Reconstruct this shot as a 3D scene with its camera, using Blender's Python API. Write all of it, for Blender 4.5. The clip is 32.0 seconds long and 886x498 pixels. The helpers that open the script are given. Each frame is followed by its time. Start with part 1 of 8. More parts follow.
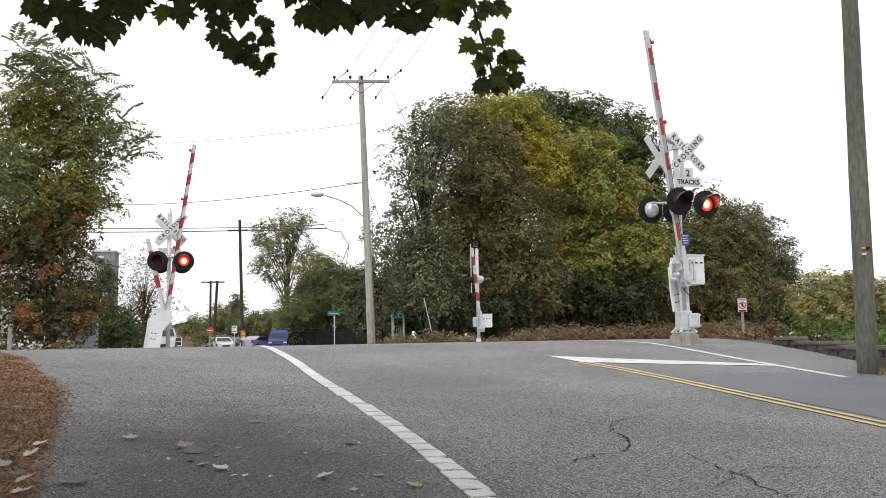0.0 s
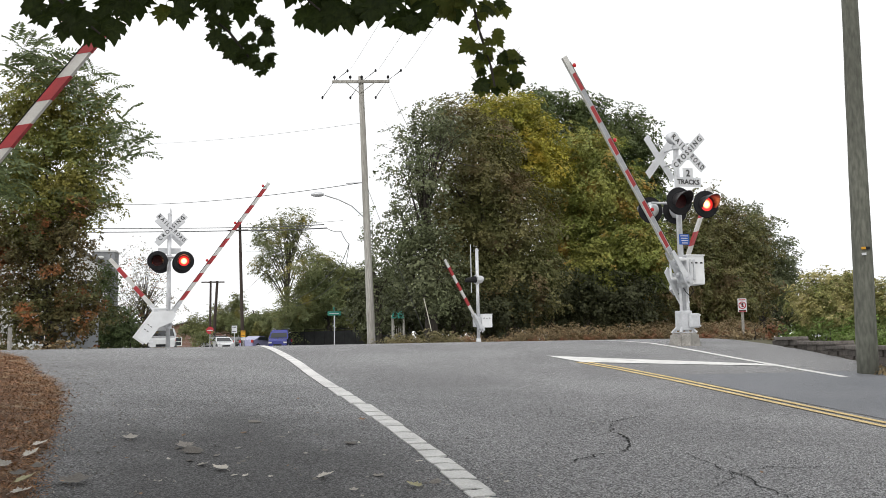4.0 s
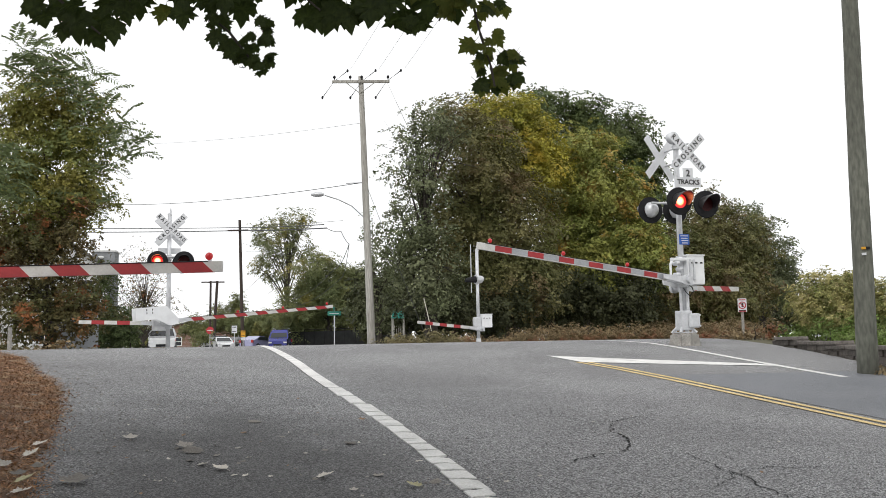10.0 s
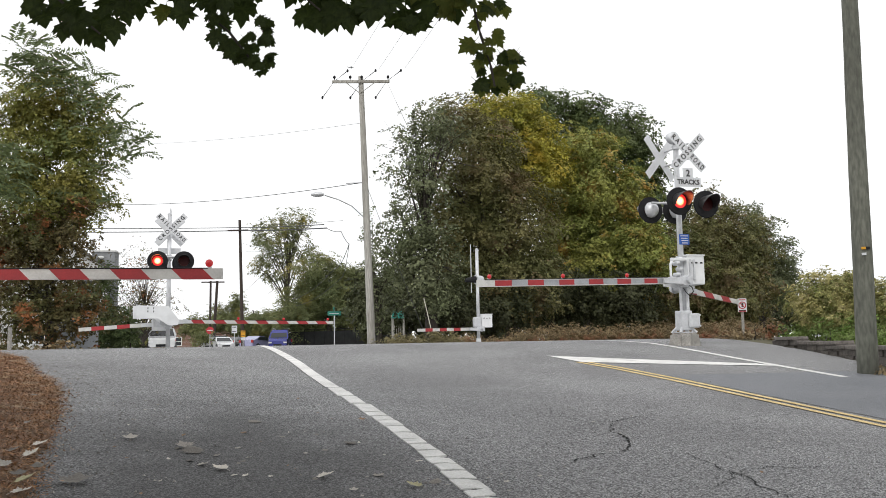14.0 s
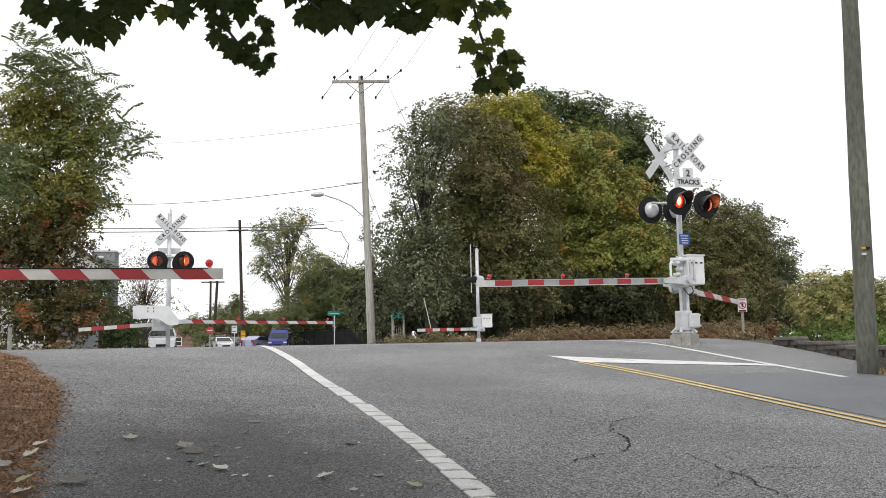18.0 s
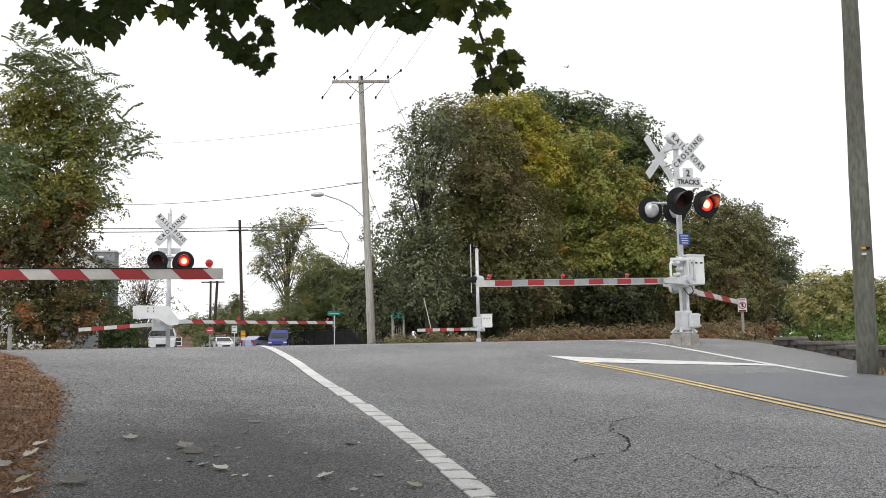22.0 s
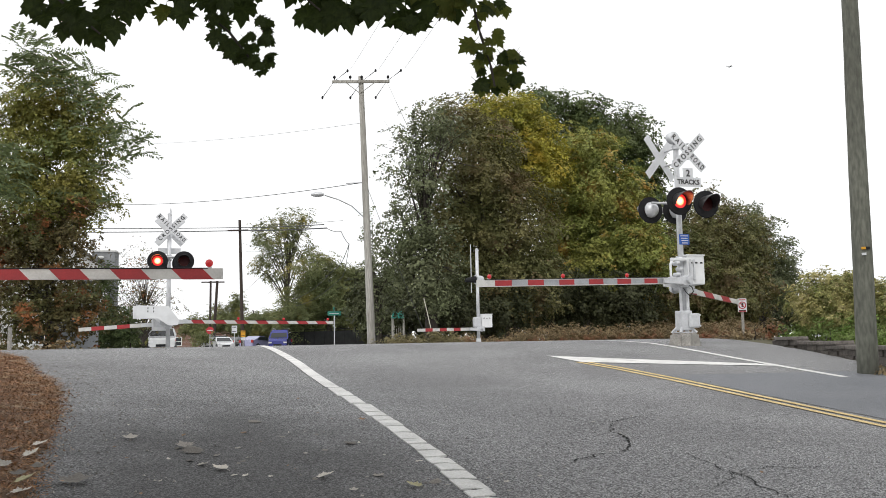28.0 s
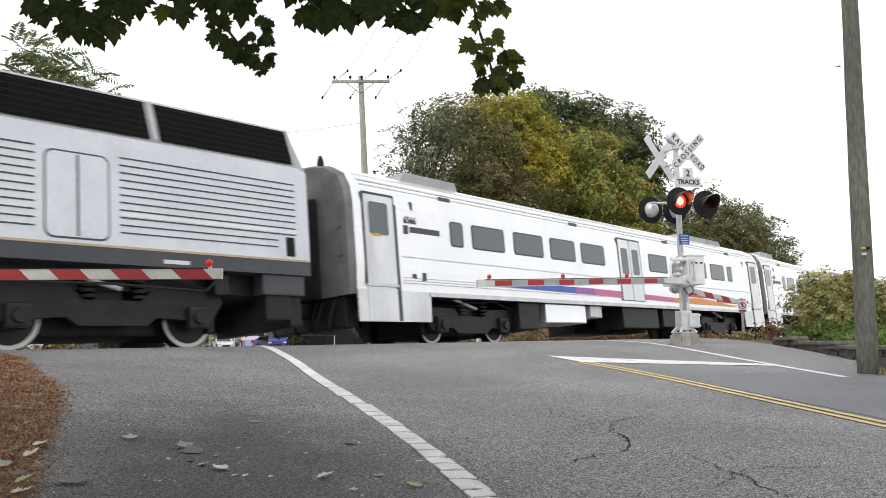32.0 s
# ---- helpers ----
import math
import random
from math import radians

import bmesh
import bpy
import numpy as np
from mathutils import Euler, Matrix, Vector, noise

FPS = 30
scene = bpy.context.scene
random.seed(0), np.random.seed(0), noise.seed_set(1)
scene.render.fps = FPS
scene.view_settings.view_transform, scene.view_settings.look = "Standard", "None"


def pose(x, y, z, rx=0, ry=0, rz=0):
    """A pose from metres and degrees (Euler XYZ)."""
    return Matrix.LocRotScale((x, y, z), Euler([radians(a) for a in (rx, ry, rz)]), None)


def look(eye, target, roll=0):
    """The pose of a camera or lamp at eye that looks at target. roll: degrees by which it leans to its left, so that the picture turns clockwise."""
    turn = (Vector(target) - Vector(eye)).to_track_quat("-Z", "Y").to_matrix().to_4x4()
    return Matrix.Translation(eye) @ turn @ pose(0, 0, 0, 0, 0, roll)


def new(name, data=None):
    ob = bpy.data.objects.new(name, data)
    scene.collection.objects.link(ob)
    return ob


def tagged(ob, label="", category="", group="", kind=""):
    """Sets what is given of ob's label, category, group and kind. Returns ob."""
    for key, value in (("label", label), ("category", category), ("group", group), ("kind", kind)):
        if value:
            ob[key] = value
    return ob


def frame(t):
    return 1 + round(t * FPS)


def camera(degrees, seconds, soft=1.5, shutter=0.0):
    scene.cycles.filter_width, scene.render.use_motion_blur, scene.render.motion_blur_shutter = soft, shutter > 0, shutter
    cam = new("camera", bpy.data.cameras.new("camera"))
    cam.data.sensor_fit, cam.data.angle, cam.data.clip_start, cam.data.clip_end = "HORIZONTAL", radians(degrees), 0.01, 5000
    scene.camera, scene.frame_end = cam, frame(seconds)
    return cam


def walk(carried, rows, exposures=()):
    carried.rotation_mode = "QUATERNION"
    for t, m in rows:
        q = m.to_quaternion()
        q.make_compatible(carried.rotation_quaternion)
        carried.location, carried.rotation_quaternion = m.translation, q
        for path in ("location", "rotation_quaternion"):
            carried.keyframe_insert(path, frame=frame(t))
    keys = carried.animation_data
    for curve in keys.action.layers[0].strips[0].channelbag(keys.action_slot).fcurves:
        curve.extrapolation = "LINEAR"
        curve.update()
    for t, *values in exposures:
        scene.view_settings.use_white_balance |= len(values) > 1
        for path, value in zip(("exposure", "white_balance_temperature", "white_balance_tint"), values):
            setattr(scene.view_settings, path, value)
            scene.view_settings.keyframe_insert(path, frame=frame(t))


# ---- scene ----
# camera: stands still on a low tripod at the roadside
cam = camera(53.6, 32.0, soft=0.7, shutter=0.12)
EYE = (0.0, 0.0, -0.11)
still = pose(*EYE, 96.242, 0, 0) @ pose(0, 0, 0, 0, 0, -1.03)
walk(cam, [(0.0, still), (32.0, still)], exposures=[(0.0, 0.2), (30.4, 0.2), (31.0, 0.23), (31.5, 0.28), (32.0, 0.32)])

# ---- world and sun: bright overcast autumn day
world = bpy.data.worlds.new("overcast_sky")
scene.world = world
world.use_nodes = True
wn = world.node_tree.nodes
wl = world.node_tree.links
sky = wn.new("ShaderNodeTexSky")
sky.sky_type = "NISHITA"
sky.sun_disc = False
sky.sun_elevation = radians(48)
sky.sun_rotation = radians(200)
sky.air_density = 1.0
sky.dust_density = 2.0
soft_sky = wn.new("ShaderNodeHueSaturation")
soft_sky.inputs["Saturation"].default_value = 0.12
wl.new(sky.outputs[0], soft_sky.inputs["Color"])
cloud = wn.new("ShaderNodeMix")
cloud.data_type = "RGBA"
cloud.inputs["Factor"].default_value = 0.85
cloud.inputs["B"].default_value = (6.9, 6.95, 7.0, 1)
wl.new(soft_sky.outputs[0], cloud.inputs["A"])
wl.new(cloud.outputs["Result"], wn["Background"].inputs["Color"])
wn["Background"].inputs["Strength"].default_value = 0.15

sun_data = bpy.data.lights.new("sun", "SUN")
sun_data.energy = 0.8
sun_data.angle = radians(25)
sun_data.color = (1.0, 0.97, 0.93)
sun = new("sun", sun_data)
sun.matrix_world = look((-12, -30, 40), (0, 10, 0))

# ---- plan: R runs up the road, Q to its right; T runs along the track, N towards the near kerb
RX, RY = -0.2756, 0.9613
QX, QY = 0.9613, 0.2756
TX, TY = 0.6290, 0.7774
NX, NY = 0.7774, -0.6290
TRACK_N = -14.55
rnd = random.Random(7)


def smooth(t):
    t = min(1.0, max(0.0, t))
    return t * t * (3 - 2 * t)


def ground_z(x, y):
    """The road climbs to the tracks, is level over them and drops behind."""
    r, q, n = x * RX + y * RY, x * QX + y * QY, x * NX + y * NY
    q = max(-14.0, min(24.0, q))
    rc = -math.log(math.exp(-(18 + 0.05 * (q - 1.7))) + math.exp(-(15.4 + 0.70 * q)))
    d = max(-30.0, min(30.0, rc - r))
    sp = 0.8 * math.log1p(math.exp(d / 0.8)) if d < 20 else d
    w = 1 - smooth((q - 3) / 6)
    return -0.05 - 0.075 * min(sp, 30) - 0.16 * smooth((-13.2 - n) / 2.2) - max(0.34 * w * smooth((-20.3 - n) / 3) * (1 - smooth((-32 - n) / 20)), 0.06 * smooth((-23 - n) / 25))


def rq(r, q):
    return r * RX + q * QX, r * RY + q * QY


def ts(s, n):
    return s * TX + n * NX, s * TY + n * NY


def bend(s):
    """How far the curving track swings aside."""
    return 0.1 - 0.0011 * (min(s, 150.0) - 18) ** 2 - 0.29 * max(0.0, s - 150.0)


def on_track(s, n):
    return ts(s, TRACK_N + n + bend(s))


# ---- materials
def material(name, c1, c2=None, scale=6.0, rough=0.7, metal=0.0, bump=0.0, fine=60.0, stain=0.0, stain_scale=0.7,
             stain_color=(0.05, 0.045, 0.04), island=False, per_object=0.0, coords="Object", grit=0.11, shine=0.5, stretch=1.0):
    """A surface whose colour wanders between c1 and c2 with grain and, if wished, stains."""
    m = bpy.data.materials.new(name)
    m.use_nodes = True
    nt = m.node_tree
    bs = nt.nodes["Principled BSDF"]
    bs.inputs["Roughness"].default_value = rough
    bs.inputs["Metallic"].default_value = metal
    bs.inputs["Specular IOR Level"].default_value = shine
    c2 = c2 or tuple(v * 0.8 for v in c1)
    tc = nt.nodes.new("ShaderNodeTexCoord")
    if stretch != 1.0:
        grain_map = nt.nodes.new("ShaderNodeMapping")
        grain_map.inputs["Scale"].default_value = (1, 1, 1 / stretch)
        nt.links.new(tc.outputs[coords], grain_map.inputs["Vector"])
        where = grain_map.outputs[0]
    else:
        where = tc.outputs[coords]
    big = nt.nodes.new("ShaderNodeTexNoise")
    big.inputs["Scale"].default_value = scale
    big.inputs["Detail"].default_value = 4
    nt.links.new(where, big.inputs["Vector"])
    ramp = nt.nodes.new("ShaderNodeValToRGB")
    ramp.color_ramp.elements[0].position, ramp.color_ramp.elements[1].position = 0.35, 0.65
    ramp.color_ramp.elements[0].color, ramp.color_ramp.elements[1].color = (*c1, 1), (*c2, 1)
    nt.links.new(big.outputs["Fac"], ramp.inputs["Fac"])
    color = ramp.outputs["Color"]
    small = nt.nodes.new("ShaderNodeTexNoise")
    small.inputs["Scale"].default_value = fine
    small.inputs["Detail"].default_value = 3
    nt.links.new(where, small.inputs["Vector"])
    grain = nt.nodes.new("ShaderNodeMix")
    grain.data_type, grain.blend_type = "RGBA", "OVERLAY"
    grain.inputs["Factor"].default_value = grit
    nt.links.new(color, grain.inputs["A"])
    contrast = nt.nodes.new("ShaderNodeMapRange")
    contrast.inputs["From Min"].default_value, contrast.inputs["From Max"].default_value = 0.28, 0.72
    nt.links.new(small.outputs["Fac"], contrast.inputs["Value"])
    nt.links.new(contrast.outputs[0], grain.inputs["B"])
    color = grain.outputs["Result"]
    if stain:
        blot = nt.nodes.new("ShaderNodeTexNoise")
        blot.inputs["Scale"].default_value = stain_scale
        blot.inputs["Detail"].default_value = 6
        blot.inputs["Roughness"].default_value = 0.65
        nt.links.new(where, blot.inputs["Vector"])
        cut = nt.nodes.new("ShaderNodeMapRange")
        cut.inputs["From Min"].default_value, cut.inputs["From Max"].default_value = 0.5, 0.75
        cut.inputs["To Max"].default_value = stain
        nt.links.new(blot.outputs["Fac"], cut.inputs["Value"])
        mixs = nt.nodes.new("ShaderNodeMix")
        mixs.data_type = "RGBA"
        nt.links.new(cut.outputs[0], mixs.inputs["Factor"])
        nt.links.new(color, mixs.inputs["A"])
        mixs.inputs["B"].default_value = (*stain_color, 1)
        color = mixs.outputs["Result"]
    if island or per_object:
        src = nt.nodes.new("ShaderNodeNewGeometry") if island else nt.nodes.new("ShaderNodeObjectInfo")
        out = src.outputs["Random Per Island"] if island else src.outputs["Random"]
        amount = per_object or 0.5
        rng = nt.nodes.new("ShaderNodeMapRange")
        rng.inputs["To Min"].default_value, rng.inputs["To Max"].default_value = 1 - amount, 1 + amount * 0.8
        nt.links.new(out, rng.inputs["Value"])
        hsv = nt.nodes.new("ShaderNodeHueSaturation")
        nt.links.new(rng.outputs[0], hsv.inputs["Value"])
        nt.links.new(color, hsv.inputs["Color"])
        color = hsv.outputs[0]
    nt.links.new(color, bs.inputs["Base Color"])
    if bump:
        bn = nt.nodes.new("ShaderNodeBump")
        bn.inputs["Strength"].default_value = bump
        bn.inputs["Distance"].default_value = 0.01
        nt.links.new(small.outputs["Fac"], bn.inputs["Height"])
        nt.links.new(bn.outputs["Normal"], bs.inputs["Normal"])
    return m


def leaf_material(name, c1, c2, c3=None, patch=0.35, glow=0.26):
    """Leaves: every leaf its own tint, drifting over the crown to another colour, with light shining through."""
    m = material(name, c1, c2, scale=patch, rough=0.55, fine=9.0, island=True, per_object=0.45)
    nt = m.node_tree
    bs = nt.nodes["Principled BSDF"]
    bs.inputs["Specular IOR Level"].default_value = 0.25
    src = bs.inputs["Base Color"].links[0].from_socket
    if c3:
        blot = nt.nodes.new("ShaderNodeTexNoise")
        blot.inputs["Scale"].default_value = patch * 1.7
        tc = nt.nodes.new("ShaderNodeTexCoord")
        nt.links.new(tc.outputs["Object"], blot.inputs["Vector"])
        cut = nt.nodes.new("ShaderNodeMapRange")
        cut.inputs["From Min"].default_value, cut.inputs["From Max"].default_value = 0.55, 0.68
        nt.links.new(blot.outputs["Fac"], cut.inputs["Value"])
        mx = nt.nodes.new("ShaderNodeMix")
        mx.data_type = "RGBA"
        nt.links.new(cut.outputs[0], mx.inputs["Factor"])
        nt.links.new(src, mx.inputs["A"])
        mx.inputs["B"].default_value = (*c3, 1)
        src = mx.outputs["Result"]
        nt.links.new(src, bs.inputs["Base Color"])
    tr = nt.nodes.new("ShaderNodeBsdfTranslucent")
    nt.links.new(src, tr.inputs["Color"])
    mixs = nt.nodes.new("ShaderNodeMixShader")
    mixs.inputs[0].default_value = glow
    nt.links.new(bs.outputs[0], mixs.inputs[1])
    nt.links.new(tr.outputs[0], mixs.inputs[2])
    nt.links.new(mixs.outputs[0], nt.nodes["Material Output"].inputs["Surface"])
    return m


def glowing(name, color, strength, core=None, radius=0.1):
    """A lit lamp; core: a brighter middle."""
    m = bpy.data.materials.new(name)
    m.use_nodes = True
    nt = m.node_tree
    bs = nt.nodes["Principled BSDF"]
    bs.inputs["Base Color"].default_value = (0.25, 0.01, 0.01, 1)
    bs.inputs["Roughness"].default_value = 0.25
    bs.inputs["Emission Color"].default_value = (*color, 1)
    bs.inputs["Emission Strength"].default_value = strength
    if core:
        tc = nt.nodes.new("ShaderNodeTexCoord")
        ln = nt.nodes.new("ShaderNodeVectorMath")
        ln.operation = "LENGTH"
        nt.links.new(tc.outputs["Object"], ln.inputs[0])
        ramp = nt.nodes.new("ShaderNodeMapRange")
        ramp.inputs["From Min"].default_value, ramp.inputs["From Max"].default_value = radius * 0.3, radius
        ramp.inputs["To Min"].default_value, ramp.inputs["To Max"].default_value = core, strength
        nt.links.new(ln.outputs["Value"], ramp.inputs["Value"])
        nt.links.new(ramp.outputs[0], bs.inputs["Emission Strength"])
        hot = nt.nodes.new("ShaderNodeMapRange")
        hot.inputs["From Min"].default_value, hot.inputs["From Max"].default_value = radius * 0.45, radius * 0.95
        hot.inputs["To Min"].default_value, hot.inputs["To Max"].default_value = 0.0, 1.0
        nt.links.new(ln.outputs["Value"], hot.inputs["Value"])
        tint = nt.nodes.new("ShaderNodeMix")
        tint.data_type = "RGBA"
        nt.links.new(hot.outputs[0], tint.inputs["Factor"])
        tint.inputs["A"].default_value = (1.0, 0.30, 0.10, 1)
        tint.inputs["B"].default_value = (*color, 1)
        nt.links.new(tint.outputs["Result"], bs.inputs["Emission Color"])
    return m


def glassy(name, color, rough=0.08, mix=0.0):
    m = bpy.data.materials.new(name)
    m.use_nodes = True
    bs = m.node_tree.nodes["Principled BSDF"]
    bs.inputs["Base Color"].default_value = (*color, 1)
    bs.inputs["Roughness"].default_value = rough
    bs.inputs["Specular IOR Level"].default_value = 0.6
    return m


def aggregate(m, size=100.0, lo=0.32, hi=2.05, damp_shade=None):
    """Mixes single stones of the surface into a material; the last argument: (x, y, radius along, radius across) of a
    damp oily stain with the maple's shade painted in.
    """
    nt = m.node_tree
    bs = nt.nodes["Principled BSDF"]
    tc = nt.nodes.new("ShaderNodeTexCoord")
    vo = nt.nodes.new("ShaderNodeTexVoronoi")
    vo.inputs["Scale"].default_value = size
    nt.links.new(tc.outputs["Object"], vo.inputs["Vector"])
    grey = nt.nodes.new("ShaderNodeRGBToBW")
    nt.links.new(vo.outputs["Color"], grey.inputs[0])
    rng = nt.nodes.new("ShaderNodeMapRange")
    rng.inputs["From Min"].default_value, rng.inputs["From Max"].default_value = 0.2, 0.8
    rng.inputs["To Min"].default_value, rng.inputs["To Max"].default_value = lo, hi
    nt.links.new(grey.outputs[0], rng.inputs["Value"])
    hsv = nt.nodes.new("ShaderNodeHueSaturation")
    nt.links.new(rng.outputs[0], hsv.inputs["Value"])
    nt.links.new(bs.inputs["Base Color"].links[0].from_socket, hsv.inputs["Color"])
    color = hsv.outputs[0]
    # damp stain and the maple's shade, painted together as one soft dark ellipse
    if damp_shade:
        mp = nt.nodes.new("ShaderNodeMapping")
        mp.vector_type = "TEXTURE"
        mp.inputs["Location"].default_value = (damp_shade[0], damp_shade[1], 0)
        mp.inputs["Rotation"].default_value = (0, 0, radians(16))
        mp.inputs["Scale"].default_value = (damp_shade[3], damp_shade[2], 50)
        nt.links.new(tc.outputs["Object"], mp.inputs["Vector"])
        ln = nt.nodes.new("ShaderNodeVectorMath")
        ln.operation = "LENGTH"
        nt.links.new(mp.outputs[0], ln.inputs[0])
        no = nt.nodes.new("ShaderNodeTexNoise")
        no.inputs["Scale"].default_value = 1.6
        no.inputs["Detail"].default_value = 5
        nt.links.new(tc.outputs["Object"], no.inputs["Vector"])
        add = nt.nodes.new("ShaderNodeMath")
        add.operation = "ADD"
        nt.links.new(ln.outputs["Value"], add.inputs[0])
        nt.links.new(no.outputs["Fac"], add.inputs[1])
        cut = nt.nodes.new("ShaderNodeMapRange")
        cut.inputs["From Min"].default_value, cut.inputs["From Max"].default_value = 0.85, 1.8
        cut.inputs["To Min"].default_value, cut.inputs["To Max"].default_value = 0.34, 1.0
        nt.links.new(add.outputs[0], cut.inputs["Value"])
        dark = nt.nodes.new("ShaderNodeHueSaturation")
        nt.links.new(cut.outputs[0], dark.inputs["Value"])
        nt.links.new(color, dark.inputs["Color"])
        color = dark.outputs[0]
    nt.links.new(color, bs.inputs["Base Color"])
    bump = bs.inputs["Normal"].links[0].from_node
    nt.links.new(vo.outputs["Distance"], bump.inputs["Height"])
    bump.invert = True
    return m


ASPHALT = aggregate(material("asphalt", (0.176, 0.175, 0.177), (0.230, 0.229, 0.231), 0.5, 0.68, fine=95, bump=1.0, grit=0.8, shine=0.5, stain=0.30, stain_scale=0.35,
                             stain_color=(0.082, 0.081, 0.081)), damp_shade=(-1.2, 5.2, 3.0, 1.25))
ASPHALT_NEW = aggregate(material("newer_asphalt", (0.134, 0.140, 0.154), (0.167, 0.173, 0.188), 0.6, 0.62, fine=95, bump=0.5, grit=0.6, shine=0.5), 130.0, 0.65, 1.45)
SOIL = material("dry_soil_and_litter", (0.20, 0.12, 0.07), (0.13, 0.085, 0.058), 3.0, 0.95, fine=40, grit=0.35, bump=1.0, stain=0.6, stain_scale=2.0,
                stain_color=(0.07, 0.05, 0.035))
GRASSLAND = material("rough_ground", (0.10, 0.085, 0.045), (0.07, 0.075, 0.035), 0.4, 0.95, fine=12, grit=0.35, bump=1.0)
BALLAST = material("track_ballast", (0.16, 0.15, 0.14), (0.10, 0.095, 0.09), 8, 0.95, fine=30, grit=0.35, bump=1.0)
PAINT_W = material("worn_white_road_paint", (0.80, 0.79, 0.77), (0.68, 0.67, 0.65), 4, 0.75, fine=70, grit=0.35, bump=0.5, stain=0.4, stain_scale=6, stain_color=(0.24, 0.24, 0.24), coords="Object")
PAINT_Y = material("worn_yellow_road_paint", (0.74, 0.56, 0.26), (0.62, 0.46, 0.21), 4, 0.75, fine=70, grit=0.35, bump=0.5, stain=0.45, stain_scale=5, stain_color=(0.14, 0.12, 0.09))
CRACK = material("open_crack", (0.012, 0.012, 0.012), (0.02, 0.02, 0.02), 6, 0.95)
STEEL = material("rail_steel", (0.35, 0.33, 0.31), (0.22, 0.18, 0.15), 3, 0.4, 0.8)
CONCRETE = material("weathered_concrete", (0.36, 0.34, 0.31), (0.25, 0.24, 0.22), 5, 0.9, fine=35, grit=0.35, bump=0.6, stain=0.4, stain_scale=4, stain_color=(0.12, 0.11, 0.1))
ALU = material("aluminium_paint", (0.70, 0.71, 0.73), (0.58, 0.59, 0.61), 5, 0.42, 0.35, fine=25, bump=0.15, stain=0.25, stain_scale=3, stain_color=(0.2, 0.2, 0.2))
WHITE = material("white_enamel", (0.84, 0.85, 0.86), (0.77, 0.78, 0.79), 3, 0.45, fine=20, stain=0.2, stain_scale=5, stain_color=(0.35, 0.33, 0.3))
SIGN_W = material("white_sheet_sign", (0.72, 0.73, 0.75), (0.66, 0.67, 0.69), 3, 0.4, fine=20, stain=0.12, stain_scale=5, stain_color=(0.4, 0.4, 0.38))
ARM_W = material("white_reflective_sheet", (0.66, 0.65, 0.62), (0.55, 0.54, 0.52), 3, 0.5, fine=40, stain=0.3, stain_scale=4, stain_color=(0.25, 0.24, 0.22))
ARM_S = material("silver_reflective_sheet", (0.40, 0.41, 0.43), (0.33, 0.34, 0.36), 5, 0.45, 0.2, fine=60, stain=0.2, stain_scale=6, stain_color=(0.2, 0.2, 0.2))
ARM_R = material("red_reflective_sheet", (0.40, 0.028, 0.032), (0.33, 0.025, 0.03), 4, 0.5, fine=40, stain=0.2, stain_scale=6, stain_color=(0.2, 0.03, 0.03))
BLACK = material("matt_black_paint", (0.016, 0.016, 0.018), (0.026, 0.026, 0.028), 5, 0.7, fine=30, shine=0.15)
HOOD = material("satin_black_hood", (0.035, 0.033, 0.034), (0.05, 0.047, 0.047), 8, 0.32, fine=40, shine=0.6)
INK = material("black_lettering", (0.02, 0.02, 0.022), (0.03, 0.03, 0.03), 6, 0.6)
BLUE_SIGN = material("blue_sheet_sign", (0.03, 0.13, 0.52), (0.03, 0.11, 0.45), 4, 0.45)
GREEN_SIGN = material("green_sheet_sign", (0.02, 0.22, 0.16), (0.02, 0.18, 0.13), 4, 0.45)
RED_SIGN = material("red_sheet_sign", (0.50, 0.03, 0.04), (0.42, 0.03, 0.04), 4, 0.45)
YELLOW_SIGN = material("amber_sheet_sign", (0.72, 0.36, 0.02), (0.62, 0.30, 0.02), 4, 0.45)
WOOD = material("weathered_pole_wood", (0.43, 0.415, 0.38), (0.32, 0.305, 0.275), 2.5, 0.9, fine=30, grit=0.35, bump=0.8, stain=0.4, stain_scale=1.5, stain_color=(0.12, 0.10, 0.08), stretch=14.0)
WOOD_G = material("greenish_pole_wood", (0.155, 0.158, 0.130), (0.112, 0.115, 0.095), 2.0, 0.9, fine=26, grit=0.35, bump=1.0, stain=0.4, stain_scale=2.2, stain_color=(0.085, 0.08, 0.06), stretch=4.0)
WOOD_D = material("dark_pole_wood", (0.055, 0.04, 0.032), (0.04, 0.03, 0.025), 2.5, 0.9, fine=30, stretch=10.0)
CABLE = material("black_cable", (0.03, 0.032, 0.035), (0.04, 0.04, 0.04), 3, 0.6)
BARK = material("grey_bark", (0.075, 0.064, 0.053), (0.04, 0.034, 0.029), 6, 0.95, fine=25, grit=0.35, bump=1.0, stretch=5.0)
STONE = material("wall_block", (0.17, 0.152, 0.136), (0.11, 0.098, 0.09), 6, 0.95, fine=30, grit=0.35, bump=1.0, per_object=0.3)
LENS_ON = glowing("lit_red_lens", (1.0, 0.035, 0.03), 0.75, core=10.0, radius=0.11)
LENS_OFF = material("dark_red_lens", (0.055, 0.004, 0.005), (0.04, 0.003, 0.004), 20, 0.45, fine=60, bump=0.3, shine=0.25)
TIP_LAMP = glowing("lit_arm_lamp", (1.0, 0.05, 0.06), 0.22)
HEADLAMP = glowing("lit_headlamp", (1.0, 0.86, 0.64), 1.6)
LENS_AMBER = glassy("amber_lens", (0.75, 0.22, 0.03), 0.3)
LENS_RED = glassy("red_lens", (0.40, 0.02, 0.02), 0.25)


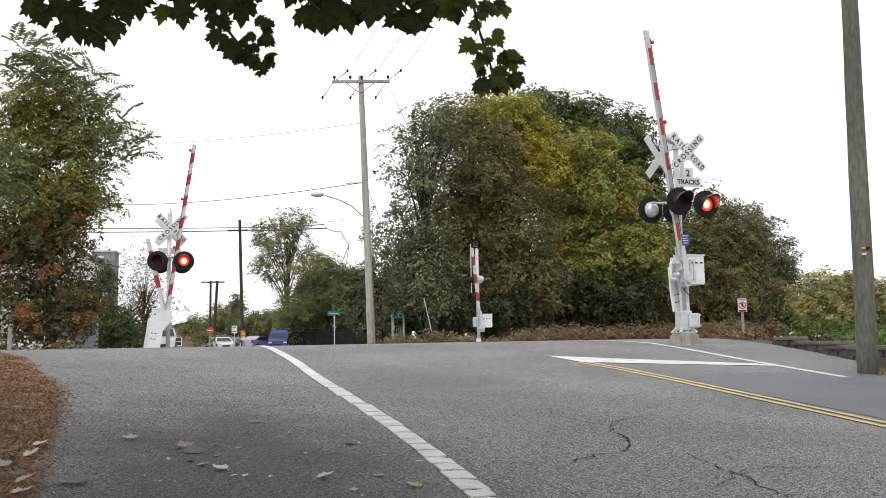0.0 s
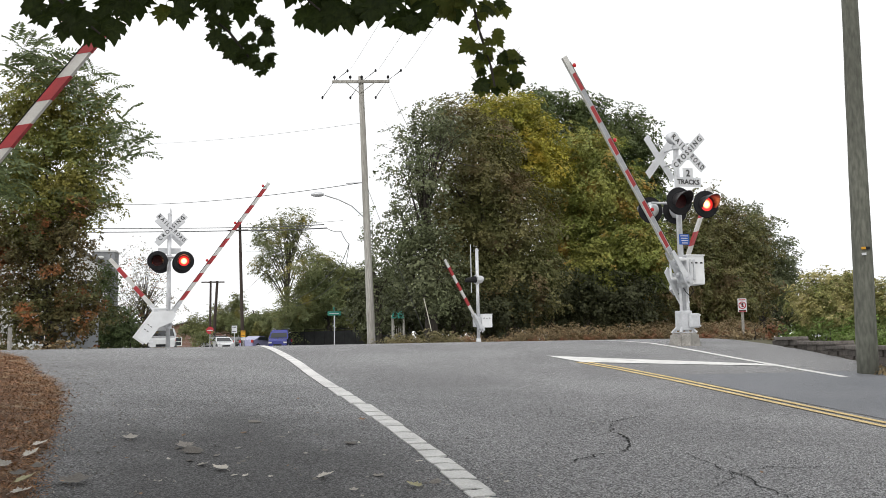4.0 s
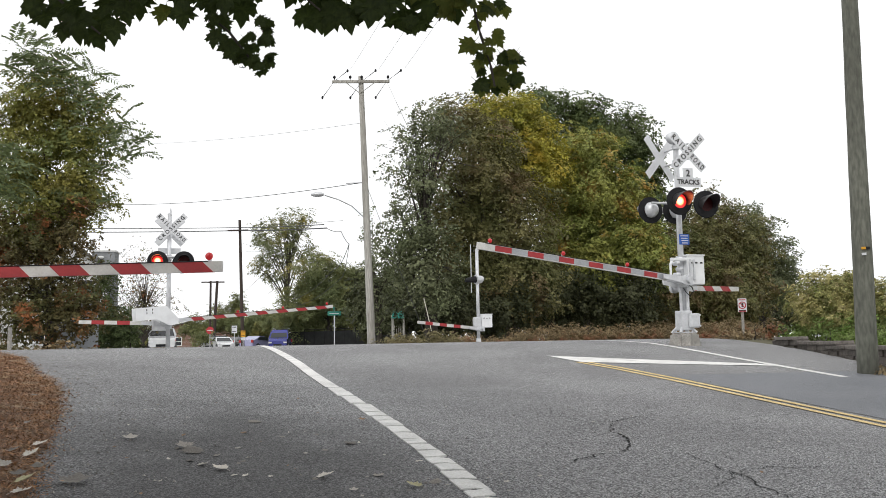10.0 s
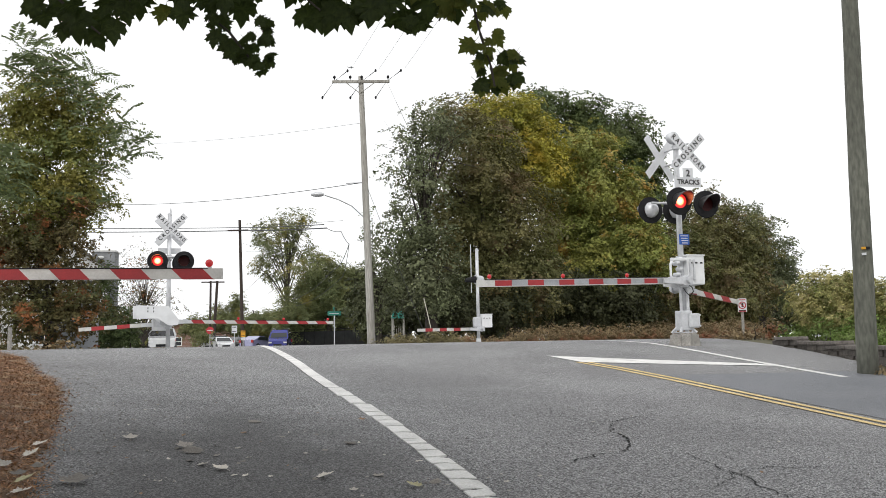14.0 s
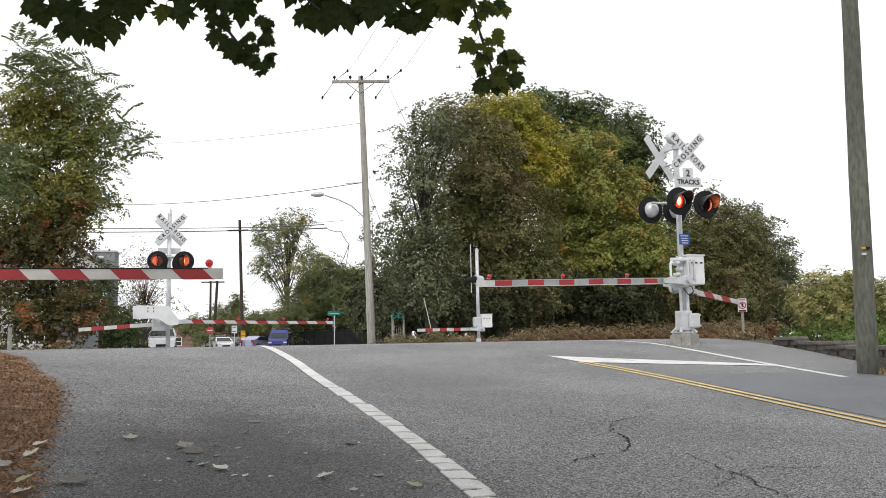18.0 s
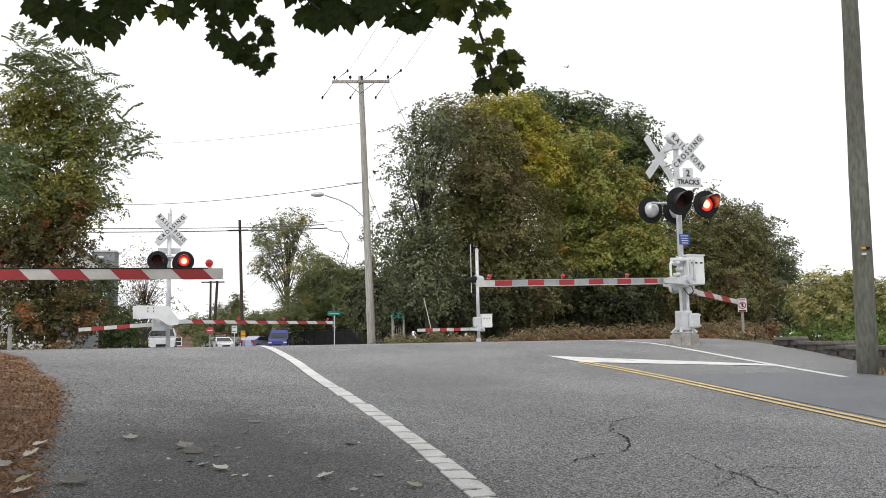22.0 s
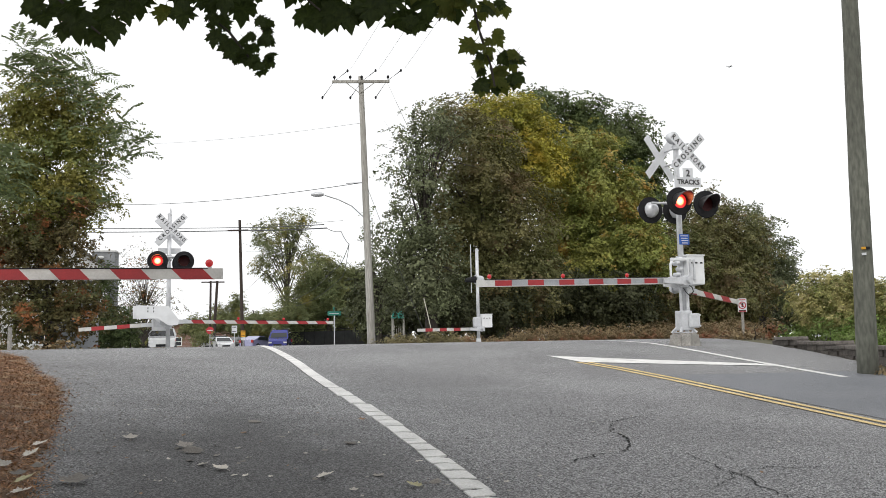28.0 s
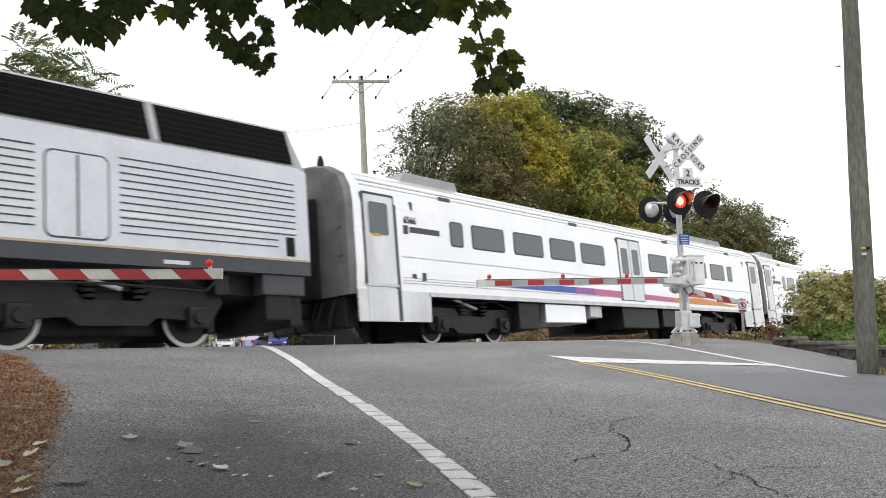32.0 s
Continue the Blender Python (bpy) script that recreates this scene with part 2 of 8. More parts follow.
# ---- building blocks
def part(name, bm, mat, parent=None, label="", smooth_faces=False):
    me = bpy.data.meshes.new(name)
    bmesh.ops.recalc_face_normals(bm, faces=bm.faces)
    bm.to_mesh(me)
    bm.free()
    for m in (mat if isinstance(mat, (list, tuple)) else [mat]):
        me.materials.append(m)
    if smooth_faces:
        me.shade_smooth()
    ob = new(name, me)
    ob.parent = parent
    return tagged(ob, label)


def thing(name, m, label, category, group="", kind=""):
    ob = new(name)
    ob.empty_display_size = 0.2
    ob.matrix_world = m
    return tagged(ob, label, category, group, kind)


def box(bm, x0, x1, y0, y1, z0, z1, bevel=0.0, m=None):
    mat = Matrix.LocRotScale(((x0 + x1) / 2, (y0 + y1) / 2, (z0 + z1) / 2), None, (abs(x1 - x0), abs(y1 - y0), abs(z1 - z0)))
    got = bmesh.ops.create_cube(bm, size=1, matrix=(m @ mat) if m else mat)
    if bevel:
        es = list({e for v in got["verts"] for e in v.link_edges})
        bmesh.ops.bevel(bm, geom=es, offset=bevel, segments=2, affect="EDGES", profile=0.6)
    return bm


def tube(bm, a, b, r0, r1=None, seg=12, caps=True):
    a, b = Vector(a), Vector(b)
    d = b - a
    m = Matrix.Translation((a + b) / 2) @ d.to_track_quat("Z", "Y").to_matrix().to_4x4()
    bmesh.ops.create_cone(bm, cap_ends=caps, segments=seg, radius1=r0, radius2=r0 if r1 is None else r1, depth=d.length, matrix=m)
    return bm


def ball(bm, c, r, sx=1, sy=1, sz=1, u=14, v=9):
    bmesh.ops.create_uvsphere(bm, u_segments=u, v_segments=v, radius=r, matrix=Matrix.LocRotScale(c, None, (sx, sy, sz)))
    return bm


def slab(bm, pts, axis, lo, hi):
    """A plate: the outline pts, in the two other axes, pushed from lo to hi along the axis."""
    def put(p, v):
        return {"x": (v, p[0], p[1]), "y": (p[0], v, p[1]), "z": (p[0], p[1], v)}[axis]
    a = [bm.verts.new(put(p, lo)) for p in pts]
    b = [bm.verts.new(put(p, hi)) for p in pts]
    bm.faces.new(a)
    bm.faces.new(b[::-1])
    for i in range(len(pts)):
        j = (i + 1) % len(pts)
        bm.faces.new((a[i], b[i], b[j], a[j]))
    return bm


def pipe(bm, pts, r, seg=8):
    for a, b in zip(pts, pts[1:]):
        tube(bm, a, b, r, r, seg)
    for p in pts[1:-1]:
        ball(bm, p, r * 1.02, u=seg, v=5)
    return bm


def B():
    return bmesh.new()


def sheet(name, verts, faces, mat):
    me = bpy.data.meshes.new(name)
    me.from_pydata(verts, [], faces)
    me.materials.append(mat)
    return new(name, me)


def letters(text, size, mat, parent, m, name="lettering", width=None, bold=0.0):
    """Words in the built-in font, as a flat raised mesh in the XZ plane of m, facing -Y."""
    cu = bpy.data.curves.new(name, "FONT")
    cu.body, cu.size, cu.align_x, cu.align_y, cu.extrude, cu.offset = text, size, "CENTER", "CENTER", 0.002, bold
    tmp = new(name, cu)
    bpy.context.view_layer.update()
    me = bpy.data.meshes.new_from_object(tmp.evaluated_get(bpy.context.evaluated_depsgraph_get()))
    bpy.data.objects.remove(tmp)
    xs = [v.co.x for v in me.vertices]
    k = width / (max(xs) - min(xs)) if width else 1.0
    me.transform(m @ pose(0, 0, 0, 90) @ Matrix.Diagonal((k, 1, 1, 1)))
    me.materials.clear()
    me.materials.append(mat)
    ob = new(name, me)
    ob.parent = parent
    return ob


def leaf_quads(name, centres, size, mat, parent, rng, up=0.35, slim=0.6, facing=None):
    """Many small leaves as one mesh: a folded kite for each centre; facing: the way each leaf's upper side looks."""
    n = len(centres)
    nrm = rng.normal(size=(n, 3))
    if facing is None:
        nrm[:, 2] += up * np.sign(nrm[:, 2])
    else:
        nrm = facing + nrm * 0.36
    nrm /= np.linalg.norm(nrm, axis=1)[:, None]
    t = np.cross(nrm, rng.normal(size=(n, 3)))
    t /= np.linalg.norm(t, axis=1)[:, None] + 1e-9
    b = np.cross(nrm, t)
    s = size * rng.uniform(0.6, 1.3, size=(n, 1))
    droop = nrm * s * 0.25
    v = np.stack([centres - t * s, centres + b * s * slim - droop * 0.3, centres + t * s - droop, centres - b * s * slim - droop * 0.3], axis=1)
    me = bpy.data.meshes.new(name)
    me.vertices.add(n * 4)
    me.vertices.foreach_set("co", v.reshape(-1).astype(np.float32))
    me.loops.add(n * 4)
    me.loops.foreach_set("vertex_index", np.arange(n * 4, dtype=np.int32))
    me.polygons.add(n)
    me.polygons.foreach_set("loop_start", np.arange(0, n * 4, 4, dtype=np.int32))
    me.update(calc_edges=True)
    me.materials.append(mat)
    ob = new(name, me)
    ob.parent = parent
    return ob


def unit(a):
    return a / (np.linalg.norm(a, axis=1)[:, None] + 1e-9)


def lobe_leaves(lobes, per_m2, spread, rng, low=0.6, core=0.5):
    """Clump centres near the skins of the lobes; round each clump flat sprays of leaves that reach outwards and look up."""
    clumps, leaves, facing = [], [], []
    for cx, cy, cz, rx, ry, rz, dens in lobes:
        area = 4 * math.pi * ((rx * ry + rx * rz + ry * rz) / 3)
        k = max(6, int(area * 0.30 / (spread * spread)))
        d = unit(rng.normal(size=(k, 3)))
        rad = rng.uniform(low, 1.10, size=(k, 1))
        c = np.array([cx, cy, cz]) + d * rad * np.array([rx, ry, rz])
        clumps.append(c)
        count = max(24, int(area * per_m2 * dens))
        sprays = max(k * 2, count // 16)
        own = rng.integers(0, k, sprays)
        sc = c[own] + np.clip(rng.normal(size=(sprays, 3)), -1.7, 1.7) * spread * np.array([0.8, 0.8, 0.55])
        sn = unit(np.array([0, 0, 0.8]) + d[own] * 0.8 + rng.normal(size=(sprays, 3)) * 0.35)
        out = d[own] + rng.normal(size=(sprays, 3)) * 0.6
        out = unit(out - sn * np.sum(out * sn, axis=1)[:, None])
        side = np.cross(sn, out)
        pick = rng.integers(0, sprays, count)
        a, b, h = rng.uniform(-0.9, 0.9, (count, 1)), rng.normal(size=(count, 1)) * 0.32, rng.normal(size=(count, 1)) * 0.07
        leaves.append(sc[pick] + (out[pick] * a + side[pick] * b * (1.1 - 0.6 * np.abs(a)) + sn[pick] * (h - 0.18 * a * a)) * spread * 0.9)
        facing.append(sn[pick])
        # the dense inside of the crown
        fill = int(count * core)
        e = unit(rng.normal(size=(fill, 3)))
        leaves.append(np.array([cx, cy, cz]) + e * rng.uniform(0.25, 0.92, (fill, 1)) * np.array([rx, ry, rz]) * min(1.0, 0.35 + dens))
        facing.append(unit(e + np.array([0, 0, 0.4])))
    return np.vstack(clumps), np.vstack(leaves), np.vstack(facing)


def tree(label, base, trunk_r, height, lobes, mat, leaf=0.16, per_m2=22, spread=0.6, seed=1, group="", lean=(0, 0), limbs=14, low=0.6, category="tree", bark=None, slim=0.72, core=0.5):
    """base: where it stands; lobes: (x, y, z, rx, ry, rz, density), in the world."""
    rng = np.random.default_rng(seed)
    ob = thing("tree" if category == "tree" else "shrub", Matrix.Translation(base), label, category, group)
    o = np.array(base)
    clumps, leaves, facing = lobe_leaves(lobes, per_m2, spread, rng, low, core)
    bark = bark or BARK
    bm = B()
    p0, top = Vector((0, 0, -0.3)), Vector((lean[0], lean[1], height))
    steps = 6
    pts = [p0.lerp(top, i / steps) + Vector((rng.normal() * 0.12, rng.normal() * 0.12, 0)) * (1 if 0 < i else 0) * min(1, height / 5) for i in range(steps + 1)]
    for i in range(steps):
        k0, k1 = 1 - 0.8 * i / steps, 1 - 0.8 * (i + 1) / steps
        tube(bm, pts[i], pts[i + 1], trunk_r * k0 * (1.25 if i == 0 else 1), trunk_r * k1, 9, caps=False)
    part("trunk", bm, bark, ob)
    if limbs:
        bm = B()
        for c in clumps[rng.choice(len(clumps), min(limbs, len(clumps)), replace=False)]:
            c = Vector(c - o)
            f = min(0.9, max(0.25, (c.z * 0.6) / height))
            st = p0.lerp(top, f)
            mid = st.lerp(c, 0.55) + Vector((0, 0, 0.1 * (c - st).length))
            r = trunk_r * 0.38 * (1.1 - f)
            tube(bm, st, mid, r, r * 0.55, 6, caps=False)
            tube(bm, mid, c, r * 0.55, r * 0.12, 5, caps=False)
            for _ in range(3):
                e = mid.lerp(c, rng.uniform(0, 0.8)) + Vector(rng.normal(size=3)) * (c - st).length * 0.22
                tube(bm, mid.lerp(c, 0.3), e, r * 0.3, r * 0.06, 4, caps=False)
        part("branchwork", bm, bark, ob)
    leaf_quads("crown", leaves - o, leaf, mat, ob, rng, slim=slim, facing=facing)
    return ob


# ---- ground, road and track
def axis(lo, hi, step, far):
    a = list(np.arange(lo, hi + 0.01, step))
    grow, v = step * 1.6, hi
    while v < far:
        v += grow
        grow *= 1.6
        a.append(v)
    grow, v = step * 1.6, lo
    while v > -far:
        v -= grow
        grow *= 1.6
        a.insert(0, v)
    return a


gx, gy = axis(-30, 30, 0.75, 2500), axis(-10, 66, 0.75, 2500)
gv = [(x, y, ground_z(x, y) - 0.03 + 0.012 * math.sin(x * 2.1) * math.cos(y * 1.7)) for y in gy for x in gx]
gf = [(j * len(gx) + i, j * len(gx) + i + 1, (j + 1) * len(gx) + i + 1, (j + 1) * len(gx) + i) for j in range(len(gy) - 1) for i in range(len(gx) - 1)]
tagged(sheet("ground", gv, gf, GRASSLAND), "rough dry grass and bare soil", "ground", kind="structure")


def lerp_table(table, r):
    for (a, va), (b, vb) in zip(table, table[1:]):
        if r <= b:
            k = (r - a) / (b - a)
            return va + (vb - va) * min(1, max(0, k))
    return table[-1][1]


LEFT = [(-9, -0.5), (4.8, -0.73), (5.9, -0.84), (7.3, -0.95), (8.2, -1.06), (9.0, -1.18), (9.7, -1.36), (10.2, -1.55), (11.1, -1.78), (12.5, -2.15), (13.4, -2.6), (15.0, -3.3), (17, -5.5), (19, -9), (24, -9), (30, -6), (45, -14), (100, -22)]
RIGHT = [(-9, 9.35), (10.4, 9.5), (12.35, 10.75), (14.4, 11.45), (16.6, 12.0), (20, 12.6), (30, 14.2), (38, 13.5), (45, 12), (100, 12)]


def road_z(r, q, lift):
    x, y = rq(r, q)
    return x, y, ground_z(x, y) + lift


def road_sheet(name, r0, r1, steps, cols, left, right, lift, mat, ragged=0.0):
    v, f = [], []
    for i in range(steps + 1):
        r = r0 + (r1 - r0) * i / steps
        wob = ragged * (noise.noise((r * 2.3, 1.0, 0.0)) + 0.5 * noise.noise((r * 9.0, 4.0, 0.0)))
        a, b = left(r) + wob, right(r) + ragged * noise.noise((r * 2.7, 9.0, 0.0))
        for j in range(cols + 1):
            v.append(road_z(r, a + (b - a) * j / cols, lift))
    for i in range(steps):
        for j in range(cols):
            k = i * (cols + 1) + j
            f.append((k, k + 1, k + cols + 2, k + cols + 1))
    return sheet(name, v, f, mat)


tagged(road_sheet("road", -9, 100, 330, 44, lambda r: lerp_table(LEFT, r) - 0.35, lambda r: lerp_table(RIGHT, r), 0.0, ASPHALT, 0.12),
       "worn grey asphalt road climbing to a level crossing", "road", kind="structure")
tagged(road_sheet("road_patch", -9, 10.95, 60, 6, lambda r: 6.30, lambda r: 9.42, 0.004, ASPHALT_NEW),
       "smoother bluish asphalt patch", "road", kind="structure")
# leaf-strewn soil verge
tagged(road_sheet("verge", -9, 16.5, 420, 14, lambda r: -14.0, lambda r: lerp_table(LEFT, r) - 0.02, 0.012, SOIL, 0.07),
       "reddish soil verge covered in fallen leaves", "verge", kind="structure")


def marking(name, rows, width, lift, mat, label, steps=1):
    """A painted band along rows of (r, q)."""
    v, f = [], []
    pts = []
    for (ra, qa), (rb, qb) in zip(rows, rows[1:]):
        k = max(1, int((rb - ra) / 0.5))
        pts += [(ra + (rb - ra) * i / k, qa + (qb - qa) * i / k) for i in range(k)]
    pts.append(rows[-1])
    for r, q in pts:
        w = width / 2 * (1 + 0.10 * noise.noise((r * 5, q, 0)))
        v += [road_z(r, q - w, lift), road_z(r, q + w, lift)]
    f = [(2 * i, 2 * i + 1, 2 * i + 3, 2 * i + 2) for i in range(len(pts) - 1)]
    return tagged(sheet(name, v, f, mat), label, "road marking", kind="structure")


EDGE = [(-9, 1.48), (3.6, 1.50), (4.56, 1.52), (5.4, 1.55), (7.0, 1.56), (8.1, 1.525), (9.4, 1.475), (11, 1.435), (12.7, 1.424), (14.4, 1.36), (16.5, 1.27), (19, 1.1)]
line = thing("edge_line", Matrix.Identity(4), "thick cracked white edge line on the road", "road marking", kind="structure")
r = -6.0
while r < 9.4:
    step = rnd.uniform(0.16, 0.34) if r < 7.5 else rnd.uniform(0.3, 0.6)
    gap = rnd.uniform(0.022, 0.05)
    q, skew = lerp_table(EDGE, r), rnd.uniform(-0.03, 0.05)
    w0, w1 = rnd.uniform(0.070, 0.086), rnd.uniform(0.070, 0.086)
    corners = [(r, q - w0), (r + 0.02, q), (r + skew, q + w1), (r + step - gap + skew, q + w1), (r + step - gap + 0.015, q + 0.01), (r + step - gap, q - w0)]
    bm = B()
    top = [bm.verts.new(road_z(a, b, 0.009)) for a, b in corners]
    low = [bm.verts.new(road_z(a, b, 0.0005)) for a, b in corners]
    bm.faces.new(top)
    for i in range(6):
        bm.faces.new((top[i], low[i], low[(i + 1) % 6], top[(i + 1) % 6]))
    part("paint_segment", bm, PAINT_W, line)
    r += step
marking("edge_line_far", [(r, lerp_table(EDGE, r))] + [p for p in EDGE if p[0] > r + 0.1], 0.155, 0.008, PAINT_W, "white edge line running up to the crossing")
for dq in (-0.105, 0.065):
    marking("centre_line", [(-6, 6.04 + dq), (6.7, 6.055 + dq), (8.0, 6.09 + dq), (9.1, 6.12 + dq), (10.4, 6.15 + dq), (11.9, 6.12 + dq), (13.0, 6.02 + dq)], 0.088, 0.0075, PAINT_Y, "faded yellow double centre line")
marking("edge_line_right", [(10.26, 8.69), (11.54, 8.81), (13.27, 9.02), (14.41, 9.19), (15.68, 9.37), (17.1, 9.53), (18.6, 9.3), (20.5, 8.7)], 0.135, 0.0075, PAINT_W, "thin white edge line")
sv = [road_z(14.22 + (12.28 - 14.22) * k / 8, 5.90 + (8.71 - 5.90) * k / 8, 0.008) for k in range(9)]
sw = [road_z(12.97 + (11.84 - 12.97) * k / 8, 5.99 + (8.88 - 5.99) * k / 8, 0.008) for k in range(9)]
tagged(sheet("stop_line", sv + sw, [(k, k + 1, k + 10, k + 9) for k in range(8)], PAINT_W), "broad white stop line", "road marking", kind="structure")


def crack(pts, width):
    """A branching, wandering crack from point to point, in (r, q)."""
    v, f, out = [], [], []
    for (ra, qa), (rb, qb) in zip(pts, pts[1:]):
        k = 9
        out += [(ra + (rb - ra) * i / k, qa + (qb - qa) * i / k) for i in range(k)]
    out.append(pts[-1])
    line = [(r + noise.noise((r * 5, q * 5, 2.0)) * 0.05 + rnd.uniform(-0.014, 0.014), q + noise.noise((r * 5, q * 5, 7.0)) * 0.05 + rnd.uniform(-0.014, 0.014)) for r, q in out]
    for i, (r, q) in enumerate(line):
        (ra, qa), (rb, qb) = line[max(0, i - 1)], line[min(len(line) - 1, i + 1)]
        ln = math.hypot(rb - ra, qb - qa) or 1.0
        taper = math.sin(math.pi * min(0.94, max(0.06, i / (len(line) - 1)))) ** 0.5
        w = width * 0.5 * taper * rnd.uniform(0.45, 1.3)
        nr, nq = -(qb - qa) / ln * w, (rb - ra) / ln * w
        v += [road_z(r - nr, q - nq, 0.0055), road_z(r + nr, q + nq, 0.0055)]
    f = [(2 * i, 2 * i + 1, 2 * i + 3, 2 * i + 2) for i in range(len(out) - 1)]
    return tagged(sheet("road_crack", v, f, CRACK), "dark crack in the asphalt", "road", kind="structure")


for pts, w in (([(8.55, 3.49), (7.86, 3.29), (7.47, 3.21), (7.29, 3.30), (7.13, 3.36), (7.06, 3.51)], 0.009), ([(7.06, 3.51), (6.63, 3.32), (6.36, 3.28), (6.12, 3.20), (5.86, 3.03), (5.80, 2.98)], 0.021),
               ([(5.80, 2.98), (5.69, 2.73), (5.51, 2.48), (5.41, 2.37)], 0.014), ([(7.06, 3.51), (7.30, 3.80), (7.58, 4.19)], 0.012), ([(5.90, 3.15), (5.99, 3.39), (5.80, 3.44)], 0.007),
               ([(5.80, 3.44), (5.45, 3.38), (5.08, 3.36), (4.80, 3.33), (4.51, 3.28), (4.37, 3.28)], 0.015), ([(4.95, 3.35), (5.11, 3.57), (5.19, 3.69), (5.13, 3.87), (5.13, 4.09), (5.02, 4.23), (5.02, 4.50)], 0.009),
               ([(6.06, 2.33), (6.17, 2.51), (5.94, 2.54), (5.83, 2.54)], 0.007), ([(5.80, 2.98), (5.67, 3.0), (5.49, 3.01)], 0.006), ([(5.04, 3.33), (4.85, 3.18), (4.65, 2.99)], 0.009),
               ([(5.56, 3.66), (5.37, 3.60)], 0.006), ([(7.10, 4.72), (7.29, 5.15), (7.40, 5.62), (7.29, 5.85)], 0.007), ([(9.0, 2.2), (9.3, 3.0), (9.2, 3.9)], 0.006), ([(11.5, 2.0), (12.0, 3.3), (12.2, 4.6)], 0.010),
               ([(10.95, 6.2), (11.0, 7.6), (10.95, 9.4)], 0.012), ([(13.5, 4.6), (13.7, 5.1), (13.4, 5.5)], 0.012), ([(13.1, 5.1), (13.2, 5.6)], 0.010)):
    crack(pts, w)

# ballast and rails
TRACK_S = [-80 + 5 * k for k in range(60)]
for off in (0.0, -4.0):
    bv = []
    for s in TRACK_S:
        for dn, z in ((-2.0, -0.45), (-1.5, -0.30), (1.5, -0.15), (2.0, -0.30)):
            bv.append((*on_track(s, off + dn), z))
    tagged(sheet("ballast", bv, [(4 * i + j, 4 * i + j + 1, 4 * i + j + 5, 4 * i + j + 4) for i in range(len(bv) // 4 - 1) for j in range(3)], BALLAST),
           "grey crushed-stone track bed", "track bed", kind="structure")
    for dn in (-0.7175, 0.7175):
        prof = [(-0.07, -0.18), (-0.07, -0.16), (-0.009, -0.15), (-0.009, -0.075), (-0.035, -0.07), (-0.035, -0.042), (-0.028, -0.035), (0.028, -0.035), (0.035, -0.042), (0.035, -0.07), (0.009, -0.075), (0.009, -0.15), (0.07, -0.16), (0.07, -0.18)]
        rv = [(*on_track(s, off + 0.15 + dn + a), z - 0.114 + 0.08 * dn) for s in TRACK_S for a, z in prof]
        k = len(prof)
        ob = sheet("rail", rv, [(k * i + j, k * i + (j + 1) % k, k * (i + 1) + (j + 1) % k, k * (i + 1) + j) for i in range(len(TRACK_S) - 1) for j in range(k)], STEEL)
        tagged(ob, "worn steel rail set flush in the crossing", "rail", "rails of the crossing", "structure")


# ---- crossing signals
FLASH = []     # (lens, lit first) to be turned
GATES = []     # (arm, pivot, side, azimuth, table)


def crossbuck(parent, m, with_words, size=1.08):
    """Two white blades crossed; m: the pose of their middle, facing -Y."""
    h, w = size / 2, 0.092
    for k, (deg, words) in enumerate(((-45, None), (45, "CROSSING"))):
        bm = B()
        box(bm, -h, h, -0.004 - 0.006 * k, 0.002 - 0.006 * k, -w, w)
        bm.transform(m @ pose(0, 0, 0, 0, -deg, 0))
        blade = part("crossbuck_blade", bm, SIGN_W, parent)
        if with_words and words:
            letters(" ".join(words), 0.155, INK, blade, m @ pose(0, -0.0125, 0, 0, -deg, 0), width=size * 0.88, bold=0.003)
        elif with_words:
            for sx, half in ((-1, "RAIL"), (1, "ROAD")):
                letters(" ".join(half), 0.155, INK, blade, m @ pose(0, 0, 0, 0, -deg, 0) @ pose(sx * size * 0.29, -0.0065, 0), width=size * 0.37, bold=0.003)


